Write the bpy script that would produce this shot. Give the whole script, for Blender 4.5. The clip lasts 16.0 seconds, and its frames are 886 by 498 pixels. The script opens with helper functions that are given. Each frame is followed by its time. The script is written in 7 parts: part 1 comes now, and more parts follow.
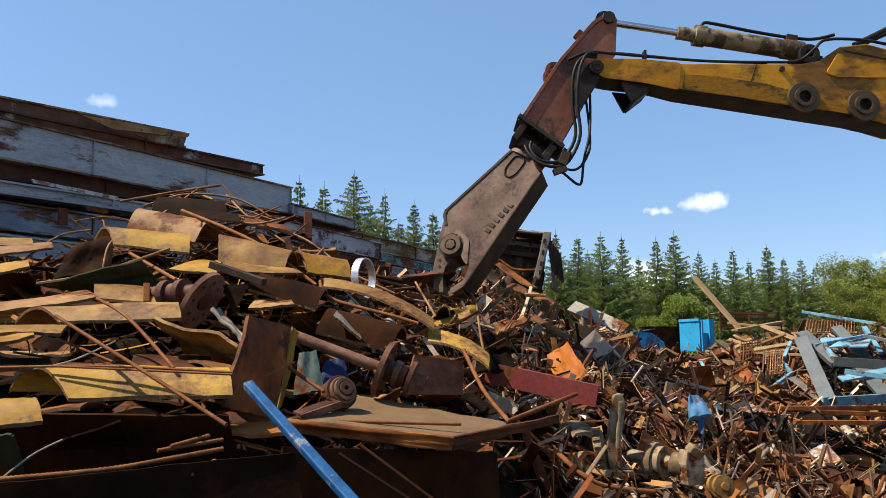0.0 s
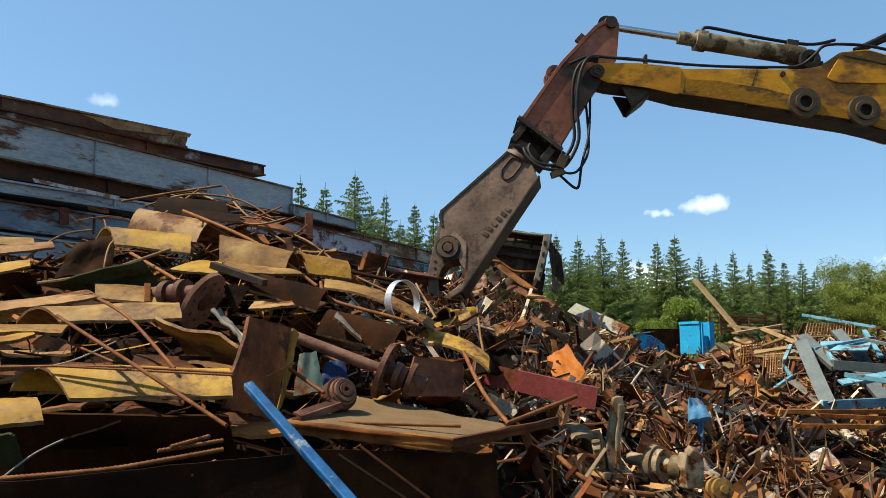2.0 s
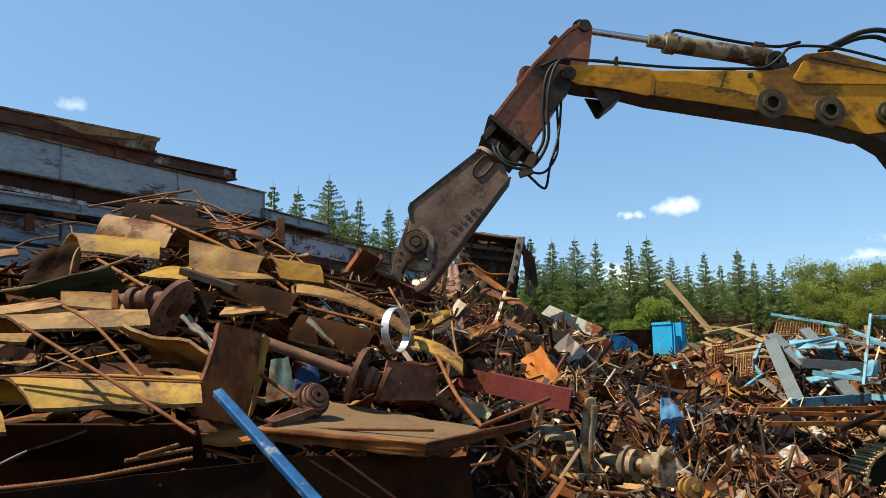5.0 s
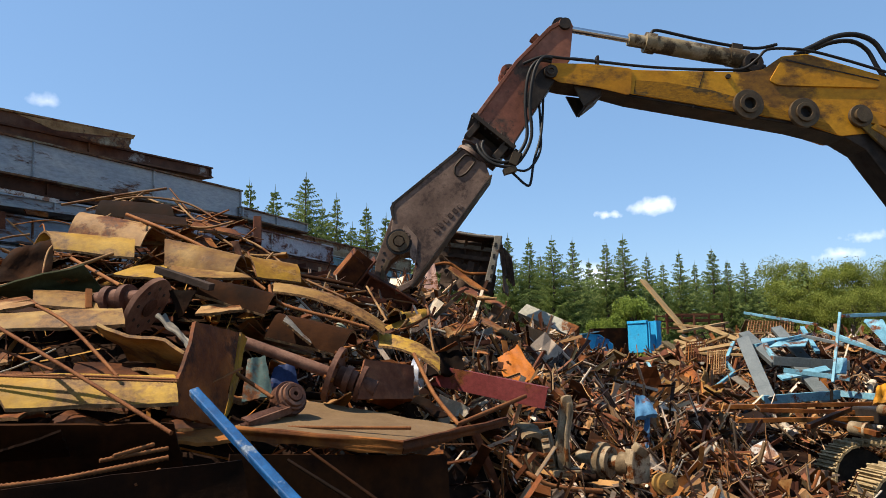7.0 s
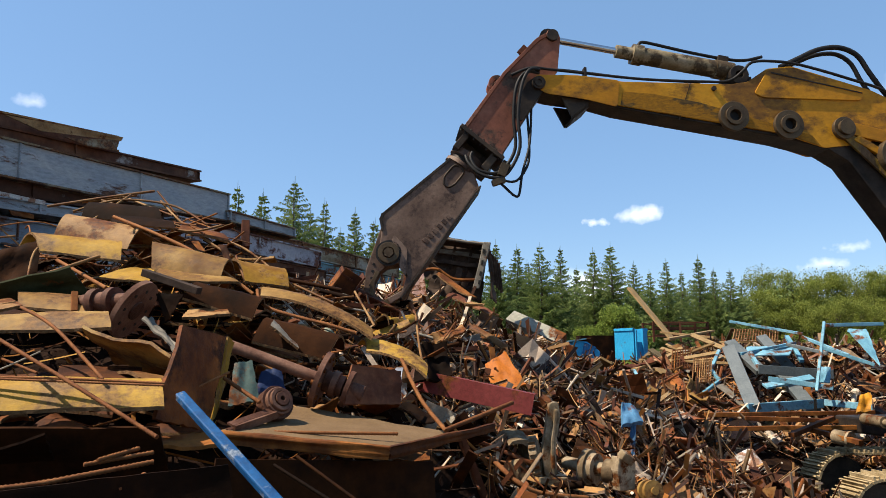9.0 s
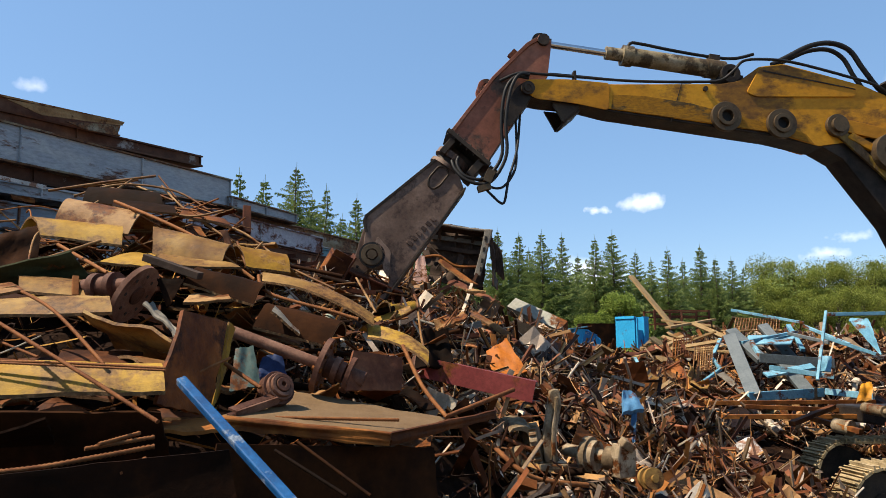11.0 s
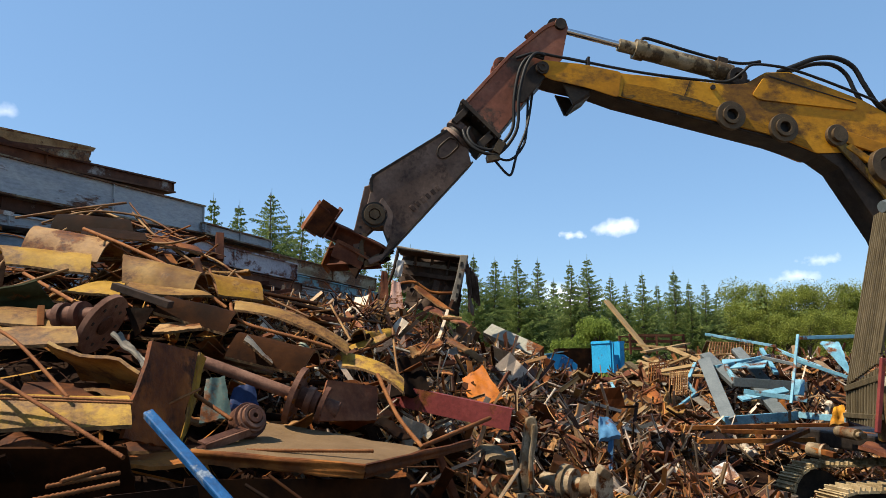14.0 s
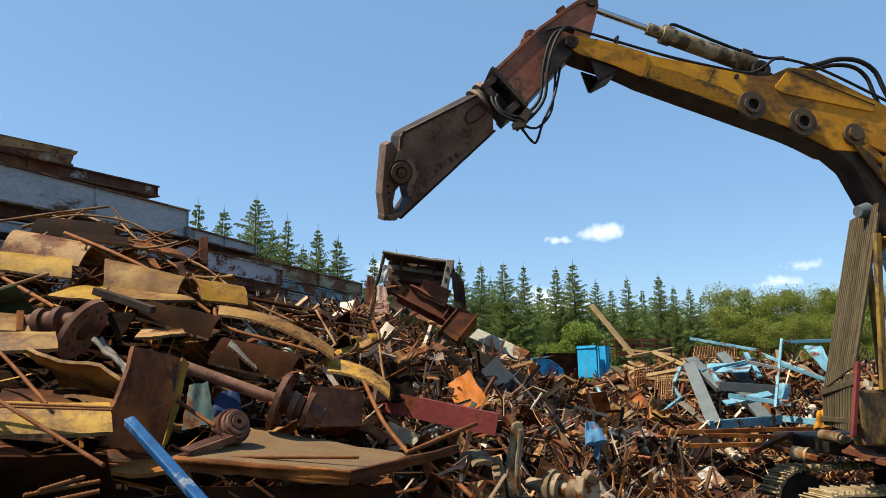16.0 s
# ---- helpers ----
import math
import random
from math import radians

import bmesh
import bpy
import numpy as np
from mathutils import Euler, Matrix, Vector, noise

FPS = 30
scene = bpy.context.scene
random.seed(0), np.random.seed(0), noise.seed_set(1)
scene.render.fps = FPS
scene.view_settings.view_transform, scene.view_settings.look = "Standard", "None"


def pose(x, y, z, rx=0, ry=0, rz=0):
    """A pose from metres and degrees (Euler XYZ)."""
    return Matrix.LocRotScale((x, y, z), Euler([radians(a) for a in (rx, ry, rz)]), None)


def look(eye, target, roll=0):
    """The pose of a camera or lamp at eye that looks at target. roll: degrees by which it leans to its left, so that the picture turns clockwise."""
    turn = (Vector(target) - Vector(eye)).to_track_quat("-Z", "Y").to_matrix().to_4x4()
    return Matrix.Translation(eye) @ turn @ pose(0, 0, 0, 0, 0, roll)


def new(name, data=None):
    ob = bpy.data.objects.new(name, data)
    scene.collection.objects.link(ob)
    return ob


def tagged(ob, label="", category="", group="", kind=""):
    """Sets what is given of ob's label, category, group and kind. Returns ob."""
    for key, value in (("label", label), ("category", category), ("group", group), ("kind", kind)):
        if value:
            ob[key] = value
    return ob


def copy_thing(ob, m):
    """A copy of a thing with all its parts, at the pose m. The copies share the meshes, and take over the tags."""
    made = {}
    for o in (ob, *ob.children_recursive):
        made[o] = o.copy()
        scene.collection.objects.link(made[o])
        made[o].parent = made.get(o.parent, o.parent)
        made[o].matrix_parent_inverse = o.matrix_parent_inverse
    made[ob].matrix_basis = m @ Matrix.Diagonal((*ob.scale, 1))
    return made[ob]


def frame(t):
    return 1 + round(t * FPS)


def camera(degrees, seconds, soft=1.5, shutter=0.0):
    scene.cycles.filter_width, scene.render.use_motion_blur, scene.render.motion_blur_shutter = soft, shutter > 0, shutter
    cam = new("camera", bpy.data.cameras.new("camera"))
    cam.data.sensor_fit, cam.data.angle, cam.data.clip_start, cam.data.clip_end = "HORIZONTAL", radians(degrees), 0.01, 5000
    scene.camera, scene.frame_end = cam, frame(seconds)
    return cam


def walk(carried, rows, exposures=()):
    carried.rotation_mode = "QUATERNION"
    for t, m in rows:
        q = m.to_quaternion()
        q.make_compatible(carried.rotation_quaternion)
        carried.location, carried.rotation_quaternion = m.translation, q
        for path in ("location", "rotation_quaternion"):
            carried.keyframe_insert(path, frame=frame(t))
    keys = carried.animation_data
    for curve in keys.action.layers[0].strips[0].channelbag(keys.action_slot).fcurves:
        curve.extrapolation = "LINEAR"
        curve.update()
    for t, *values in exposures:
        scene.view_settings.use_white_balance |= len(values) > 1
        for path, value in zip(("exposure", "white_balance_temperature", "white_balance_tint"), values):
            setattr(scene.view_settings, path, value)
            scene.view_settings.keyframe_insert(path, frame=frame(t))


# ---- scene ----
cam = camera(63.4, 16.0, soft=0.4)
PATH = [
    (0.0, pose(-0.000, 0.000, 2.000, 98.60, -0.12, -0.02)),
    (0.5, pose(-0.004, -0.007, 2.009, 98.78, -0.29, 0.50)),
    (1.0, pose(0.003, -0.021, 2.004, 98.82, -0.57, 0.22)),
    (1.5, pose(0.003, -0.020, 2.005, 98.61, -0.65, 0.21)),
    (2.0, pose(-0.000, -0.009, 2.005, 98.68, -0.43, -0.02)),
    (2.5, pose(0.000, -0.016, 2.008, 98.70, -0.53, -0.35)),
    (3.0, pose(0.003, -0.013, 2.006, 98.82, -0.51, -0.74)),
    (3.5, pose(0.006, -0.001, 2.007, 98.88, -0.56, -0.99)),
    (4.0, pose(0.010, 0.002, 2.009, 98.99, -0.34, -1.25)),
    (6.5, pose(0.025, -0.019, 2.004, 98.86, 0.74, -3.22)),
    (7.0, pose(0.020, -0.027, 2.004, 98.85, 0.54, -3.70)),
    (7.5, pose(0.021, -0.037, 2.007, 98.78, 0.56, -4.08)),
    (8.0, pose(0.015, -0.030, 2.009, 99.08, 0.13, -4.41)),
    (8.5, pose(0.016, -0.043, 2.007, 99.35, 0.25, -4.59)),
    (9.0, pose(0.015, -0.037, 2.002, 99.32, 0.10, -4.73)),
    (9.5, pose(0.013, -0.024, 2.001, 98.95, 0.02, -5.13)),
    (12.0, pose(0.014, -0.012, 2.000, 98.24, -0.36, -4.41)),
    (12.5, pose(0.015, -0.006, 2.009, 98.23, -0.47, -4.80)),
    (13.0, pose(0.018, 0.008, 2.018, 98.65, -0.49, -5.38)),
    (13.5, pose(0.022, 0.005, 2.018, 99.52, 0.05, -5.88)),
    (14.0, pose(0.024, 0.010, 2.019, 100.30, 0.30, -6.50)),
    (14.5, pose(0.025, -0.011, 2.014, 100.67, 0.55, -6.95)),
    (15.0, pose(0.026, -0.013, 2.012, 100.71, 0.74, -7.05)),
    (15.5, pose(0.027, -0.010, 2.010, 100.60, 0.81, -7.08)),
    (16.0, pose(0.026, 0.036, 2.019, 100.69, 0.48, -7.60)),
]
walk(cam, PATH, [(t, 0.75, 6600, tint) for t, tint in ((0.0, 16), (0.8, 14), (1.5, 8), (2.2, 5), (4.2, 5), (5.3, 10), (6.5, 14), (12.5, 14), (14.0, 12), (16.0, 10))])

# ---- world and sun ----
SUN_DIR = Vector((-0.55, -0.10, 0.83)).normalized()
world = bpy.data.worlds.new("sky")
scene.world = world
world.use_nodes = True
wn, wl = world.node_tree.nodes, world.node_tree.links
sky = wn.new("ShaderNodeTexSky")
sky.sky_type = "NISHITA"
sky.sun_disc = False
sky.sun_elevation = math.asin(SUN_DIR.z)
sky.sun_rotation = math.atan2(SUN_DIR.x, SUN_DIR.y)
sky.air_density, sky.dust_density, sky.ozone_density = 1.0, 0.4, 2.2
wcoord = wn.new("ShaderNodeTexCoord")
wbg = wn["Background"]
wbg.inputs["Strength"].default_value = 0.118


def cloud_layer(base, toward, size, amount, seed):
    """A soft white cloud low in the sky: a noisy ellipse of directions."""
    c = Vector(toward).normalized()
    side = Vector((c.y, -c.x, 0)).normalized()
    up = side.cross(c)
    sums = []
    for axis, s in ((side, size[0]), (up, size[1])):
        d = wn.new("ShaderNodeVectorMath")
        d.operation = "DOT_PRODUCT"
        wl.new(wcoord.outputs["Generated"], d.inputs[0])
        d.inputs[1].default_value = axis / s
        sums.append(d.outputs["Value"])
    ahead = wn.new("ShaderNodeVectorMath")
    ahead.operation = "DOT_PRODUCT"
    wl.new(wcoord.outputs["Generated"], ahead.inputs[0])
    ahead.inputs[1].default_value = c
    comb = wn.new("ShaderNodeCombineXYZ")
    wl.new(sums[0], comb.inputs[0])
    wl.new(sums[1], comb.inputs[1])
    ln = wn.new("ShaderNodeVectorMath")
    ln.operation = "LENGTH"
    wl.new(comb.outputs[0], ln.inputs[0])
    nz = wn.new("ShaderNodeTexNoise")
    nz.inputs["Scale"].default_value = 28.0 * 0.05 / size[1] * 0.35
    nz.inputs["Detail"].default_value = 7
    nz.noise_dimensions = "4D"
    nz.inputs["W"].default_value = seed
    wl.new(wcoord.outputs["Generated"], nz.inputs["Vector"])
    m = wn.new("ShaderNodeMath")
    m.operation = "MULTIPLY_ADD"
    wl.new(nz.outputs["Fac"], m.inputs[0])
    m.inputs[1].default_value = 2.6
    wl.new(ln.outputs["Value"], m.inputs[2])
    r = wn.new("ShaderNodeMapRange")
    r.inputs["From Min"].default_value, r.inputs["From Max"].default_value = 2.2, 1.2
    r.inputs["To Max"].default_value = amount
    wl.new(m.outputs[0], r.inputs["Value"])
    gate = wn.new("ShaderNodeMath")
    gate.operation = "GREATER_THAN"
    wl.new(ahead.outputs["Value"], gate.inputs[0])
    gate.inputs[1].default_value = 0.8
    k = wn.new("ShaderNodeMath")
    k.operation = "MULTIPLY"
    wl.new(r.outputs[0], k.inputs[0])
    wl.new(gate.outputs[0], k.inputs[1])
    mix = wn.new("ShaderNodeMix")
    mix.data_type = "RGBA"
    wl.new(k.outputs[0], mix.inputs["Factor"])
    wl.new(base, mix.inputs["A"])
    mix.inputs["B"].default_value = (9.3, 9.5, 9.9, 1)
    return mix.outputs["Result"]


def toward(p):
    return Vector(p) - Vector((0, 0, 2.0))


tone = wn.new("ShaderNodeHueSaturation")
tone.inputs["Saturation"].default_value = 1.12
wl.new(sky.outputs[0], tone.inputs["Color"])
haze = wn.new("ShaderNodeMix")
haze.data_type = "RGBA"
haze.inputs["Factor"].default_value = 0.5
wl.new(tone.outputs[0], haze.inputs["A"])
haze.inputs["B"].default_value = (1.28, 2.4, 3.82, 1)
col = haze.outputs["Result"]
for p, size, amount, seed in (
    ((36.67, 100.00, 23.95), (0.042, 0.016), 0.9, 1.3),
    ((30.17, 100.00, 22.63), (0.02, 0.007), 0.6, 4.1),
    ((-49.02, 100.00, 38.71), (0.02, 0.011), 0.32, 7.7),
    ((64.96, 100.00, 16.94), (0.03, 0.011), 0.55, 2.2),
    ((68.39, 100.00, 19.37), (0.025, 0.008), 0.4, 9.2),
    ((6.22, 100.00, 18.02), (0.035, 0.02), 0.6, 5.2),
    ((28.95, 100.00, 12.46), (0.05, 0.035), 0.7, 3.2),
    ((79.15, 100.00, 40.71), (0.03, 0.06), 0.4, 6.2),
):
    col = cloud_layer(col, toward(p), size, amount, seed)
wl.new(col, wbg.inputs["Color"])

sun = new("sun", bpy.data.lights.new("sun", "SUN"))
sun.data.energy, sun.data.angle, sun.data.color = 5.0, radians(0.55), (1.0, 0.9, 0.72)
sun.matrix_world = look(SUN_DIR * 50, (0, 0, 0))
scene.view_settings.exposure = 0.75


# ---- materials ----
def surface(name, cols, rough=0.7, metal=0.0, scale=4.0, bump=0.3, spread=0.25, rust=None, rust_at=0.6, island=False, streak=None, spec=0.16, deep=0.84):
    """A worn surface: colours blended by noise at two scales, rust patches over them, fine relief."""
    m = bpy.data.materials.new(name)
    m.use_nodes = True
    n, l = m.node_tree.nodes, m.node_tree.links
    b = n["Principled BSDF"]
    tc = n.new("ShaderNodeTexCoord")
    oi = n.new("ShaderNodeObjectInfo")
    geo = n.new("ShaderNodeNewGeometry")
    rnd = geo.outputs["Random Per Island"] if island else oi.outputs["Random"]
    off = n.new("ShaderNodeVectorMath")
    off.operation = "MULTIPLY_ADD"
    l.new(rnd, off.inputs[0])
    off.inputs[1].default_value = (37, 53, 71)
    l.new(tc.outputs["Object"], off.inputs[2])
    vec = off.outputs[0]
    if streak:
        mp = n.new("ShaderNodeMapping")
        mp.inputs["Scale"].default_value = streak
        l.new(vec, mp.inputs["Vector"])
        vec = mp.outputs[0]

    def noise_at(s, detail=6, r=0.6):
        t = n.new("ShaderNodeTexNoise")
        t.inputs["Scale"].default_value, t.inputs["Detail"].default_value, t.inputs["Roughness"].default_value = s, detail, r
        l.new(vec, t.inputs["Vector"])
        return t.outputs["Fac"]

    big, fine = noise_at(scale), noise_at(scale * 9, 5, 0.7)
    ramp = n.new("ShaderNodeValToRGB")
    els = ramp.color_ramp.elements
    while len(els) < len(cols):
        els.new(0.5)
    for i, c in enumerate(cols):
        els[i].position = 0.3 + 0.4 * i / max(1, len(cols) - 1)
        els[i].color = (*[v * deep for v in c], 1)
    add = n.new("ShaderNodeMath")
    add.operation = "MULTIPLY_ADD"
    l.new(rnd, add.inputs[0])
    add.inputs[1].default_value = spread
    sh = n.new("ShaderNodeMath")
    sh.operation = "ADD"
    l.new(big, sh.inputs[0])
    sh.inputs[1].default_value = -spread / 2
    l.new(sh.outputs[0], add.inputs[2])
    l.new(add.outputs[0], ramp.inputs["Fac"])
    col = ramp.outputs["Color"]
    grain = n.new("ShaderNodeMix")
    grain.data_type, grain.blend_type = "RGBA", "OVERLAY"
    grain.inputs["Factor"].default_value = 0.55
    l.new(col, grain.inputs["A"])
    l.new(fine, grain.inputs["B"])
    col = grain.outputs["Result"]
    rg = n.new("ShaderNodeMapRange")
    rg.inputs["To Min"].default_value, rg.inputs["To Max"].default_value = max(0.05, rough - 0.15), min(1, rough + 0.15)
    l.new(fine, rg.inputs["Value"])
    if rust:
        patch = noise_at(scale * 0.8, 9, 0.68)
        mr = n.new("ShaderNodeMapRange")
        mr.inputs["From Min"].default_value, mr.inputs["From Max"].default_value = rust_at - 0.09, rust_at - 0.03
        l.new(patch, mr.inputs["Value"])
        rr = n.new("ShaderNodeValToRGB")
        rr.color_ramp.elements[0].color = (*[v * deep for v in rust[0]], 1)
        rr.color_ramp.elements[1].color = (*[v * deep for v in rust[1]], 1)
        rr.color_ramp.elements[0].position, rr.color_ramp.elements[1].position = 0.35, 0.65
        l.new(fine, rr.inputs["Fac"])
        mx = n.new("ShaderNodeMix")
        mx.data_type = "RGBA"
        l.new(mr.outputs[0], mx.inputs["Factor"])
        l.new(col, mx.inputs["A"])
        l.new(rr.outputs["Color"], mx.inputs["B"])
        col = mx.outputs["Result"]
    l.new(col, b.inputs["Base Color"])
    l.new(rg.outputs[0], b.inputs["Roughness"])
    b.inputs["Metallic"].default_value = metal
    b.inputs["Specular IOR Level"].default_value = spec
    if bump:
        bp = n.new("ShaderNodeBump")
        bp.inputs["Strength"].default_value, bp.inputs["Distance"].default_value = bump, 0.01
        l.new(fine, bp.inputs["Height"])
        l.new(bp.outputs[0], b.inputs["Normal"])
    return m


RUST = ((0.05, 0.015, 0.004), (0.2, 0.065, 0.013))
M_rust = surface("rusty_steel", [(0.035, 0.01, 0.003), (0.125, 0.038, 0.008), (0.3, 0.108, 0.022)], 0.75, 0.0, 3, 0.4, 0.35)
# Rust lowered towards black: the heap's deep shade is put into its colour.
M_darkrust = surface("shade_darkened_rusty_steel", [(0.006, 0.0028, 0.0012), (0.015, 0.006, 0.0025), (0.04, 0.014, 0.004)], 0.8, 0.0, 3, 0.4, 0.3, spec=0.06)
M_redrust = surface("red_rust", [(0.045, 0.014, 0.007), (0.115, 0.037, 0.017), (0.22, 0.085, 0.04)], 0.75, 0.0, 3, 0.4, 0.3)
M_yellowplate = surface("yellow_worn_plate", [(0.19, 0.085, 0.01), (0.32, 0.17, 0.016), (0.42, 0.245, 0.035)], 0.6, 0.0, 2.4, 0.35, 0.25, ((0.1, 0.045, 0.014), (0.33, 0.18, 0.05)), 0.6, streak=(1, 1.25, 1.25))
M_tanyellow = surface("tan_yellow_worn_plate", [(0.135, 0.06, 0.014), (0.265, 0.145, 0.036), (0.37, 0.23, 0.075)], 0.6, 0.0, 2.4, 0.35, 0.25, ((0.07, 0.03, 0.01), (0.26, 0.13, 0.04)), 0.575, streak=(1, 1.25, 1.25))
M_tanplate = surface("tan_rusty_plate", [(0.11, 0.045, 0.014), (0.22, 0.108, 0.036), (0.36, 0.205, 0.082)], 0.6, 0.0, 2.6, 0.4, 0.3, RUST, 0.6, streak=(1, 1.25, 1.25))
M_warmrust = surface("orange_brown_rusted_plate", [(0.08, 0.02, 0.005), (0.25, 0.072, 0.014), (0.45, 0.17, 0.035)], 0.7, 0.0, 2.6, 0.6, 0.2, ((0.03, 0.01, 0.004), (0.1, 0.03, 0.008)), 0.6)
M_sand = surface("sandy_dusted_plate", [(0.145, 0.088, 0.042), (0.2, 0.127, 0.064)], 0.75, 0.0, 6, 0.4, 0.1, RUST, 0.74)
M_palegrey = surface("pale_grey_dusty_steel", [(0.16, 0.14, 0.11), (0.3, 0.27, 0.22)], 0.6, 0.1, 4, 0.3, 0.2, RUST, 0.66)
# Greenish yellow paint with the shade put into its colour.
M_greendark = surface("shaded_green_yellow_paint", [(0.025, 0.03, 0.014), (0.05, 0.055, 0.025)], 0.7, 0.0, 3, 0.3, 0.2, RUST, 0.68, spec=0.06)
M_axle = surface("brown_rusted_forging", [(0.05, 0.02, 0.012), (0.12, 0.052, 0.032), (0.22, 0.115, 0.075)], 0.65, 0.1, 5, 0.4, 0.2)
M_edge = surface("flame_cut_edge", [(0.12, 0.06, 0.025), (0.28, 0.16, 0.07)], 0.8, 0.1, 40, 1.0, 0.2)
M_rebar = surface("rusty_rebar", [(0.14, 0.048, 0.016), (0.3, 0.12, 0.04)], 0.75, 0.1, 12, 0.4, 0.3)
M_blue = surface("bright_blue_paint", [(0.005, 0.05, 0.15), (0.008, 0.085, 0.235), (0.014, 0.125, 0.3)], 0.6, 0.0, 7, 0.3, 0.1, ((0.06, 0.1, 0.16), (0.25, 0.3, 0.36)), 0.63)
M_cyan = surface("cyan_blue_paint", [(0.02, 0.31, 0.58), (0.035, 0.40, 0.70)], 0.5, 0.0, 3, 0.2, 0.2, RUST, 0.7)
M_lightblue = surface("faded_light_blue_paint", [(0.08, 0.22, 0.31), (0.15, 0.35, 0.45), (0.22, 0.44, 0.55)], 0.5, 0.0, 3, 0.2, 0.3, RUST, 0.63)
M_greyblue = surface("grey_galvanised_sheet", [(0.10, 0.12, 0.125), (0.17, 0.19, 0.19)], 0.5, 0.3, 3, 0.2, 0.3, RUST, 0.74)
M_redpaint = surface("dull_red_paint", [(0.14, 0.024, 0.022), (0.21, 0.042, 0.036)], 0.6, 0.0, 3, 0.3, 0.2, RUST, 0.62)
M_orange = surface("orange_paint", [(0.34, 0.085, 0.008), (0.46, 0.14, 0.012)], 0.6, 0.0, 3, 0.2, 0.2, RUST, 0.66)
M_girder = surface("chipped_white_paint", [(0.25, 0.28, 0.30), (0.35, 0.38, 0.40), (0.44, 0.45, 0.44)], 0.6, 0.0, 2.4, 0.3, 0.25, ((0.05, 0.022, 0.014), (0.2, 0.09, 0.045)), 0.645, streak=(0.4, 1, 1.3))
M_girderblue = surface("chipped_blue_grey_paint", [(0.16, 0.2, 0.25), (0.24, 0.29, 0.33), (0.33, 0.36, 0.38)], 0.6, 0.0, 2.4, 0.3, 0.25, ((0.05, 0.022, 0.014), (0.2, 0.09, 0.045)), 0.59, streak=(0.4, 1, 1.3))
M_girderpale = surface("scarred_lilac_white_paint", [(0.28, 0.27, 0.3), (0.4, 0.39, 0.42), (0.48, 0.47, 0.48)], 0.6, 0.0, 2.2, 0.3, 0.2, ((0.05, 0.022, 0.014), (0.2, 0.075, 0.05)), 0.56, streak=(0.8, 1, 1.2))
M_girderedge = surface("rust_stained_white_flange", [(0.16, 0.1, 0.045), (0.3, 0.24, 0.15), (0.42, 0.4, 0.34)], 0.7, 0.0, 2.2, 0.4, 0.2, ((0.05, 0.022, 0.014), (0.24, 0.11, 0.045)), 0.54, streak=(0.5, 1, 1))
M_teal = surface("faded_teal_paint", [(0.12, 0.25, 0.29), (0.2, 0.34, 0.38)], 0.6, 0.0, 1.6, 0.3, 0.2, RUST, 0.6)
M_girderbrown = surface("brown_rusted_girder", [(0.06, 0.03, 0.02), (0.11, 0.05, 0.03), (0.19, 0.1, 0.06)], 0.8, 0.1, 1.5, 0.4, 0.3, ((0.3, 0.28, 0.26), (0.4, 0.38, 0.35)), 0.72)
M_armyellow = surface("worn_yellow_paint", [(0.42, 0.17, 0.012), (0.56, 0.245, 0.014), (0.64, 0.305, 0.02)], 0.5, 0.0, 1.1, 0.12, 0.1, ((0.13, 0.06, 0.018), (0.3, 0.14, 0.02)), 0.62, streak=(0.7, 1, 1.2))
M_grease = surface("greasy_dark_steel", [(0.02, 0.016, 0.013), (0.045, 0.034, 0.026), (0.08, 0.055, 0.035)], 0.55, 0.3, 4, 0.3, 0.2)
M_burnt = surface("burnt_sheet_steel", [(0.03, 0.02, 0.014), (0.065, 0.042, 0.03), (0.12, 0.08, 0.055)], 0.8, 0.0, 4, 0.4, 0.1, RUST, 0.68)
M_bossmetal = surface("oily_brown_steel", [(0.075, 0.05, 0.03), (0.13, 0.09, 0.05)], 0.5, 0.4, 6, 0.3, 0.2)
M_bracket = surface("red_oxide_steel", [(0.16, 0.06, 0.035), (0.27, 0.10, 0.06), (0.33, 0.15, 0.095)], 0.6, 0.1, 1.6, 0.25, 0.1, ((0.045, 0.03, 0.022), (0.10, 0.07, 0.05)), 0.63)
M_shear = surface("scuffed_brown_steel", [(0.085, 0.052, 0.037), (0.155, 0.1, 0.072), (0.25, 0.17, 0.125)], 0.6, 0.0, 2.2, 0.3, 0.1, ((0.04, 0.026, 0.02), (0.09, 0.055, 0.04)), 0.6)
M_chrome = surface("polished_rod", [(0.55, 0.56, 0.58), (0.7, 0.7, 0.7)], 0.15, 1.0, 6, 0.02, 0.05)
M_barrel = surface("dirty_cylinder_barrel", [(0.13, 0.10, 0.06), (0.26, 0.2, 0.11), (0.36, 0.3, 0.2)], 0.55, 0.1, 4, 0.3, 0.1, ((0.05, 0.035, 0.02), (0.12, 0.08, 0.04)), 0.55)
M_hose = surface("black_rubber_hose", [(0.012, 0.012, 0.012), (0.03, 0.028, 0.025)], 0.5, 0.0, 10, 0.1, 0.1)
M_steelbright = surface("bare_bright_steel", [(0.5, 0.5, 0.52), (0.68, 0.68, 0.7)], 0.35, 0.7, 5, 0.1, 0.1)
M_dirtyyellow = surface("mud_smeared_yellow_paint", [(0.13, 0.085, 0.02), (0.24, 0.15, 0.03), (0.34, 0.21, 0.035)], 0.6, 0.0, 3, 0.25, 0.1, ((0.06, 0.035, 0.015), (0.16, 0.1, 0.05)), 0.54, streak=(1, 1, 0.5))
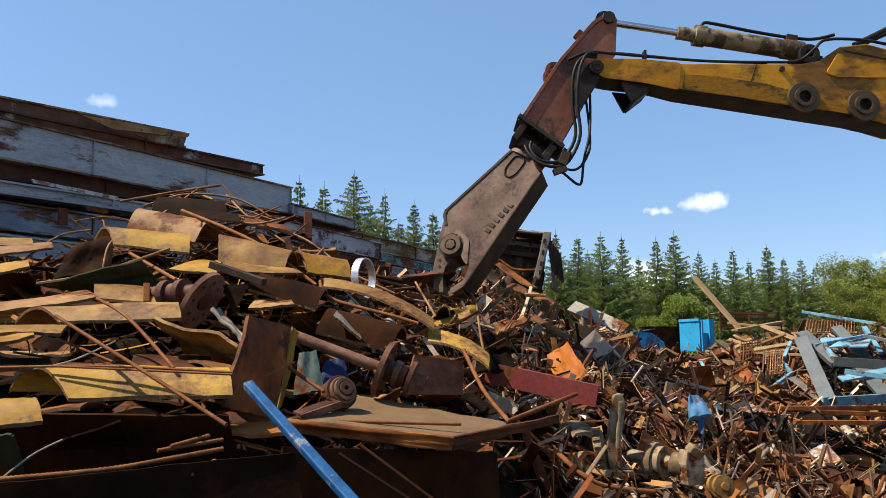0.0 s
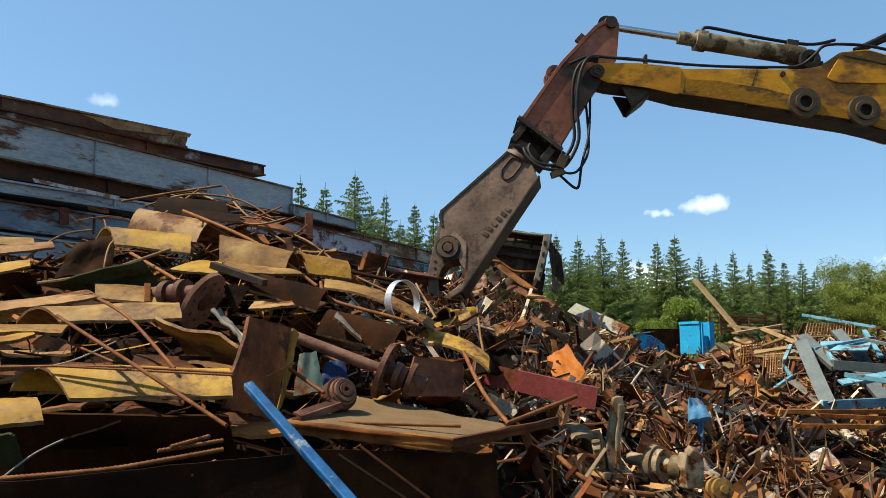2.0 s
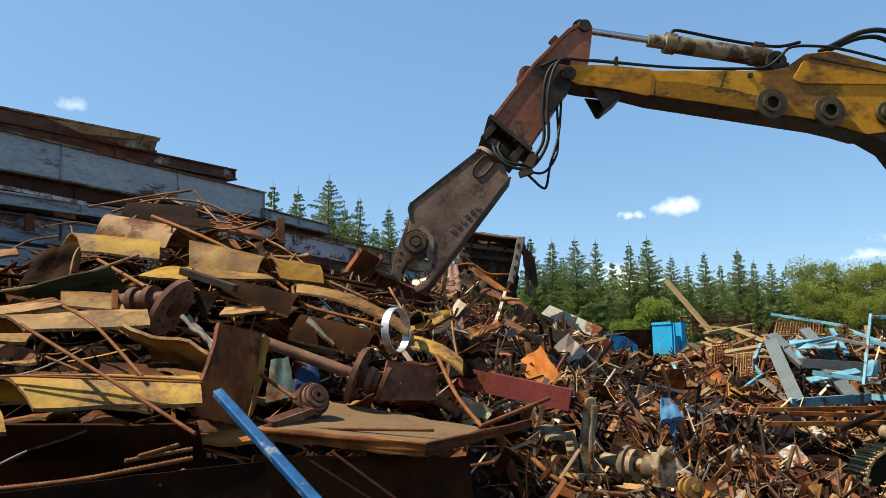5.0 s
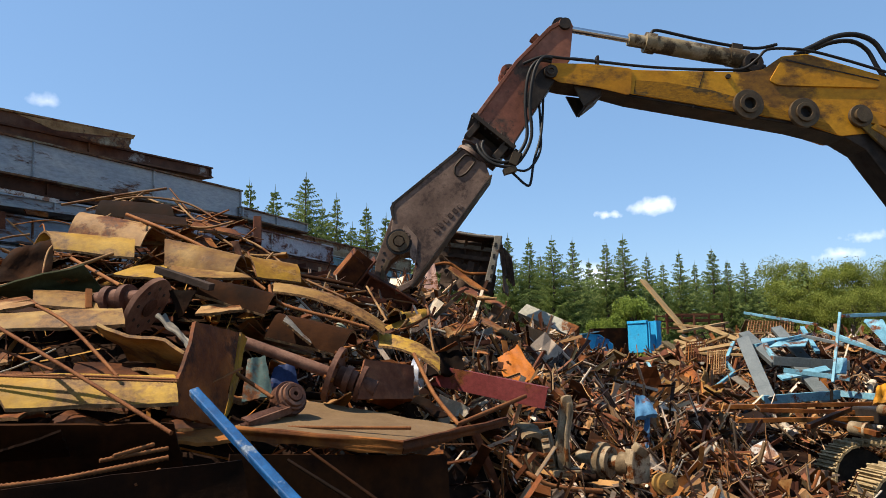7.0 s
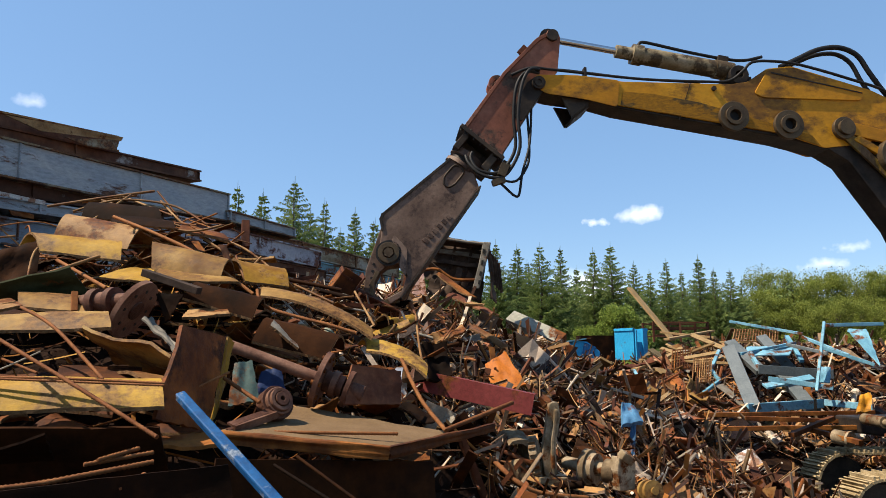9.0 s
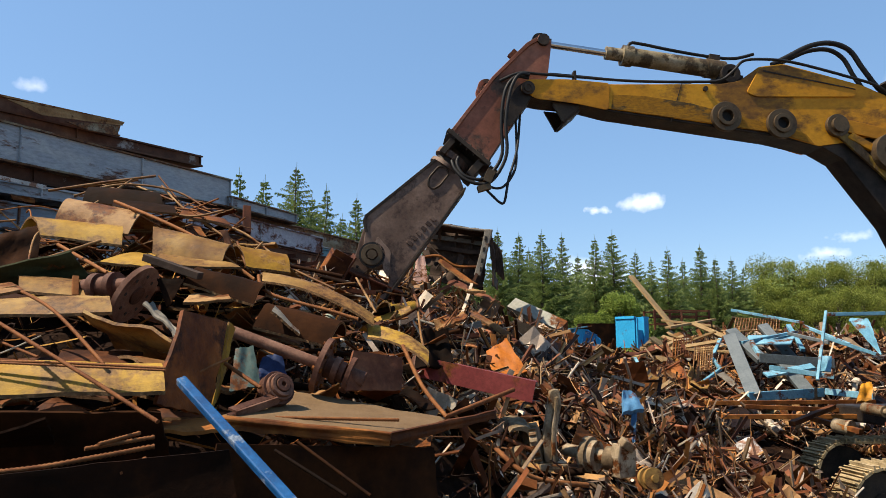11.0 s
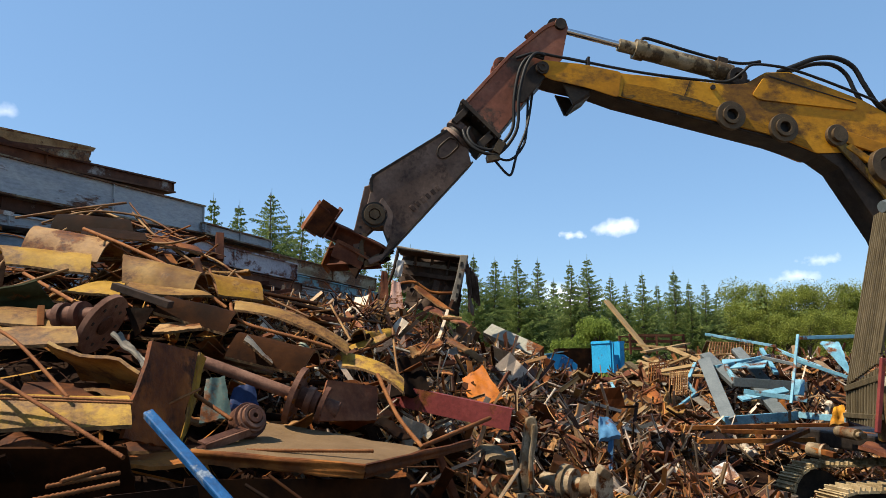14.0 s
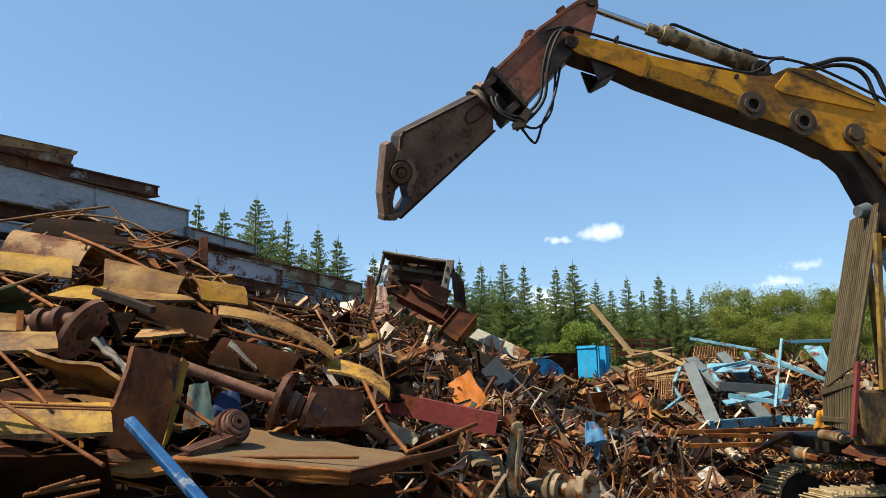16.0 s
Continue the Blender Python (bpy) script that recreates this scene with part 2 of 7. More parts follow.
M_wood = surface("weathered_grey_timber", [(0.06, 0.045, 0.023), (0.1, 0.077, 0.042), (0.15, 0.117, 0.067)], 0.8, 0.0, 3, 0.5, 0.2, streak=(6, 6, 0.35))
M_plank = surface("raw_timber", [(0.24, 0.15, 0.065), (0.35, 0.235, 0.11)], 0.75, 0.0, 4, 0.3, 0.2)
M_cast = surface("muddy_cast_iron", [(0.09, 0.06, 0.033), (0.21, 0.15, 0.085), (0.4, 0.31, 0.2)], 0.7, 0.2, 5, 0.5, 0.2, RUST, 0.62)
M_stone = surface("white_painted_scrap", [(0.5, 0.47, 0.42), (0.66, 0.63, 0.58)], 0.8, 0.0, 7, 0.5, 0.1, ((0.2, 0.09, 0.05), (0.35, 0.2, 0.13)), 0.58)
M_track = surface("dusty_track_steel", [(0.2, 0.14, 0.07), (0.34, 0.25, 0.13), (0.46, 0.35, 0.2)], 0.85, 0.0, 6, 0.5, 0.2)
M_ground = surface("packed_dirt", [(0.09, 0.065, 0.045), (0.14, 0.105, 0.07), (0.2, 0.16, 0.11)], 0.95, 0.0, 0.9, 0.8, 0.0)
# Near black: the shade in the heap's gaps is put into this colour.
M_core = surface("gap_shade_core", [(0.008, 0.004, 0.003), (0.02, 0.01, 0.006), (0.04, 0.02, 0.01)], 0.9, 0.0, 5, 1.0, 0.0, spec=0.05)
M_bark = surface("spruce_bark", [(0.06, 0.045, 0.035), (0.12, 0.09, 0.07)], 0.95, 0.0, 8, 0.5, 0.2)
M_glass = bpy.data.materials.new("cab_glass")
M_glass.use_nodes = True
gb = M_glass.node_tree.nodes["Principled BSDF"]
gb.inputs["Base Color"].default_value = (0.8, 0.9, 0.92, 1)
gb.inputs["Roughness"].default_value, gb.inputs["Transmission Weight"].default_value = 0.03, 1.0


def palette(name, cols, rough, metal):
    """Many small pieces in one mesh: each takes one of the colours, with grain over it."""
    m = surface(name, [(0.1, 0.1, 0.1), (0.2, 0.2, 0.2)], rough, metal, 5, 0.4, 0.2, island=True)
    n, l = m.node_tree.nodes, m.node_tree.links
    g = n.new("ShaderNodeNewGeometry")
    r = n.new("ShaderNodeValToRGB")
    r.color_ramp.interpolation = "CONSTANT"
    els = r.color_ramp.elements
    while len(els) < len(cols):
        els.new(0.5)
    for i, c in enumerate(cols):
        els[i].position, els[i].color = i / len(cols), (*c, 1)
    l.new(g.outputs["Random Per Island"], r.inputs["Fac"])
    base = n["Principled BSDF"].inputs["Base Color"]
    old = base.links[0].from_socket
    mx = n.new("ShaderNodeMix")
    mx.data_type, mx.blend_type = "RGBA", "OVERLAY"
    mx.inputs["Factor"].default_value = 0.8
    l.new(r.outputs["Color"], mx.inputs["A"])
    gr = n.new("ShaderNodeMath")
    gr.operation = "MULTIPLY_ADD"
    l.new(old, gr.inputs[0])
    gr.inputs[1].default_value, gr.inputs[2].default_value = 3.2, 0.0
    l.new(gr.outputs[0], mx.inputs["B"])
    l.new(mx.outputs["Result"], base)
    return m


M_mix = palette("mixed_scrap", [(0.07, 0.02, 0.005), (0.19, 0.06, 0.013), (0.4, 0.17, 0.045), (0.03, 0.01, 0.004), (0.2, 0.155, 0.115),
                                (0.3, 0.16, 0.065), (0.13, 0.055, 0.02), (0.25, 0.085, 0.034), (0.38, 0.25, 0.14), (0.05, 0.018, 0.007),
                                (0.1, 0.06, 0.035), (0.02, 0.007, 0.003), (0.2, 0.13, 0.075), (0.05, 0.016, 0.006), (0.015, 0.007, 0.004), (0.14, 0.048, 0.018), (0.38, 0.2, 0.07), (0.03, 0.01, 0.003), (0.36, 0.28, 0.21), (0.5, 0.42, 0.32)], 0.5, 0.08)

# Mostly darkened tones: the shade of the near heap's gaps, put into colour.
M_mixdark = palette("shade_toned_scrap", [(0.02, 0.006, 0.002), (0.05, 0.015, 0.004), (0.3, 0.12, 0.024), (0.1, 0.03, 0.007), (0.03, 0.01, 0.003), (0.2, 0.07, 0.014), (0.018, 0.008, 0.004), (0.42, 0.22, 0.05), (0.06, 0.02, 0.005)], 0.7, 0.0)
M_mixdark.node_tree.nodes["Principled BSDF"].inputs["Specular IOR Level"].default_value = 0.08


def leafy(name, cols):
    m = surface(name, cols, 0.6, 0.0, 3, 0.0, 0.3, island=True, deep=1.0)
    n, l = m.node_tree.nodes, m.node_tree.links
    b = n["Principled BSDF"]
    glow = n.new("ShaderNodeBsdfTranslucent")
    l.new(b.inputs["Base Color"].links[0].from_socket, glow.inputs["Color"])
    both = n.new("ShaderNodeMixShader")
    both.inputs["Fac"].default_value = 0.38
    l.new(b.outputs[0], both.inputs[1])
    l.new(glow.outputs[0], both.inputs[2])
    l.new(both.outputs[0], n["Material Output"].inputs["Surface"])
    return m


M_needle = leafy("spruce_needles", [(0.072, 0.112, 0.034), (0.14, 0.195, 0.056), (0.25, 0.29, 0.095)])
M_leaf = leafy("summer_leaves", [(0.11, 0.14, 0.025), (0.19, 0.225, 0.04), (0.29, 0.315, 0.07)])
M_leafbright = leafy("bright_leaves", [(0.12, 0.175, 0.03), (0.19, 0.255, 0.045), (0.26, 0.325, 0.07)])


# ---- mesh helpers ----
class Geo:
    """Vertices and faces of one part, gathered from simple solids."""

    def __init__(self):
        self.v, self.f, self.s = [], [], []

    def add(self, verts, faces, smooth=False):
        k = len(self.v)
        self.v += [tuple(p) for p in verts]
        self.f += [tuple(i + k for i in q) for q in faces]
        self.s += [smooth] * len(faces)
        return self

    def box(self, m, sx, sy, sz):
        pts = [m @ Vector((x * sx / 2, y * sy / 2, z * sz / 2)) for x in (-1, 1) for y in (-1, 1) for z in (-1, 1)]
        return self.add(pts, [(0, 1, 3, 2), (4, 6, 7, 5), (0, 4, 5, 1), (2, 3, 7, 6), (0, 2, 6, 4), (1, 5, 7, 3)])

    def prism(self, poly, y0, y1, m=None):
        """A polygon in x and z, thick from y0 to y1."""
        m = m or Matrix()
        area = sum(a[0] * b[1] - b[0] * a[1] for a, b in zip(poly, poly[1:] + poly[:1]))
        if area < 0:
            poly = poly[::-1]
        n = len(poly)
        pts = [m @ Vector((x, y, z)) for y in (y0, y1) for x, z in poly]
        faces = [tuple(range(n)), tuple(range(2 * n - 1, n - 1, -1))]
        faces += [(i, i + n, (i + 1) % n + n, (i + 1) % n) for i in range(n)]
        return self.add(pts, faces)

    def tube(self, pts, r, n=8, caps=True):
        """A round bar along points; r is one radius or one for each point."""
        pts = [Vector(p) for p in pts]
        rs = r if isinstance(r, (list, tuple)) else [r] * len(pts)
        verts, faces = [], []
        ref = None
        for i, p in enumerate(pts):
            d = (pts[min(i + 1, len(pts) - 1)] - pts[max(i - 1, 0)]).normalized()
            if ref is None:
                ref = d.orthogonal().normalized()
            ref = (ref - d * ref.dot(d)).normalized()
            o = d.cross(ref)
            verts += [p + (ref * math.cos(a) + o * math.sin(a)) * rs[i] for a in [2 * math.pi * k / n for k in range(n)]]
        for i in range(len(pts) - 1):
            faces += [(i * n + k, i * n + (k + 1) % n, (i + 1) * n + (k + 1) % n, (i + 1) * n + k) for k in range(n)]
        self.add(verts, faces, True)
        if caps:
            self.add(verts[:n], [tuple(range(n - 1, -1, -1))])
            self.add(verts[-n:], [tuple(range(n))])
        return self

    def ring(self, c, axis, r0, r1, w, n=28):
        """A flat ring or short pipe round an axis."""
        axis = Vector(axis).normalized()
        a = axis.orthogonal().normalized()
        b = axis.cross(a)
        verts, faces = [], []
        for k in range(n):
            u = a * math.cos(2 * math.pi * k / n) + b * math.sin(2 * math.pi * k / n)
            verts += [Vector(c) + u * r + axis * h for r, h in ((r0, -w / 2), (r1, -w / 2), (r1, w / 2), (r0, w / 2))]
        for k in range(n):
            j = (k + 1) % n
            faces += [(k * 4 + q, j * 4 + q, j * 4 + (q + 1) % 4, k * 4 + (q + 1) % 4) for q in range(4)]
        return self.add(verts, faces)

    def sheet(self, m, lx, ly, thick, height, nx=10, ny=6):
        """A bent plate: height(u, v) in metres over -1..1."""
        top, bot = [], []
        for j in range(ny + 1):
            for i in range(nx + 1):
                u, w = 2 * i / nx - 1, 2 * j / ny - 1
                z = height(u, w)
                top.append(m @ Vector((u * lx / 2, w * ly / 2, z)))
                bot.append(m @ Vector((u * lx / 2, w * ly / 2, z - thick)))
        k = (nx + 1) * (ny + 1)
        q = lambda i, j: j * (nx + 1) + i
        faces, rim = [], []
        for j in range(ny):
            for i in range(nx):
                faces.append((q(i, j), q(i + 1, j), q(i + 1, j + 1), q(i, j + 1)))
                faces.append((k + q(i, j), k + q(i, j + 1), k + q(i + 1, j + 1), k + q(i + 1, j)))
        self.add(top + bot, faces, True)
        edge = [q(i, 0) for i in range(nx)] + [q(nx, j) for j in range(ny)] + [q(i, ny) for i in range(nx, 0, -1)] + [q(0, j) for j in range(ny, 0, -1)]
        pts = top + bot
        n = len(edge)
        self.add([pts[e] for e in edge] + [pts[e + k] for e in edge], [(i, i + n, (i + 1) % n + n, (i + 1) % n) for i in range(n)])
        return self


def mesh_of(name, g, material, origin):
    me = bpy.data.meshes.new(name)
    o = Vector(origin)
    me.from_pydata([Vector(p) - o for p in g.v], [], g.f)
    me.polygons.foreach_set("use_smooth", g.s)
    me.materials.append(material)
    me.update()
    return me


def part(name, g, material, parent, label="", bevel=0.0):
    """One mesh object under a thing or a part; its points are in the parent's space."""
    ob = new(name, mesh_of(name, g, material, (0, 0, 0)))
    ob.parent = parent
    if label:
        ob["label"] = label
    if bevel:
        b = ob.modifiers.new("bevel", "BEVEL")
        b.width, b.segments, b.limit_method = bevel, 2, "ANGLE"
    return ob


def thing(name, g, material, label, category, group="", kind="", bevel=0.0):
    """One top-level mesh object from points in the world; its origin is under its middle."""
    lo = np.array(g.v)
    mid = (lo.min(0) + lo.max(0)) / 2
    o = Vector((mid[0], mid[1], lo[:, 2].min()))
    ob = new(name, mesh_of(name, g, material, o))
    ob.location = o
    if bevel:
        b = ob.modifiers.new("bevel", "BEVEL")
        b.width, b.segments, b.limit_method = bevel, 2, "ANGLE"
    return tagged(ob, label, category, group, kind)


def base(name, at, label, category, group=""):
    e = new(name)
    e.location = at
    e.empty_display_size = 0.2
    return tagged(e, label, category, group)


def along(p, q, roll=0.0):
    """A frame at the middle of p and q, x along them, z as upright as can be."""
    p, q = Vector(p), Vector(q)
    x = (q - p).normalized()
    z = Vector((0, 0, 1))
    y = z.cross(x)
    y = y.normalized() if y.length > 1e-4 else Vector((0, 1, 0))
    z = x.cross(y)
    m = Matrix((x, y, z)).transposed().to_4x4()
    m.translation = (p + q) / 2
    return m @ Matrix.Rotation(radians(roll), 4, "X")


def curve_through(pts, steps=8):
    out = []
    for i in range(len(pts) - 1):
        p0, p1, p2, p3 = [Vector(pts[max(0, min(len(pts) - 1, i + q))]) for q in (-1, 0, 1, 2)]
        out += [0.5 * (2 * p1 + (p2 - p0) * t + (2 * p0 - 5 * p1 + 4 * p2 - p3) * t * t + (3 * p1 - p0 - 3 * p2 + p3) * t ** 3) for t in [k / steps for k in range(steps)]]
    return out + [Vector(pts[-1])]


# ---- ground and heap ----
HX = (-8, -4, -2, 0, 2, 4.5, 8, 13, 20)
HY = (1.5, 3.5, 5.5, 8, 10.5, 14, 18, 24)
HZ = ((0.1, 0.1, 0.05, 0, 0, 0, 0, 0, 0),
      (0.6, 0.6, 0.5, 0.35, 0.2, 0, 0, 0, 0),
      (1.95, 1.95, 1.85, 1.2, 0.5, 0.2, 0.1, 0, 0),
      (2.55, 2.9, 3.05, 2.25, 1.45, 0.5, 0.05, 0.05, 0),
      (2.2, 2.8, 2.6, 3.0, 2.3, 1.1, 0.35, 0.3, 0.2),
      (1.0, 1.2, 1.5, 2.4, 1.75, 1.65, 2.1, 2.0, 1.2),
      (0.3, 0.3, 0.5, 1.0, 1.1, 1.3, 2.25, 2.3, 1.2),
      (0, 0, 0, 0, 0.1, 0.2, 0.2, 0.1, 0))


def heap(x, y):
    """Height of the scrap's surface above the ground."""
    if not (HX[0] <= x <= HX[-1] and HY[0] <= y <= HY[-1]):
        return 0.0
    i = max(k for k in range(len(HX) - 1) if HX[k] <= x)
    j = max(k for k in range(len(HY) - 1) if HY[k] <= y)
    s = lambda a: a * a * (3 - 2 * a) * 0.5 + a * 0.5
    u, w = s((x - HX[i]) / (HX[i + 1] - HX[i])), s((y - HY[j]) / (HY[j + 1] - HY[j]))
    return (HZ[j][i] * (1 - u) + HZ[j][i + 1] * u) * (1 - w) + (HZ[j + 1][i] * (1 - u) + HZ[j + 1][i + 1] * u) * w


g = Geo()
n = 60
us = [math.copysign(abs(k / n * 2 - 1) ** 3, k - n / 2) for k in range(n + 1)]
pts = [Vector((2000 * a, 10 + 2000 * b, 0.08 * noise.noise((60 * a, 60 * b, 0)) - 0.05)) for b in us for a in us]
g.add(pts, [(j * (n + 1) + i, j * (n + 1) + i + 1, (j + 1) * (n + 1) + i + 1, (j + 1) * (n + 1) + i) for j in range(n) for i in range(n)], True)
tagged(new("ground", mesh_of("ground", g, M_ground, (0, 0, 0))), "bare packed brown dirt of the scrap yard", "ground", kind="structure")

g = Geo()
nx, ny = 150, 120
pts = []
for j in range(ny + 1):
    for i in range(nx + 1):
        x, y = HX[0] + (HX[-1] - HX[0]) * i / nx, HY[0] + (HY[-1] - HY[0]) * j / ny
        z = heap(x, y)
        rough = min(1, z) * (0.22 * noise.noise((x * 1.3, y * 1.3, 3)) + 0.14 * noise.noise((x * 3.7, y * 3.7, 7)))
        pts.append((x, y, z - 0.16 + rough))
g.add(pts, [(j * (nx + 1) + i, j * (nx + 1) + i + 1, (j + 1) * (nx + 1) + i + 1, (j + 1) * (nx + 1) + i) for j in range(ny) for i in range(nx)])
# Mound added under the pieces; its colour stands in for shaded gaps.
tagged(new("scrap_mound", mesh_of("scrap_mound", g, M_core, (0, 0, 0))), "added core of the scrap heap on the dirt, coloured as shaded gaps", "scrap heap", kind="stuff")


# ---- stack of old girders behind the heap ----
GD = Vector((0.564, 1.0, 0)).normalized()
GN = Vector((GD.y, -GD.x, 0))
G0 = Vector((-6.17, 10.0, 0))


def girder(s0, s1, z0, z1, out, material, label, width=0.36, tilt=0.0, flange_mat=None):
    """A long I-girder along the stack from s0 to s1, between heights z0 and z1; out: how far its face stands forward."""
    a = G0 + GD * s0 + GN * (out - width / 2) + Vector((0, 0, z0))
    b = G0 + GD * s1 + GN * (out - width / 2) + Vector((0, 0, z0 + tilt))
    m = along(a, b)
    h, ln = z1 - z0, (b - a).length
    e = new("girder")
    e.matrix_world = m
    tagged(e, label, "girder", "stacked girders")
    w = Geo().box(Matrix.Translation((0, -width / 2 + 0.06, h / 2)), ln, 0.03, h - 0.06)
    part("web", w, material, e)
    for z in (0.015, h - 0.015):
        part("flange", Geo().box(Matrix.Translation((0, 0, z)), ln, width, 0.03), flange_mat or material, e)
    k = max(2, int(ln / 2.2))
    for i in range(k + 1):
        x = -ln / 2 + 0.05 + (ln - 0.1) * i / k
        part("stiffener", Geo().box(Matrix.Translation((x, -width / 2 + 0.025, h / 2)), 0.02, 0.038, h - 0.062), material, e)
    return e


WHT = "long girder with chipped white paint and rust scars"
BLU = "long girder with chipped blue-grey paint and rust"
BRN = "long brown rusted girder lying on the stack"
girder(-3.5, 2.99, 5.01, 5.29, 0.05, M_girderbrown, "brown rusted girder with a tan top plate", 0.5, 0.74, M_tanplate)
girder(-3.5, 4.90, 4.95, 5.17, 0.16, M_girderbrown, BRN, 0.6, 0.70)
girder(-3.5, 5.73, 4.57, 5.17, 0.22, M_girder, WHT, 0.30, 0.40, M_girderedge)
girder(-3.5, 6.43, 4.26, 4.55, 0.08, M_girderbrown, BRN, 0.5, 0.62)
girder(-3.5, 6.40, 4.03, 4.22, 0.3, M_girder, WHT, 0.5, 0.55)
girder(-3.5, 8.20, 3.60, 4.01, 0.22, M_girderblue, BLU, 0.3, 0.45)
girder(-3.5, 8.2, 3.28, 3.58, 0.3, M_girder, WHT, 0.5, 0.3)
girder(4.0, 8.6, 4.34, 4.75, 0.55, M_girderpale, "pale lilac-white girder with many rust scars", 0.4, 0.0)
girder(3.0, 8.9, 4.1, 4.32, 0.5, M_girderbrown, BRN, 0.4, 0.0)
girder(5.6, 7.9, 4.96, 5.2, 0.3, M_girder, "short white girder end with a rusty bracket", 0.3, 0.02, M_girderedge)
girder(6.0, 13.5, 4.62, 5.0, 0.05, M_girderedge, "long girder with rust-stained dirty white paint", 0.4, 0.05)
girder(6.0, 14.0, 4.36, 4.60, 0.1, M_teal, "long girder with faded teal paint", 0.4, 0.02)
girder(6.0, 13.8, 4.14, 4.34, 0.05, M_girder, WHT, 0.4, 0.02)
girder(-3.5, 14.0, 3.55, 4.12, 0.0, M_girder, WHT, 0.4)
girder(-3.5, 14.4, 2.9, 3.43, 0.15, M_girderblue, BLU, 0.4)
girder(-3.5, 14.6, 2.2, 2.88, 0.1, M_girder, WHT, 0.4)
girder(-3.5, 14.6, 1.45, 2.18, 0.2, M_girderblue, BLU, 0.4)
girder(-3.5, 14.6, 0.7, 1.43, 0.1, M_girderbrown, BRN, 0.4)
girder(-3.5, 14.6, -0.05, 0.68, 0.2, M_girderblue, BLU, 0.4)

# Backing rows added so no sky light shows through the stack's gaps.
for z in (0.0, 1.15, 2.3, 3.4):
    girder(-3.4, 13.0, z, z + 1.1, -0.75, M_girderbrown, "brown rusted girder added behind the stack as a backing", 0.5)
girder(-3.4, 4.4, 4.5, 5.2, -0.75, M_girderbrown, "brown rusted girder added behind the stack as a backing", 0.5)


# ---- trees ----
def spruce(name, height, seed, loose=1.0):
    """A spruce about 10 m high: trunk and whorls of drooping limbs set with tufts of needles."""
    rng = random.Random(seed)
    e = new(name)
    tr = Geo().tube([(0.05 * math.sin(k), 0.05 * math.cos(k * 1.7), height * k / 8) for k in range(9)], [0.13 * (1 - k / 8.05) + 0.004 for k in range(9)], 7)
    part("trunk", tr, M_bark, e)
    cr = Geo()
    z, level = height - 0.22, 0
    while z > 0.5:
        f = 1 - z / height
        count = 5 + int(9 * min(1, f * 2.2))
        for b in range(count):
            whorl = rng.random() < 0.5
            zb = z + (rng.uniform(-0.05, 0.05) if whorl else rng.uniform(-0.3, 0.3) * min(1, 2 * f + 0.2))
            ln = (0.06 + 2.45 * f ** 1.03) * loose * (rng.uniform(0.7, 1.12) if whorl else rng.uniform(0.3, 0.75))
            a = level * 1.1 + b * 6.283 / count + rng.uniform(-0.3, 0.3)
            d = Vector((math.cos(a), math.sin(a), 0))
            side = Vector((-d.y, d.x, 0))
            rise = 0.55 - 0.95 * min(1, f * 1.7) + rng.uniform(-0.12, 0.12)
            small = min(1.0, 0.3 + 1.6 * f)
            steps = max(5, int(ln / 0.055))
            for s in range(steps):
                t = (s + 0.7) / steps
                p = d * (ln * t) + Vector((0, 0, zb + rise * ln * t * (1 - 0.4 * t) + 0.22 * ln * t ** 3))
                w = 0.16 * (1.25 - 0.85 * t) * (0.5 + 0.4 * ln)
                for sg in (-1, 1, 0):
                    tip = p + (side * sg * w * rng.uniform(0.4, 1.3) + d * rng.uniform(0.03, 0.16) + Vector((0, 0, rng.uniform(-0.16, 0.05) if sg else rng.uniform(-0.26, -0.05)))) * small
                    q = (0.008 + 0.009 * rng.random()) * (0.45 + 0.55 * small)
                    cr.add([p - d * q, p + d * q + Vector((0, 0, 0.025)), tip + d * q * 0.5, tip - d * q * 0.6 - Vector((0, 0, 0.03))], [(0, 1, 2, 3)])
        z -= rng.uniform(0.16, 0.3) * (0.75 + 0.5 * f)
        level += 1
    cr.tube([(0, 0, height - 0.4), (0, 0, height + 0.25)], [0.012, 0.004], 5)
    part("crown", cr, M_needle, e)
    return e


def broadleaf(name, height, spread, seed, material):
    """A leafy tree: forked trunk, limbs and thousands of small leaves in loose clumps."""
    rng = random.Random(seed)
    e = new(name)
    tr = Geo().tube([(0, 0, 0), (0.1, 0, height * 0.25), (0, 0.1, height * 0.5), (0.15, 0, height * 0.85)], [0.16, 0.13, 0.09, 0.02], 7)
    lv = Geo()
    for b in range(64):
        t = rng.uniform(0.12, 1.0)
        a = rng.random() * 6.283
        r = spread * (0.35 + 0.75 * math.sin(math.pi * min(0.95, t * 0.8 + 0.15))) * rng.uniform(0.4, 1.0)
        c = Vector((math.cos(a) * r, math.sin(a) * r, height * (t * 0.95)))
        tr.tube([(0, 0, c.z * 0.7), c * 0.5 + Vector((0, 0, c.z * 0.38)), c], [0.05, 0.03, 0.008], 5, False)
        cl = spread * rng.uniform(0.16, 0.36)
        for k in range(640):
            o = Vector((rng.gauss(0, 1), rng.gauss(0, 1), rng.gauss(0, 0.75)))
            o *= cl * 0.55 * min(1.0, 1.7 / o.length)
            q = Vector((rng.gauss(0, 1), rng.gauss(0, 1), rng.gauss(0.6, 1))).normalized()
            u = q.orthogonal().normalized() * rng.uniform(0.03, 0.06)
            w = q.cross(u) * 0.7
            p = c + o
            lv.add([p - u, p + w, p + u, p - w], [(0, 1, 2, 3)])
    part("trunk", tr, M_bark, e)
    part("crown", lv, material, e)
    return e


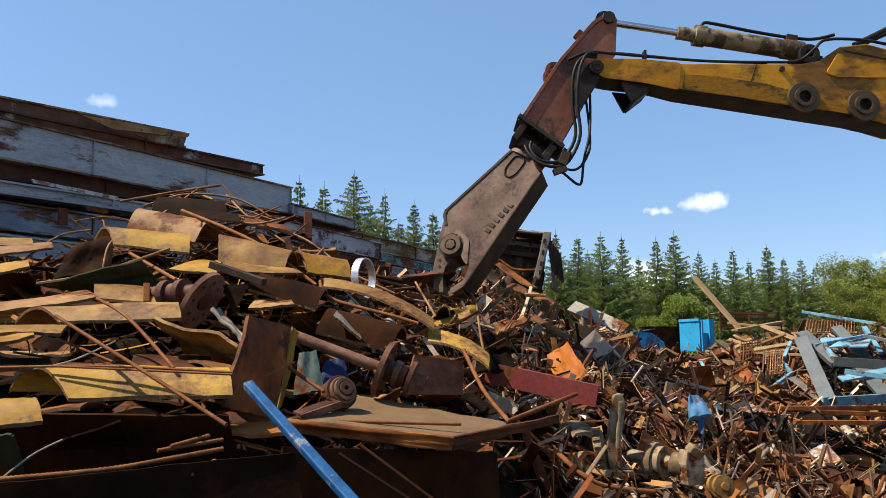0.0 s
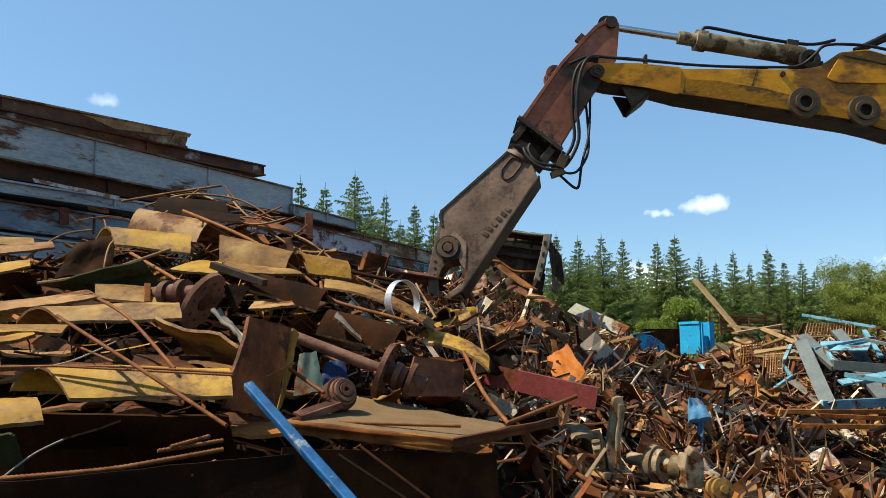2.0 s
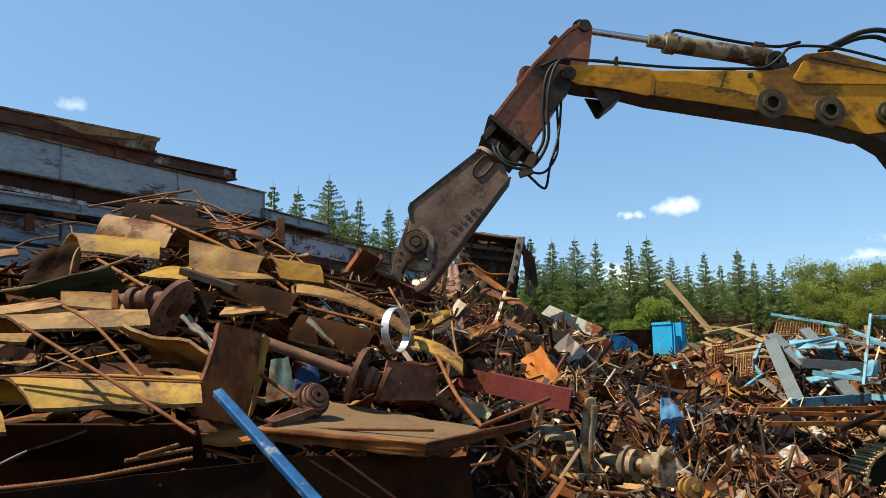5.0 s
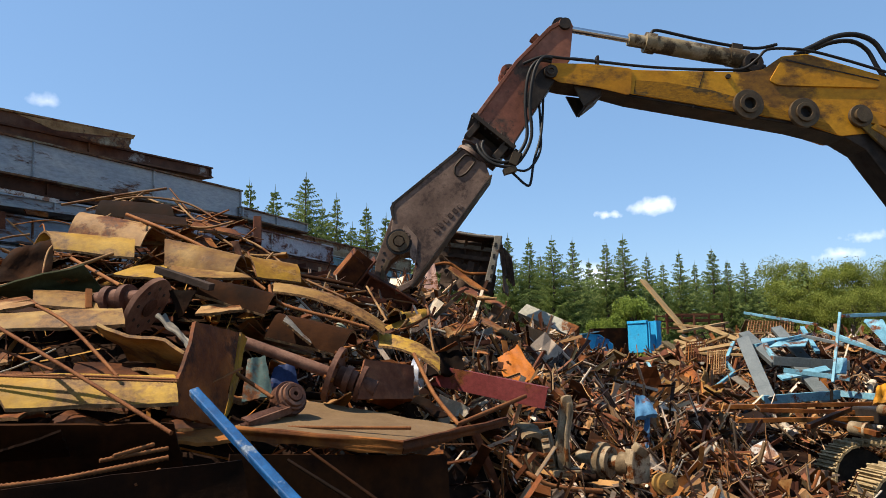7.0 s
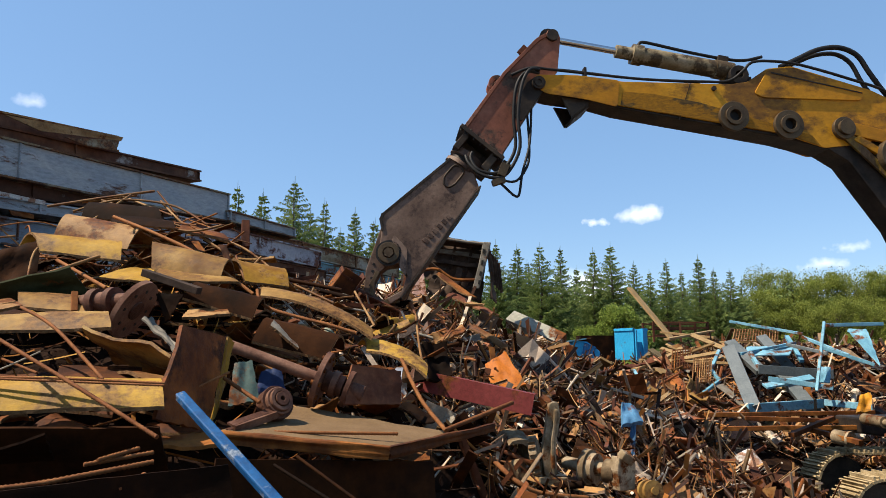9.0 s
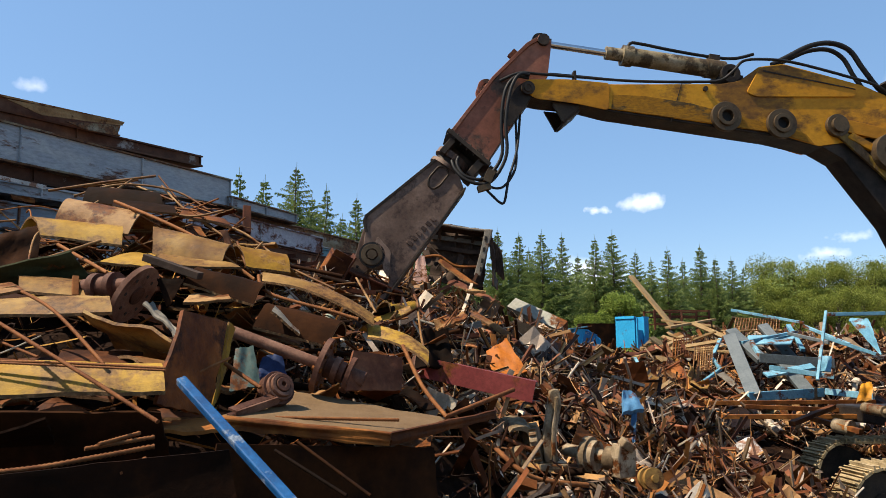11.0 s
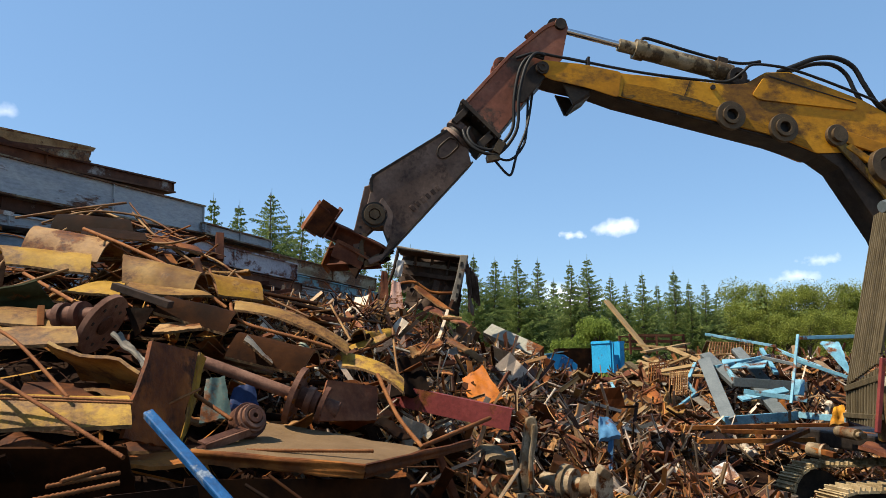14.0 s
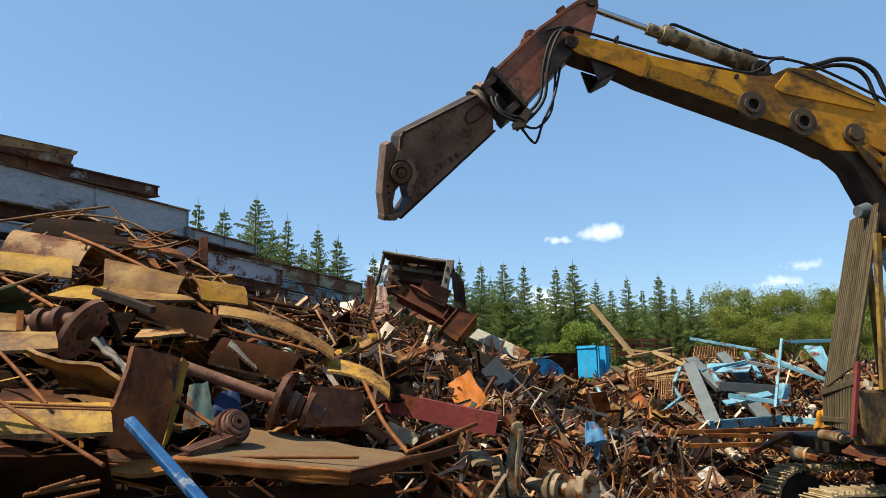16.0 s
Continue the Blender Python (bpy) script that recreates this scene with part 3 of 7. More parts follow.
SPR = "tall green spruce with a ragged pointed crown"
kinds = [spruce("spruce_tree", 10.0, s, 0.9 + 0.1 * (s % 3)) for s in range(4)]
for o in kinds:
    tagged(o, SPR, "tree", "row of spruces")
tips = [(-9.05, 44.00, 13.42), (-7.81, 46.00, 13.49), (-5.57, 44.00, 13.80), (-3.62, 43.00, 12.28), (-1.81, 44.00, 11.91), (-0.58, 45.00, 11.47), (-7.39, 50.00, 12.35), (-5.20, 50.00, 13.26), (-2.99, 49.00, 11.63), (1.65, 45.00, 10.30),
        (3.17, 46.00, 10.79), (4.91, 47.00, 9.92), (6.68, 42.00, 9.62), (8.14, 43.00, 9.53), (9.14, 41.00, 9.31), (10.86, 43.00, 9.53), (12.01, 40.00, 8.88), (13.38, 41.00, 9.39), (15.48, 43.00, 8.57),
        (17.11, 42.00, 8.62), (20.07, 44.00, 9.16), (20.60, 43.00, 8.23), (22.62, 45.00, 8.45), (17.59, 46.00, 8.48), (20.22, 47.00, 8.62), (13.76, 50.00, 9.23), (10.19, 50.00, 9.62), (23.96, 46.00, 8.01), (6.15, 48.00, 9.31)]
first = []
for k, tip in enumerate(tips):
    h = tip[2]
    s = h / 10.25
    wide = s * (1.5 + 0.14 * (k % 3))
    m = Matrix.Translation((tip[0], tip[1], -0.05)) @ Matrix.Rotation(k * 1.9, 4, "Z") @ Matrix.Diagonal((wide, wide, s, 1))
    if k > 3:
        copy_thing(kinds[k % 4], m)
    first.append(m)
for o, m in zip(kinds, first):
    o.matrix_basis = m
bl = [broadleaf("broadleaf_tree", 8.0, 2.6, 11, M_leaf), broadleaf("broadleaf_tree", 8.0, 2.9, 12, M_leaf), broadleaf("young_tree", 4.0, 1.6, 13, M_leafbright)]
tagged(bl[0], "dense green leafy tree at the wood's edge", "tree", "leafy trees")
tagged(bl[1], "dense green leafy tree at the wood's edge", "tree", "leafy trees")
tagged(bl[2], "small bright green young leafy tree", "tree", "leafy trees")
spots = [(29.42, 52.00, 9.55), (30.06, 50.00, 9.06), (32.70, 51.00, 9.33), (34.03, 50.00, 9.03), (35.32, 49.00, 9.13), (37.82, 50.00, 9.20), (40.03, 50.00, 9.36), (25.89, 48.00, 7.43), (27.18, 47.00, 6.95), (28.75, 46.00, 6.48), (30.42, 46.00, 6.85), (32.22, 46.00, 6.67), (34.06, 46.00, 6.86), (35.86, 46.00, 6.68), (41.96, 50.00, 8.88)]
first = []
for k, tip in enumerate(spots):
    s = tip[2] / 8.2
    m = Matrix.Translation((tip[0], tip[1], -0.05)) @ Matrix.Rotation(k * 2.3, 4, "Z") @ Matrix.Diagonal((s, s, s, 1))
    if k > 1:
        copy_thing(bl[k % 2], m)
    first.append(m)
bl[0].matrix_basis, bl[1].matrix_basis = first[:2]
first = []
for k, tip in enumerate([(12.78, 38.00, 5.38), (10.93, 38.00, 4.18)]):
    s = tip[2] / 4.1
    m = Matrix.Translation((tip[0], tip[1], -0.05)) @ Matrix.Rotation(k * 2.3, 4, "Z") @ Matrix.Diagonal((s * 0.75, s * 0.75, s, 1))
    if k:
        copy_thing(bl[2], m)
    first.append(m)
bl[2].matrix_basis = first[0]

# dark undergrowth that closes the gaps between the trunks
g = Geo()
rng = random.Random(5)
for k in range(80000):
    x = rng.uniform(-32, 62)
    p = Vector((x, 50 + rng.uniform(-2.5, 2.5) + 0.1 * max(0, x - 20), rng.random() ** 0.8 * (7.0 + 2.6 * noise.noise((x * 0.4, 0, 0)))))
    u = Vector((rng.gauss(0, 1), rng.gauss(0, 1), rng.gauss(0, 1))).normalized() * 0.13
    w = u.orthogonal().normalized() * 0.09
    g.add([p - u, p + w, p + u, p - w], [(0, 1, 2, 3)])
tagged(new("undergrowth", mesh_of("undergrowth", g, M_needle, (0, 0, 0))), "dark green undergrowth along the edge of the wood", "undergrowth", kind="stuff")


# ---- excavator with its shear ----
AY = 8.5
machine = base("excavator", (7.6, 9.4, 0), "old yellow tracked excavator with a scrap shear, standing at the heap", "excavator")
machine.location = (0, 0, 0)
AXIS = Vector((-0.596, 0, -0.803))
ACROSS = Vector((0.803, 0, -0.596))


def sh(a, c):
    """A point of the shear from its distance along and across its axis."""
    p = AXIS * a + ACROSS * c
    return (p.x, p.z)


def rounded(poly, r=0.03, n=3):
    """A polygon with its corners rounded."""
    out = []
    for i, p in enumerate(poly):
        p, a, b = Vector(p), Vector(poly[i - 1]), Vector(poly[(i + 1) % len(poly)])
        da, db = (a - p), (b - p)
        k = min(r, da.length * 0.4, db.length * 0.4)
        s, e = p + da.normalized() * k, p + db.normalized() * k
        out += [tuple(s * (1 - t) ** 2 + p * 2 * t * (1 - t) + e * t * t) for t in [q / n for q in range(n + 1)]]
    return out


arm = new("arm")
arm.parent = machine
arm["label"] = "long yellow box-section arm, greasy along its lower edge"
ARM_SIDE = [(-0.06, 0.04), (0.02, 0.11), (0.6, 0.115), (1.1, 0.06), (2.55, 0.06), (2.78, 0.10), (3.06, 0.29), (3.4, 0.33), (4.46, 0.03), (4.85, -0.15),
            (5.2, -0.5), (5.35, -1.2), (5.75, -3.1), (5.4, -3.3), (4.84, -2.2), (4.68, -1.82), (4.08, -0.95), (3.82, -0.79), (3.2, -0.64), (2.3, -0.495), (1.05, -0.295), (0.66, -0.19), (0.17, -0.13), (-0.05, -0.07)]
YEL = [(-0.06, 0.04), (0.02, 0.11), (0.6, 0.115), (1.1, 0.06), (2.55, 0.06), (2.78, 0.10), (3.06, 0.29), (3.4, 0.33), (4.46, 0.03), (4.85, -0.15), (4.9, -0.55), (4.25, -0.72), (3.76, -0.78), (3.2, -0.605), (2.3, -0.46), (1.05, -0.265), (0.66, -0.18), (0.17, -0.12), (-0.05, -0.07)]
# Dark steel below the yellow sides: the underside's shade is in the colour.
part("box_section", Geo().prism(ARM_SIDE, 0.02, 0.40), M_grease, arm, "dark underside of the arm, shade put into its colour", 0.012)
part("side_plate", Geo().prism(rounded(YEL), 0.0, 0.018), M_armyellow, arm, "yellow side plate with rust-stained edges", 0.004)
part("side_plate", Geo().prism(rounded(YEL), 0.402, 0.42), M_armyellow, arm, "yellow side plate with rust-stained edges")
part("end_plate", Geo().prism(rounded([(-0.1, 0.0), (-0.02, 0.12), (0.5, 0.125), (1.06, 0.07), (1.02, -0.29), (0.62, -0.2), (0.1, -0.13)], 0.05), -0.016, -0.002), M_armyellow, arm, "bolted-on yellow doubler at the arm's tip", 0.004)
part("gusset", Geo().prism(rounded([(2.85, -0.06), (3.06, 0.27), (3.4, 0.31), (4.37, 0.02), (4.32, -0.13), (2.97, -0.12)], 0.06, 4), -0.02, -0.002), M_armyellow, arm, "raised yellow gusset plate", 0.006)
part("gusset_rib", Geo().prism([(3.1, 0.235), (4.33, -0.02), (4.33, -0.035), (3.1, 0.215)], -0.028, -0.022), M_grease, arm)
part("weld_seam", Geo().prism([(2.0, 0.06), (2.008, 0.06), (1.83, -0.44), (1.82, -0.44)], -0.004, 0.01), M_grease, arm)
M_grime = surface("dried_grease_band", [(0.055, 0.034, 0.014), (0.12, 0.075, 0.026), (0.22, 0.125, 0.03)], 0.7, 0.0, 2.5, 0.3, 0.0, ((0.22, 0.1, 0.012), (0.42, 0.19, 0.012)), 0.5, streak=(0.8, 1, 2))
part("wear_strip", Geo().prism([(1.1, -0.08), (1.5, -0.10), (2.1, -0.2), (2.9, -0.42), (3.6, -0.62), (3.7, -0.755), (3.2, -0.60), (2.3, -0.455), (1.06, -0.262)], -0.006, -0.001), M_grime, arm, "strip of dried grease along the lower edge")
for (x, z) in ((2.54, -0.39), (3.27, -0.49)):
    part("boss", Geo().ring((x, -0.03, z), (0, 1, 0), 0.075, 0.195, 0.06, 40), M_bossmetal, arm, "greasy round boss with an open bore", 0.006)
    part("boss_collar", Geo().ring((x, -0.065, z), (0, 1, 0), 0.075, 0.125, 0.05, 36), M_bossmetal, arm, "", 0.005)
    part("bore", Geo().tube([(x, -0.005, z), (x, -0.02, z)], 0.074, 24), M_hose, arm, "black open bore")
part("pin_head", Geo().tube([(0, -0.06, 0), (0, 0.02, 0)], 0.085, 20).ring((0, -0.065, 0), (0, 1, 0), 0.03, 0.06, 0.02, 20), M_grease, arm, "greasy pivot pin", 0.006)
part("pin_head", Geo().tube([(4.02, -0.11, -0.52), (4.02, 0.02, -0.52)], 0.10, 22).ring((4.02, -0.03, -0.52), (0, 1, 0), 0.1, 0.15, 0.06, 30), M_bossmetal, arm, "pivot pin with a collar", 0.006)
part("pin_head", Geo().ring((4.66, -0.08, -0.9), (0, 1, 0), 0.12, 0.24, 0.14, 36).tube([(4.66, -0.12, -0.9), (4.66, 0.02, -0.9)], 0.1, 20), M_bossmetal, arm, "large cylinder pivot with a ring of bolts", 0.006)
part("link_bar", Geo().prism(rounded([(3.9, -0.5), (3.96, -0.62), (4.6, -1.25), (4.78, -1.5), (4.86, -1.4), (4.3, -0.8), (4.12, -0.6)], 0.05), -0.05, -0.012), M_dirtyyellow, arm, "dirty yellow link bar", 0.006)
part("link_bar", Geo().prism(rounded([(4.02, -0.4), (4.15, -0.44), (4.9, -0.62), (4.9, -0.72), (4.6, -0.72), (4.1, -0.6)], 0.05), -0.045, -0.002), M_armyellow, arm, "yellow rib plate", 0.005)
part("link_bar", Geo().prism(rounded([(4.2, -0.62), (4.5, -0.8), (4.48, -0.9), (4.12, -0.68)], 0.03), -0.06, -0.012), M_armyellow, arm, "yellow brace", 0.005)
part("bolt", Geo().tube([(2.31, -0.03, -0.01), (2.31, 0.0, -0.01)], 0.035, 6), M_grease, arm)
part("stop_bracket", Geo().prism([(0.3, -0.14), (0.68, -0.18), (0.66, -0.24), (0.44, -0.42)], 0.04, 0.08).prism([(0.3, -0.14), (0.68, -0.18), (0.66, -0.24), (0.44, -0.42)], 0.44, 0.48).box(pose(0.56, 0.26, -0.335, 0, -38, 0), 0.27, 0.4, 0.03), M_grease, arm, "dark stop bracket under the arm", 0.004)
part("top_pipe", Geo().tube(curve_through([(-0.35, -0.02, 0.1), (-0.1, -0.03, 0.2), (0.15, -0.02, 0.19), (0.6, 0.02, 0.17), (1.4, 0.05, 0.12), (2.2, 0.08, 0.12), (2.55, 0.06, 0.13), (2.72, 0.0, 0.24), (2.85, -0.02, 0.36), (3.1, -0.03, 0.38), (3.5, -0.03, 0.34), (4.2, -0.02, 0.16), (4.7, 0, 0.0), (4.95, 0.0, -0.3)], 6), 0.019, 8), M_hose, arm, "black hose along the arm's top")
part("top_pipe", Geo().tube(curve_through([(-0.3, 0.05, 0.16), (0.2, 0.05, 0.22), (0.6, 0.06, 0.2), (1.4, 0.1, 0.14), (2.2, 0.14, 0.13)], 6), 0.014, 8), M_hose, arm)
part("hose_loop", Geo().tube(curve_through([(3.3, 0.1, 0.36), (3.55, 0.1, 0.48), (3.85, 0.1, 0.62), (4.15, 0.1, 0.66), (4.4, 0.1, 0.56), (4.55, 0.1, 0.32), (4.72, 0.1, 0.06), (4.95, 0.1, -0.2)], 8), 0.034, 10), M_hose, arm, "thick black hydraulic hose in a loop")
part("hose_loop", Geo().tube(curve_through([(3.3, 0.22, 0.34), (3.6, 0.22, 0.48), (3.9, 0.22, 0.6), (4.18, 0.22, 0.62), (4.38, 0.22, 0.5), (4.5, 0.22, 0.26), (4.62, 0.22, 0.06)], 8), 0.03, 10), M_hose, arm)
part("hose_clip", Geo().box(pose(4.8, 0.0, 0.0, 0, 40, 0), 0.18, 0.12, 0.05), M_grease, arm)
part("hose_clip", Geo().box(pose(0.62, 0.04, 0.17), 0.03, 0.1, 0.14), M_grease, arm)
part("cylinder_lug", Geo().ring((2.73, 0.26, 0.24), (0, 1, 0), 0.05, 0.13, 0.34, 24).box(pose(2.8, 0.26, 0.12), 0.2, 0.3, 0.2), M_grease, arm, "cylinder pivot on top of the arm", 0.006)

barrel = part("cylinder_barrel", Geo().tube([(-1.42, 0, 0), (-0.1, 0, 0)], 0.115, 24).tube([(-1.44, 0, 0), (-1.30, 0, 0)], 0.135, 24).tube([(-1.66, 0, 0), (-1.44, 0, 0)], 0.085, 20).tube([(-0.3, 0, 0), (-0.05, 0, 0)], 0.125, 24).tube([(-0.06, 0, 0), (0.06, 0, 0)], 0.09, 16), M_barrel, machine, "weathered hydraulic cylinder barrel", 0.004)
part("feed_pipe", Geo().tube(curve_through([(-1.36, 0, 0.13), (-1.33, 0, 0.19), (-1.2, 0, 0.2), (-0.7, 0, 0.175), (-0.2, 0, 0.17), (0.1, 0, 0.2), (0.35, 0, 0.3)], 6), 0.022, 8), M_hose, barrel, "black feed pipe on the cylinder")
part("pipe_clamp", Geo().box(pose(-0.2, 0, 0.14), 0.14, 0.1, 0.1), M_grease, barrel)
rod = part("piston_rod", Geo().tube([(0.12, 0, 0), (1.3, 0, 0)], 0.045, 20), M_chrome, machine, "bright chrome piston rod")
part("rod_eye", Geo().ring((0, 0, 0), (0, 1, 0), 0.05, 0.11, 0.14, 24).box(pose(0.1, 0, 0), 0.1, 0.1, 0.12), M_grease, rod)

bracket = new("shear_bracket")
bracket.parent = machine
bracket["label"] = "red-oxide steel bracket that carries the shear"
BR = [(0.09, 0.66), (0.12, 0.74), (0.18, 0.77), (0.25, 0.74), (0.29, 0.66), (0.255, 0.19), (0.1, -0.02), (-0.06, -0.28), (-0.46, -0.98), (-0.95, -0.64), (-0.45, 0.13), (-0.03, 0.62)]
part("side_plate", Geo().prism(BR, 0.02, 0.06), M_bracket, bracket, "", 0.006)
part("side_plate", Geo().prism(BR, 0.48, 0.52), M_bracket, bracket, "", 0.006)
part("front_plate", Geo().prism([(-0.95, -0.64), (-0.45, 0.13), (-0.03, 0.62), (0.09, 0.70), (0.12, 0.66), (0.0, 0.58), (-0.42, 0.1), (-0.91, -0.66)], 0.0, 0.54), M_bracket, bracket, "", 0.004)
part("under_plate", Geo().prism([(0.25, 0.19), (0.1, -0.04), (-0.06, -0.30), (-0.46, -0.99), (-0.5, -0.96), (-0.1, -0.27), (0.05, -0.02), (0.22, 0.2)], 0.04, 0.5), M_grease, bracket, "dark underside plate", 0.004)
part("pivot_plate", Geo().prism(rounded([(0.12, 0.08), (0.02, 0.14), (-0.14, 0.02), (-0.24, -0.2), (-0.35, -0.42), (-0.2, -0.52), (-0.05, -0.27), (0.1, -0.04)], 0.06, 4), 0.0, 0.018), M_grease, bracket, "dark reinforcing plate round the pivot", 0.004)
part("top_pin", Geo().tube([(0.18, -0.03, 0.67), (0.18, 0.57, 0.67)], 0.075, 20), M_grease, bracket, "", 0.006)
part("lifting_ear", Geo().ring((-0.5, 0.2, 0.05), (0, 1, 0), 0.045, 0.11, 0.06, 24).prism([(-0.58, 0.0), (-0.45, 0.16), (-0.3, 0.28), (-0.32, 0.2), (-0.48, -0.02)], 0.17, 0.23), M_bracket, bracket, "rusty lifting ear", 0.005)
part("lifting_ear", Geo().ring((-0.5, 0.4, 0.05), (0, 1, 0), 0.045, 0.11, 0.06, 24).prism([(-0.58, 0.0), (-0.45, 0.16), (-0.3, 0.28), (-0.32, 0.2), (-0.48, -0.02)], 0.37, 0.43), M_bracket, bracket, "rusty lifting ear", 0.005)
part("lug", Geo().box(pose(-0.19, 0.06, 0.46, 0, -50, 0), 0.12, 0.06, 0.09), M_redrust, bracket)
fm = Matrix.Translation((-0.70, 0.26, -0.815)) @ Matrix.Rotation(math.atan2(0.49, 0.66), 4, "Y")
part("mounting_flange", Geo().box(fm, 0.68, 0.58, 0.055), M_grease, bracket, "bolted mounting flange", 0.006)
for k in range(7):
    part("flange_bolt", Geo().tube([fm @ Vector((-0.30 + k * 0.1, -0.26, -0.05)), fm @ Vector((-0.30 + k * 0.1, -0.26, 0.045))], 0.014, 6), M_grease, bracket)
nm = Matrix.Translation((-0.80, 0.26, -0.93)) @ Matrix.Rotation(math.atan2(0.49, 0.66), 4, "Y")
part("rotator_neck", Geo().box(nm @ Matrix.Translation((-0.2, 0, 0)), 0.08, 0.5, 0.22).box(nm @ Matrix.Translation((0.24, 0, 0)), 0.1, 0.5, 0.22).box(nm @ Matrix.Translation((0, 0.1, 0)), 0.4, 0.2, 0.22), M_grease, bracket, "open neck above the rotator", 0.006)
part("side_lug", Geo().box(pose(-0.42, 0.2, -1.12, 0, 36, 0), 0.12, 0.3, 0.2), M_grease, bracket)
HO = "black hydraulic hose hanging beside the rotator"
for k, pts in enumerate((
    [(0.0, -0.04, 0.13), (-0.18, -0.1, 0.1), (-0.3, -0.12, -0.1), (-0.33, -0.12, -0.5), (-0.3, -0.12, -0.9), (-0.42, -0.12, -1.15), (-0.55, -0.12, -1.24), (-0.75, -0.1, -1.2), (-0.84, -0.04, -1.05), (-0.82, 0.0, -0.95)],
    [(0.0, -0.07, 0.16), (-0.14, -0.14, 0.12), (-0.24, -0.16, -0.1), (-0.28, -0.16, -0.5), (-0.25, -0.16, -0.9), (-0.36, -0.16, -1.18), (-0.5, -0.15, -1.3), (-0.72, -0.12, -1.26), (-0.86, -0.06, -1.12), (-0.9, 0.0, -1.0)],
    [(-0.12, 0.1, -0.35), (-0.1, 0.05, -0.7), (-0.12, -0.05, -1.05), (-0.24, -0.1, -1.28), (-0.36, -0.1, -1.33), (-0.52, -0.1, -1.28)],
    [(-0.06, 0.12, -0.3), (-0.1, 0.0, -0.8), (-0.2, -0.08, -1.2), (-0.24, -0.1, -1.48), (-0.3, -0.1, -1.5), (-0.42, -0.1, -1.4), (-0.5, -0.1, -1.33)])):
    dense = []
    for i in range(len(pts) - 1):
        p0, p1, p2, p3 = [Vector(pts[max(0, min(len(pts) - 1, i + q))]) for q in (-1, 0, 1, 2)]
        dense += [0.5 * (2 * p1 + (p2 - p0) * t + (2 * p0 - 5 * p1 + 4 * p2 - p3) * t * t + (3 * p1 - p0 - 3 * p2 + p3) * t ** 3) for t in (0, 0.25, 0.5, 0.75)]
    part("hose", Geo().tube(dense + [Vector(pts[-1])], 0.022 if k < 2 else 0.016, 8), M_hose, bracket, HO)
part("hose_coupling", Geo().box(pose(-0.45, -0.13, -1.2, 0, 20, 0), 0.1, 0.12, 0.16).box(pose(-0.5, -0.12, -1.34, 0, -20, 0), 0.16, 0.1, 0.07), M_bossmetal, bracket)

shear = new("shear")
shear.parent = machine
shear["label"] = "heavy brown scuffed steel scrap shear"
part("turntable", Geo().tube([AXIS * -0.10, AXIS * -0.02], 0.24, 32), M_shear, shear, "round rotator turntable", 0.004)
part("turntable_neck", Geo().tube([AXIS * -0.02, AXIS * 0.06], 0.19, 32), M_grease, shear)
part("turntable_ring", Geo().tube([AXIS * 0.05, AXIS * 0.1], 0.23, 32), M_shear, shear, "", 0.004)
BODY = [sh(0.1, -0.17), sh(1.19, -0.385), sh(1.25, -0.365), sh(1.36, -0.25), sh(1.5, -0.16), sh(1.64, -0.08), sh(1.66, 0.05), sh(1.53, 0.18), sh(1.6, 0.34), sh(1.78, 0.4), sh(1.96, 0.32), sh(1.99, 0.39), sh(1.86, 0.44), sh(0.17, 0.345), sh(0.08, 0.2)]
SW = 0.18
part("body", Geo().prism(BODY, -SW + 0.04, SW - 0.04), M_grease, shear, "", 0.006)
part("cheek_plate", Geo().prism(BODY, -SW, -SW + 0.038), M_shear, shear, "scuffed brown cheek plate", 0.008)
part("cheek_plate", Geo().prism(BODY, SW - 0.038, SW), M_shear, shear, "scuffed brown cheek plate", 0.008)
part("edge_bar", Geo().prism([sh(0.1, -0.17), sh(1.19, -0.385), sh(1.26, -0.365), sh(1.36, -0.25), sh(1.33, -0.23), sh(1.24, -0.33), sh(1.18, -0.35), sh(0.1, -0.135)], -SW - 0.012, -SW - 0.002), M_grease, shear, "", 0.003)
part("lower_plate", Geo().prism([sh(0.15, 0.343), sh(1.86, 0.442), sh(1.86, 0.462), sh(0.15, 0.365)], -SW - 0.015, SW + 0.015), M_grease, shear, "dark back plate", 0.004)
sl = [sh(0.12, -0.07), sh(0.34, -0.075), sh(0.42, -0.02), sh(0.42, 0.05), sh(0.34, 0.09), sh(0.12, 0.09)]
part("hose_slot", Geo().tube([(p[0], -SW - 0.004, p[1]) for p in rounded(sl, 0.07, 6)], 0.013, 6), M_grease, shear, "dark rim of a long oval slot")
pin = AXIS * 1.52 + ACROSS * -0.01
part("jaw_pin", Geo().ring((pin.x, -SW - 0.02, pin.z), (0, 1, 0), 0.07, 0.13, 0.05, 30).tube([(pin.x, -SW - 0.06, pin.z), (pin.x, SW + 0.06, pin.z)], 0.062, 6), M_bossmetal, shear, "hexagonal jaw pin in a collar", 0.004)
# Black ring on the cheek; draws the shade of a recess round the pin.
part("pin_recess", Geo().ring((pin.x, -SW - 0.006, pin.z), (0, 1, 0), 0.13, 0.158, 0.016, 30), M_hose, shear, "flat black ring drawn for the shade round the jaw pin")
part("eye_hole", Geo().tube([(sh(1.19, -0.37)[0], -SW - 0.003, sh(1.19, -0.37)[1]), (sh(1.19, -0.37)[0], -SW + 0.01, sh(1.19, -0.37)[1])], 0.022, 14), M_hose, shear)
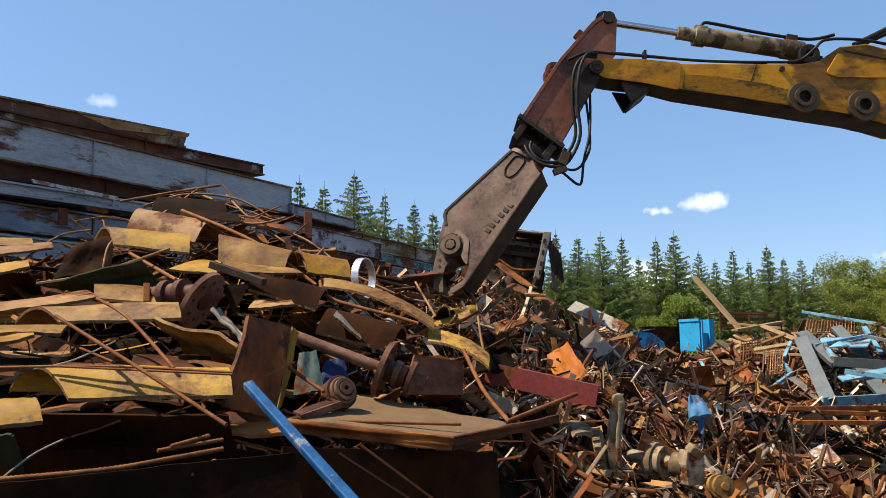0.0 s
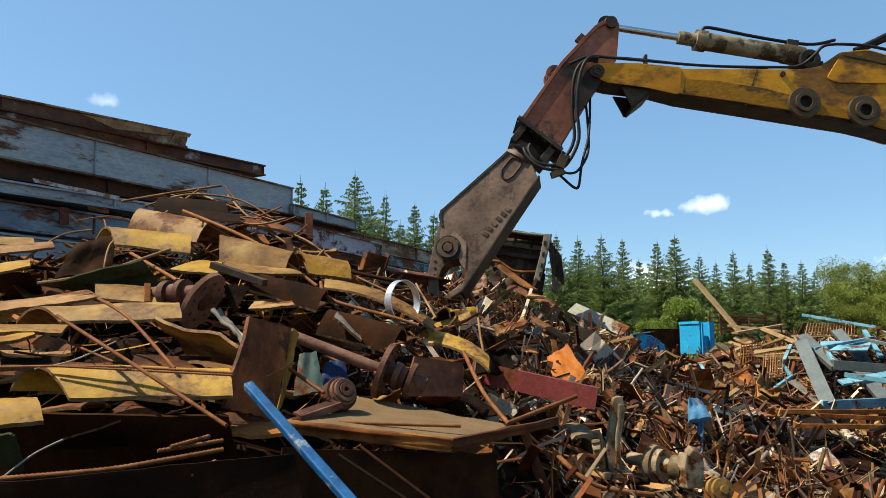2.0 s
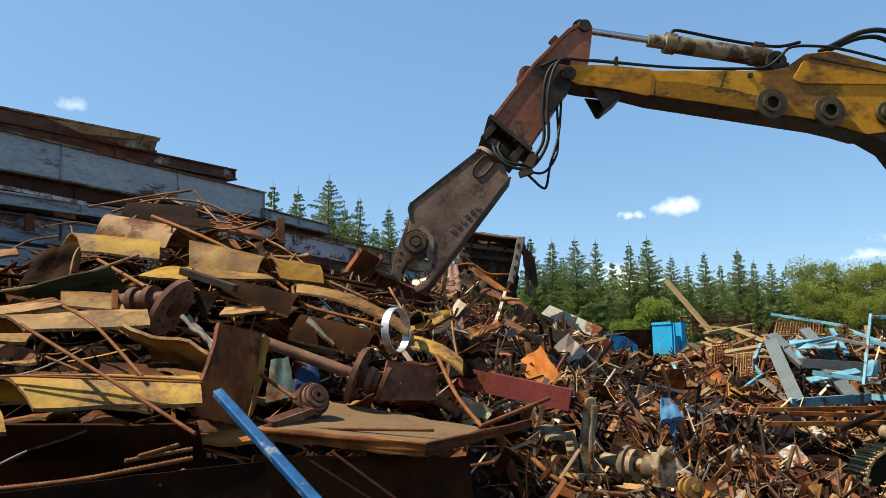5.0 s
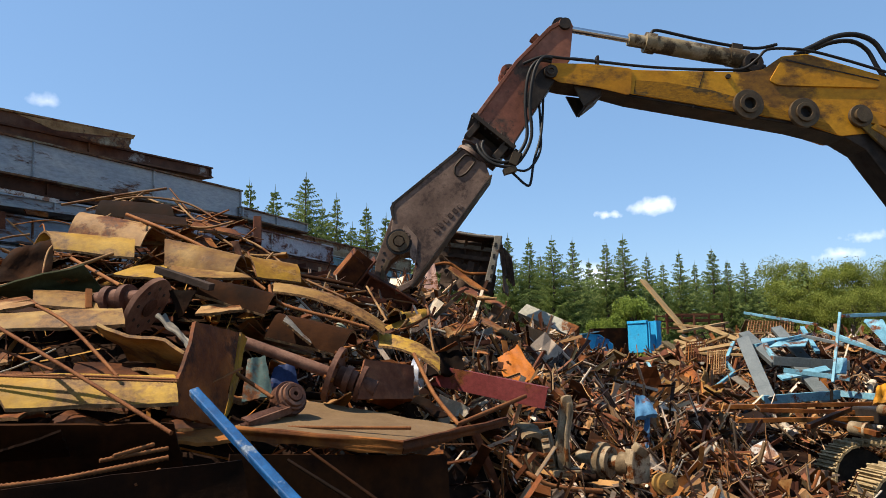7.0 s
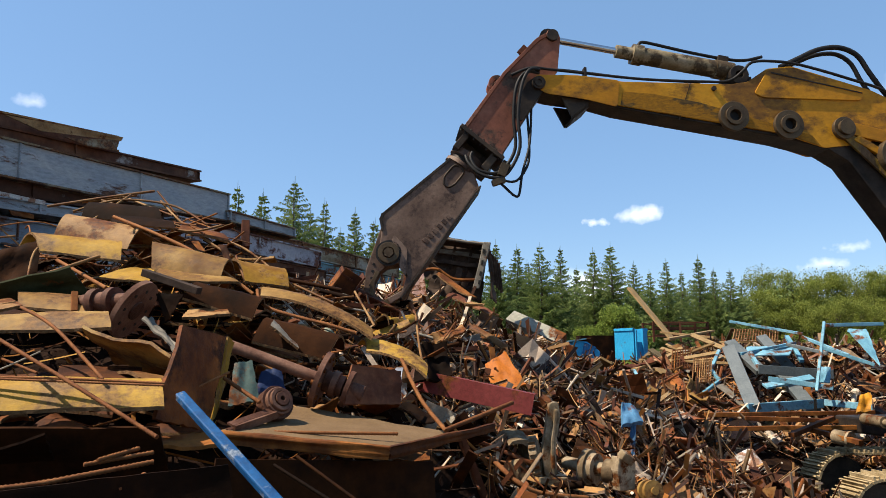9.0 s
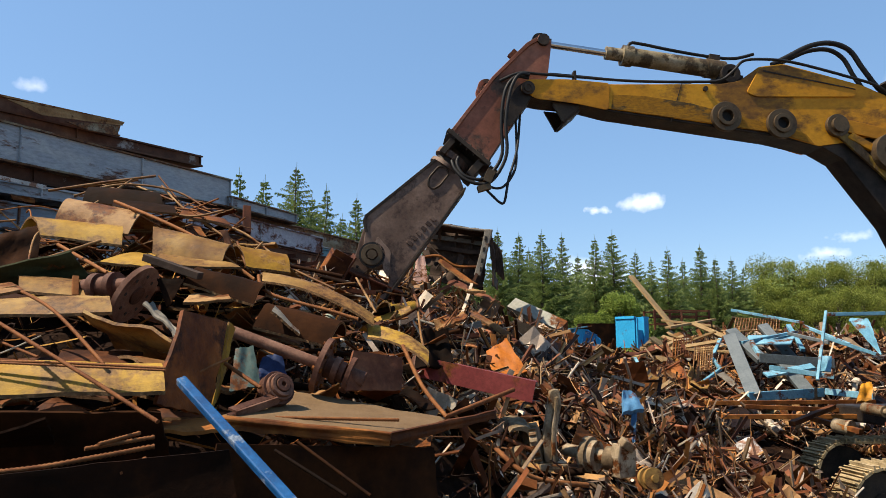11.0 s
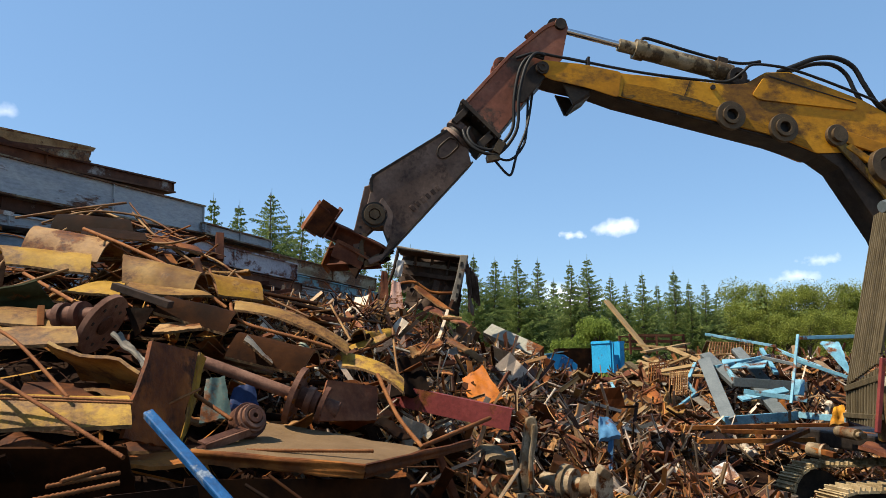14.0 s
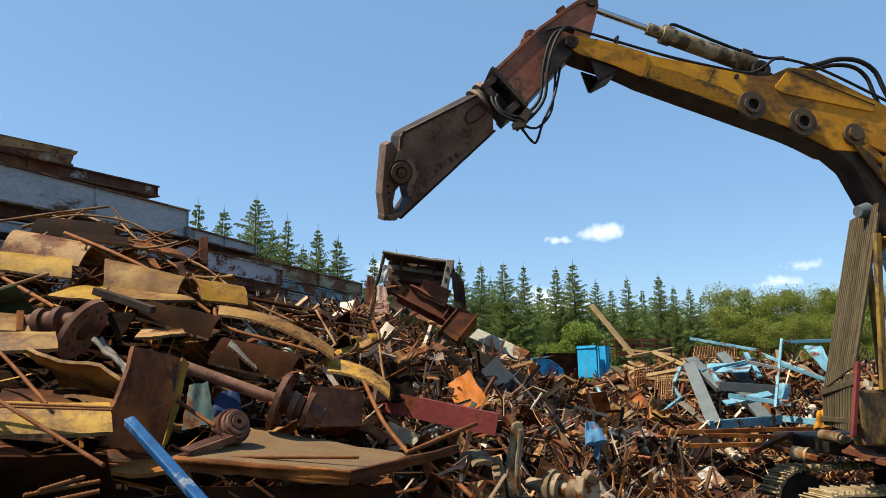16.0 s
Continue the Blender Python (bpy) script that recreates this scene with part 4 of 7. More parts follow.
part("wear_plate", Geo().prism(rounded([sh(1.3, -0.1), sh(1.34, 0.14), sh(1.62, 0.33), sh(1.58, 0.2), sh(1.42, 0.1), sh(1.38, -0.08)], 0.04), -SW - 0.014, -SW - 0.002), M_shear, shear, "curved wear plate", 0.003)
# raised maker's mark, drawn as plain bars
for k in range(6):
    c = AXIS * (1.12 - k * 0.082) + ACROSS * (0.25 + 0.008 * k)
    mm = Matrix.Translation((c.x, -SW - 0.006, c.z)) @ Matrix.Rotation(math.atan2(0.803, 0.596) * -1, 4, "Y")
    part("raised_mark", Geo().box(mm, 0.05, 0.008, 0.085 if k == 0 else 0.07), M_shear, shear, "", 0.004)
part("tooth_tip", Geo().prism([sh(1.8, 0.36), sh(2.0, 0.3), sh(2.04, 0.35), sh(1.9, 0.46)], -SW + 0.06, SW - 0.06), M_bossmetal, shear, "worn steel tip", 0.006)

jaw = new("moving_jaw")
jaw.parent = shear
jaw["label"] = "moving lower jaw of the shear"


def jp(a, c):
    p = AXIS * (a - 1.52) + ACROSS * (c + 0.01)
    return (p.x, p.z)


JW = [jp(1.34, -0.36), jp(1.42, -0.38), jp(1.86, 0.04), jp(2.02, 0.28), jp(1.96, 0.42), jp(1.9, 0.34), jp(1.83, 0.22), jp(1.72, 0.14), jp(1.6, 0.12), jp(1.5, 0.08), jp(1.42, -0.02), jp(1.36, -0.2)]
part("jaw_plate", Geo().prism(JW, -0.13, 0.13), M_shear, jaw, "", 0.01)
part("jaw_blade", Geo().prism([jp(1.94, 0.40), jp(1.9, 0.34), jp(1.83, 0.22), jp(1.72, 0.14), jp(1.75, 0.10), jp(1.88, 0.2), jp(1.98, 0.36)], -0.145, 0.145), M_bossmetal, jaw, "", 0.004)
for k in range(4):
    q = jp(1.74 + 0.05 * k, 0.02 + 0.07 * k)
    part("bolt_hole", Geo().tube([(q[0], -0.136, q[1]), (q[0], -0.12, q[1])], 0.018, 10), M_hose, jaw)


# ---- scrap of the near heap ----
def bent_plate(name, mid, lx, ly, arch, turn, material, label, category="steel plate", tip=0.0, lean=0.0, thick=0.022, group="", seed=0, bow=0.0):
    """A rolled plate, arched across its width, with dented edges and a rough cut rim."""
    m = Matrix.Translation(mid) @ Euler((radians(lean * 0.8 - 1), radians(tip), radians(turn))).to_matrix().to_4x4()

    def height(u, w):
        dent = 0.022 * noise.noise((u * 1.7 + seed, w * 1.4, seed * 0.7)) + 0.008 * noise.noise((u * 6, w * 5, seed))
        return (0.8 if abs(turn) < 30 else 1.45) * arch * (1 - w * w) - 0.25 * arch + bow * (0.5 - u * u) + dent * (0.5 + abs(u)) + 0.03 * max(0, abs(u) - 0.75) * math.sin(seed + 3 * w)

    g = Geo().sheet(m, lx, ly, thick, height, 20, 14)
    ob = thing(name, g, material, label, category, group)
    ob.data.materials.append(M_edge)
    k = 20 * 14 * 2
    for i, p in enumerate(ob.data.polygons):
        if i >= k:
            p.material_index = 1
    return ob


def quad_plate(name, a, b, c, d, thick, material, label, category="steel plate", bend=0.02, seed=0, group=""):
    """A four-cornered plate a, b, c, d, thick behind its face, slightly buckled."""
    a, b, c, d = [Vector(p) for p in (a, b, c, d)]
    nrm = (b - a).cross(d - a).normalized()
    nx, ny = 12, 8
    top = []
    for j in range(ny + 1):
        for i in range(nx + 1):
            u, w = i / nx, j / ny
            p = (a * (1 - u) + b * u) * (1 - w) + (d * (1 - u) + c * u) * w
            p = p + nrm * bend * (noise.noise((u * 2.3 + seed, w * 2.1, seed)) + 0.3 * noise.noise((u * 7 + seed, w * 7, seed)))
            e = 0.012 * noise.noise((u * 9, w * 9, seed + 5))
            if i in (0, nx):
                p += (b - a).normalized() * e
            if j in (0, ny):
                p += (d - a).normalized() * e
            top.append(p)
    bot = [p - nrm * thick for p in top]
    k = len(top)
    q = lambda i, j: j * (nx + 1) + i
    faces = []
    for j in range(ny):
        for i in range(nx):
            faces.append((q(i, j), q(i + 1, j), q(i + 1, j + 1), q(i, j + 1)))
            faces.append((k + q(i, j), k + q(i, j + 1), k + q(i + 1, j + 1), k + q(i + 1, j)))
    g = Geo().add(top + bot, faces, True)
    edge = [q(i, 0) for i in range(nx)] + [q(nx, j) for j in range(ny)] + [q(i, ny) for i in range(nx, 0, -1)] + [q(0, j) for j in range(ny, 0, -1)]
    pts, n = top + bot, len(edge)
    g.add([pts[e] for e in edge] + [pts[e + k] for e in edge], [(i, i + n, (i + 1) % n + n, (i + 1) % n) for i in range(n)])
    return thing(name, g, material, label, category, group)


def rebar(pts, r=0.011, name="reinforcing_bar", label="rusty ribbed reinforcing bar lying across the plates", material=None, ribbed=True):
    """A bar along points; ribs swell it every few centimetres."""
    line = curve_through(pts, 10)
    dense = []
    for p, q in zip(line, line[1:]):
        k = max(1, int((q - p).length / 0.009)) if ribbed else 1
        dense += [p.lerp(q, i / k) for i in range(k)]
    dense.append(line[-1])
    rs = [r * (1.24 if i % 2 else 0.86) for i in range(len(dense))] if ribbed else [r] * len(dense)
    return thing(name, Geo().tube(dense, rs, 7), material or M_rebar, label, "bar" if ribbed else "rod", "loose bars")


def square_bar(name, p, q, w, h, material, label, category, roll=0.0, group="", bevel=0.004):
    return thing(name, Geo().box(along(p, q, roll), (Vector(q) - Vector(p)).length, w, h), material, label, category, group, bevel=bevel)


def channel(name, p, q, w, h, material, label, roll=0.0, t=0.012, group=""):
    """A U-section bar: a web and two flanges."""
    m, ln = along(p, q, roll), (Vector(q) - Vector(p)).length
    e = new(name)
    e.matrix_world = m
    tagged(e, label, "channel", group)
    part("web", Geo().box(Matrix.Translation((0, -w / 2, 0)), ln, t, h), material, e)
    for s in (-1, 1):
        part("flange", Geo().box(Matrix.Translation((0, t / 2 + 0.0015, s * (h - t) / 2)), ln, w - 0.003, t), material, e)
    return e


M_wedge = surface("worn_sky_blue_paint", [(0.06, 0.17, 0.3), (0.12, 0.28, 0.44)], 0.5, 0, 4, 0.2, 0.1, RUST, 0.66)
M_slate = surface("slate_blue_paint", [(0.03, 0.08, 0.15), (0.06, 0.15, 0.25)], 0.6, 0, 4, 0.2, 0.1, RUST, 0.66)
YP = "yellow painted curved steel plate with rusty cut edges"
TP_ = "tan rusted curved steel plate on the heap"
# These plates carry the shade between the upper plates in their colour.
DP = "rusted curved plate buried in the heap, darkened for shade"
GP = "curved plates"
RP = "rusty curved plate wedged in the heap"
PP = "perforated tan rusty plate"
GPL = "pale grey bent steel plate"


def rolled_plate(a, b, c, d, arch, material, label, seed, bow=0.0):
    """A rolled plate with front corners a, b and back corners c, d, vaulted between front and back and bowed along its length; its rim is flame-cut."""
    a, b, c, d = [Vector(p) for p in (a, b, c, d)]
    nrm = (b - a).cross(d - a).normalized()
    nrm = nrm if nrm.z > 0 else -nrm
    nx, ny, thick = 24, 12, 0.02
    top = []
    for j in range(ny + 1):
        for i in range(nx + 1):
            u, w = i / nx, j / ny
            p = (a * (1 - u) + b * u) * (1 - w) + (d * (1 - u) + c * u) * w
            e = 1.0 if i in (0, nx) or j in (0, ny) else 0.0
            dent = 0.012 * noise.noise((u * 2.2 + seed, w * 1.5, seed * 0.7)) + 0.003 * noise.noise((u * 9, w * 6, seed))
            p = p + nrm * (arch * (1 - (2 * w - 1) ** 2) + bow * 4 * u * (1 - u) + dent)
            p += ((b - a).normalized() * noise.noise((w * 14, seed, 3)) * (i in (0, nx)) + (d - a).normalized() * noise.noise((u * 26, seed, 5)) * (j in (0, ny))) * 0.006 * e
            top.append(p)
    bot = [p - nrm * thick for p in top]
    k = len(top)
    q = lambda i, j: j * (nx + 1) + i
    faces = []
    for j in range(ny):
        for i in range(nx):
            faces.append((q(i, j), q(i + 1, j), q(i + 1, j + 1), q(i, j + 1)))
            faces.append((k + q(i, j), k + q(i, j + 1), k + q(i + 1, j + 1), k + q(i + 1, j)))
    g = Geo().add(top + bot, faces, True)
    edge = [q(i, 0) for i in range(nx)] + [q(nx, j) for j in range(ny)] + [q(i, ny) for i in range(nx, 0, -1)] + [q(0, j) for j in range(ny, 0, -1)]
    pts, n = top + bot, len(edge)
    g.add([pts[e] for e in edge] + [pts[e + k] for e in edge], [(i, i + n, (i + 1) % n + n, (i + 1) % n) for i in range(n)])
    ob = thing("curved_plate", g, material, label, "steel plate", GP)
    ob.data.materials.append(M_edge)
    for p in ob.data.polygons[len(faces):]:
        p.material_index = 1
    return ob



rolled_plate((-1.97, 3.85, 1.79), (-1.12, 3.90, 1.80), (-1.29, 4.30, 1.79), (-2.49, 4.20, 1.82), 0.150, M_yellowplate, YP, 1)
rolled_plate((-2.29, 3.50, 1.66), (-1.93, 3.55, 1.69), (-2.13, 3.80, 1.68), (-2.55, 3.80, 1.68), 0.110, M_yellowplate, YP, 2)
rolled_plate((-2.45, 4.60, 2.22), (-1.69, 4.65, 2.25), (-1.86, 5.00, 2.28), (-2.94, 4.95, 2.24), 0.100, M_tanyellow, YP, 3)
rolled_plate((-2.77, 4.20, 2.14), (-2.25, 4.25, 2.14), (-2.34, 4.50, 2.20), (-2.94, 4.45, 2.19), 0.006, M_yellowplate, YP, 4)
rolled_plate((-2.58, 5.30, 2.44), (-1.89, 5.30, 2.36), (-2.19, 5.80, 2.47), (-2.85, 5.75, 2.48), 0.110, M_tanyellow, YP, 5)
rolled_plate((-3.10, 4.90, 2.29), (-2.50, 5.20, 2.43), (-2.73, 5.45, 2.50), (-3.26, 5.15, 2.37), 0.012, M_tanplate, TP_, 6)
rolled_plate((-3.01, 6.70, 3.18), (-2.31, 6.60, 3.06), (-2.22, 7.10, 3.18), (-2.95, 7.10, 3.32), 0.190, M_tanplate, TP_, 7)
rolled_plate((-2.93, 6.30, 2.99), (-2.25, 6.30, 2.92), (-2.42, 6.70, 3.00), (-3.26, 6.60, 3.06), 0.150, M_yellowplate, YP, 8)
rolled_plate((-1.96, 6.20, 2.80), (-1.37, 6.10, 2.69), (-1.33, 6.60, 2.80), (-2.13, 6.70, 3.02), 0.200, M_tanyellow, YP, 9)
rolled_plate((-1.23, 6.50, 2.77), (-0.85, 6.60, 2.73), (-1.03, 7.05, 2.86), (-1.51, 6.95, 2.96), 0.130, M_yellowplate, YP, 10)
rolled_plate((-2.27, 5.90, 2.72), (-1.86, 5.85, 2.67), (-1.95, 6.30, 2.84), (-2.10, 6.30, 2.85), 0.020, M_yellowplate, YP, 11)
rolled_plate((-1.84, 5.85, 2.69), (-1.18, 6.00, 2.70), (-1.53, 6.35, 2.81), (-1.91, 6.30, 2.85), 0.020, M_tanyellow, YP, 12)
rolled_plate((-1.02, 6.10, 2.60), (-0.07, 5.85, 2.23), (-0.14, 6.20, 2.30), (-1.10, 6.40, 2.66), 0.060, M_tanyellow, TP_, 13, 0.07)
rolled_plate((-0.12, 5.90, 2.13), (0.36, 5.65, 1.93), (0.34, 6.00, 2.00), (-0.20, 6.20, 2.21), 0.070, M_yellowplate, YP, 14, 0.05)
rolled_plate((-3.00, 7.25, 3.49), (-2.19, 7.20, 3.40), (-2.41, 7.60, 3.64), (-3.05, 7.65, 3.67), 0.100, M_darkrust, DP, 15)
rolled_plate((-2.62, 7.00, 3.38), (-2.01, 7.00, 3.34), (-2.10, 7.20, 3.45), (-2.68, 7.20, 3.50), 0.010, M_darkrust, DP, 16)
rolled_plate((-2.01, 7.10, 3.34), (-1.48, 7.00, 3.22), (-1.66, 7.30, 3.35), (-2.04, 7.40, 3.46), 0.020, M_rust, RP, 17)
rolled_plate((-3.61, 5.60, 2.62), (-3.34, 5.75, 2.72), (-3.47, 5.95, 2.80), (-3.78, 5.85, 2.73), 0.010, M_yellowplate, YP, 18)
rolled_plate((-3.85, 5.95, 2.83), (-3.35, 6.10, 2.93), (-3.52, 6.35, 3.02), (-4.02, 6.20, 2.94), 0.020, M_tanplate, TP_, 19)
rolled_plate((-4.09, 6.30, 2.98), (-3.69, 6.40, 2.99), (-3.84, 6.60, 3.09), (-4.23, 6.50, 3.09), 0.020, M_tanyellow, TP_, 20)
rolled_plate((-2.51, 4.00, 2.06), (-2.32, 4.10, 2.12), (-2.44, 4.30, 2.14), (-2.64, 4.20, 2.10), 0.012, M_yellowplate, YP, 21)
rolled_plate((-1.48, 5.45, 2.37), (-1.14, 5.50, 2.40), (-1.23, 5.75, 2.47), (-1.49, 5.70, 2.45), 0.010, M_tanplate, PP, 22)
rolled_plate((-1.55, 5.70, 2.54), (-0.99, 5.60, 2.37), (-0.95, 5.90, 2.47), (-1.46, 5.90, 2.57), 0.130, M_darkrust, DP, 23)
rolled_plate((-1.40, 4.60, 2.03), (-1.23, 4.60, 1.98), (-1.35, 4.90, 2.09), (-1.51, 4.90, 2.12), 0.030, M_darkrust, DP, 24)
rolled_plate((-1.34, 4.15, 1.95), (-1.19, 4.20, 1.91), (-1.29, 4.50, 1.94), (-1.59, 4.50, 1.98), 0.020, M_tanplate, TP_, 25)
rolled_plate((-2.41, 3.95, 1.93), (-2.18, 4.10, 1.95), (-2.33, 4.50, 1.98), (-2.68, 4.40, 1.98), 0.030, M_darkrust, DP, 26)
rolled_plate((-1.85, 4.30, 1.94), (-1.38, 4.35, 1.93), (-1.52, 4.75, 2.00), (-2.01, 4.75, 2.03), 0.015, M_rust, RP, 27)
rolled_plate((-0.96, 5.45, 2.20), (-0.40, 5.40, 2.05), (-0.29, 5.80, 2.15), (-0.88, 5.80, 2.28), 0.150, M_darkrust, DP, 28)
rolled_plate((-0.82, 5.40, 2.31), (-0.60, 5.35, 2.14), (-0.67, 5.50, 2.20), (-0.81, 5.50, 2.36), 0.010, M_palegrey, GPL, 29)
quad_plate("trough_plate", (-1.81, 4.50, 2.24), (-1.79, 5.05, 2.02), (-1.44, 4.95, 1.92), (-1.22, 4.30, 2.06), 0.020, M_tanyellow, "dark side of a trough-shaped worn yellow plate", bend=0.05, seed=60)
# Dark sheet put where a rolled plate's hollow is only shaded.
quad_plate("dark_plate", (-3.23, 5.90, 2.63), (-2.89, 6.20, 2.76), (-2.99, 6.45, 3.12), (-3.24, 6.20, 2.96), 0.015, M_darkrust, "dark sheet drawn for the shaded hollow of a rolled plate", bend=0.05, seed=61)
# The next two plates carry their shade as a dark green tone.
quad_plate("dark_plate", (-3.02, 5.30, 2.53), (-2.80, 5.60, 2.48), (-2.29, 5.80, 2.57), (-2.37, 5.60, 2.75), 0.015, M_greendark, "long trough plate, its greenish yellow darkened for shade", bend=0.05, seed=62)
quad_plate("dark_plate", (-2.11, 3.50, 1.43), (-1.95, 3.45, 1.47), (-1.92, 3.30, 1.65), (-2.01, 3.30, 1.65), 0.012, M_greendark, "greenish plate end, the shade put into its colour", bend=0.01, seed=63)
# Near-black plates added where the heap's front is in shade.
quad_plate("dark_plate", (-2.55, 4.00, 1.23), (-1.12, 4.15, 1.35), (-1.14, 3.90, 1.69), (-2.42, 3.72, 1.71), 0.015, M_darkrust, "large rusted plate added and darkened to draw the heap's shade", bend=0.01, seed=64)
quad_plate("dark_plate", (-2.01, 3.80, 1.52), (-1.63, 3.85, 1.54), (-1.60, 3.65, 1.68), (-1.86, 3.60, 1.59), 0.012, M_darkrust, "rusted plate end darkened for the shade it stands in", bend=0.01, seed=65)
quad_plate("folded_channel", (-1.60, 5.20, 2.52), (-1.51, 5.15, 2.32), (-1.48, 5.15, 2.34), (-1.41, 5.20, 2.52), 0.012, M_darkrust, "folded dark sheet steel channel", bend=0.01, seed=66)
quad_plate("bent_sheet", (-1.62, 5.00, 2.33), (-1.34, 4.85, 2.10), (-1.33, 4.90, 2.13), (-1.59, 5.10, 2.35), 0.012, M_palegrey, "bent pale grey steel strip", bend=0.03, seed=67)
quad_plate("bent_sheet", (-1.50, 6.60, 3.11), (-1.36, 6.50, 2.83), (-1.32, 6.50, 2.83), (-1.43, 6.60, 3.11), 0.012, M_rust, "rusty bent sheet strip", bend=0.02, seed=68)
layers = random.Random(31)
for k in range(34):
    y = layers.uniform(4.9, 7.5)
    x = y * layers.uniform(-0.66, -0.1)
    mt, lb = layers.choice(((M_tanplate, TP_), (M_rust, RP), (M_rust, RP), (M_darkrust, DP), (M_darkrust, DP)))
    bent_plate("curved_plate", (x, y, heap(x, y) + layers.uniform(-0.04, 0.1)), layers.uniform(0.5, 1.1), layers.uniform(0.12, 0.3), layers.uniform(0.02, 0.1), layers.gauss(-10, 16), mt, lb, lean=layers.uniform(-4, 5), tip=layers.gauss(5, 6), seed=100 + k, group=GP)
GB_ = "girder plates"
quad_plate("cover_plate", (-5.23, 10.97, 5.57), (-4.51, 12.24, 5.84), (-4.49, 12.28, 5.92), (-5.52, 10.46, 5.64), 0.02, M_tanplate, "tan rusted cover plate bent off a girder", bend=0.015, seed=90, group=GB_)
quad_plate("cover_plate", (-4.87, 11.63, 5.57), (-4.56, 12.18, 5.64), (-4.53, 12.23, 5.84), (-5.04, 11.34, 5.60), 0.02, M_girderedge, "dirty white end plate of a girder", bend=0.01, seed=91, group=GB_)
quad_plate("cover_plate", (-5.65, 9.66, 4.37), (-5.01, 10.80, 4.38), (-5.00, 10.81, 4.44), (-5.67, 9.62, 4.42), 0.02, M_stone, "bright white flange strip on the girders", bend=0.01, seed=92, group=GB_)
quad_plate("splice_plate", (-5.61, 10.30, 3.90), (-5.54, 10.42, 3.92), (-5.55, 10.40, 4.17), (-5.62, 10.28, 4.16), 0.02, M_redrust, "rusty splice bracket bolted to a girder", bend=0.01, seed=93, group=GB_)
quad_plate("splice_plate", (-5.24, 10.38, 4.13), (-5.08, 10.66, 4.14), (-5.09, 10.66, 4.21), (-5.27, 10.34, 4.20), 0.02, M_rust, "torn rusty flange strip on a girder", bend=0.03, seed=94, group=GB_)
quad_plate("rust_plate", (-1.19, 4.00, 1.73), (-1.02, 4.45, 1.63), (-1.01, 4.80, 2.20), (-1.17, 4.35, 2.25), 0.025, M_warmrust, "thick rusty plate standing on edge among the scrap", bend=0.015, seed=1)
# Light on the standing plate's right edge, put in as a yellow strip.
quad_plate("rust_plate_edge", (-1.01, 4.47, 1.63), (-1.02, 4.70, 1.76), (-1.00, 5.00, 2.17), (-1.00, 4.82, 2.20), 0.012, M_yellowplate, "narrow strip whose yellow stands in for the plate's lit edge", seed=2)
quad_plate("floor_plate", (-0.90, 4.20, 1.65), (0.06, 4.05, 1.54), (0.46, 4.90, 1.57), (-0.58, 5.20, 1.73), 0.03, M_sand, "large sand-coloured steel plate with a ragged cut edge", bend=0.018, seed=3)
quad_plate("rim_strip", (-0.88, 4.15, 1.65), (-0.88, 4.17, 1.58), (0.05, 4.02, 1.50), (0.06, 4.00, 1.57), 0.02, M_rust, "rusty upturned edge strip of a plate", seed=4)
quad_plate("rim_strip", (0.06, 4.01, 1.57), (0.06, 4.03, 1.50), (0.79, 4.95, 1.57), (0.79, 4.95, 1.62), 0.02, M_rust, "rusty upturned edge strip of a plate", seed=5)
quad_plate("rust_plate", (-1.26, 4.00, 1.58), (-0.85, 4.10, 1.59), (-0.94, 4.40, 1.63), (-1.30, 4.40, 1.60), 0.02, M_rust, "rusty plate lying flat", seed=6)
# Shade of the heap's foot is put into these two plates' colour.
quad_plate("dark_plate", (-1.90, 3.00, 1.27), (-0.57, 3.40, 1.05), (-0.69, 3.45, 1.56), (-1.92, 3.00, 1.48), 0.02, M_darkrust, "rusted plate standing in shade, the shade put into its colour", seed=7)
quad_plate("dark_plate", (-0.84, 3.70, 1.00), (0.38, 4.40, 0.81), (0.33, 4.50, 1.43), (-0.81, 3.75, 1.55), 0.02, M_darkrust, "rusted plate standing in shade, the shade put into its colour", seed=8)
quad_plate("rust_plate", (-0.24, 5.00, 1.75), (0.15, 5.35, 1.73), (0.15, 5.45, 1.97), (-0.20, 5.15, 2.02), 0.02, M_redrust, "red-rusted plate welded upright", seed=9)
quad_plate("green_plate", (-1.00, 4.90, 1.75), (-0.81, 5.00, 1.78), (-0.90, 5.15, 2.05), (-1.01, 5.10, 2.03), 0.015, surface("faded_green_paint", [(0.05, 0.085, 0.075), (0.1, 0.15, 0.13)], 0.6, 0.0, 3, 0.3, 0.1, RUST, 0.62), "faded green painted plate", seed=10)
quad_plate("blue_plate", (-0.88, 5.10, 1.78), (-0.66, 5.20, 1.81), (-0.72, 5.30, 2.01), (-0.85, 5.25, 1.97), 0.015, surface("dark_blue_paint", [(0.015, 0.03, 0.085), (0.03, 0.05, 0.13)], 0.5, 0.0, 3, 0.2, 0.1, RUST, 0.66), "dark blue painted plate", seed=11)
quad_plate("orange_plate", (1.14, 7.30, 1.72), (1.47, 7.30, 1.83), (1.31, 7.60, 2.16), (1.09, 7.60, 2.03), 0.02, M_orange, "bright orange painted plate scrap", bend=0.05, seed=12)
quad_plate("dark_plate", (0.28, 6.30, 1.87), (0.63, 6.40, 1.92), (0.60, 6.60, 2.22), (0.34, 6.60, 2.20), 0.03, M_darkrust, "dark rusted bent plate", seed=19, bend=0.08)
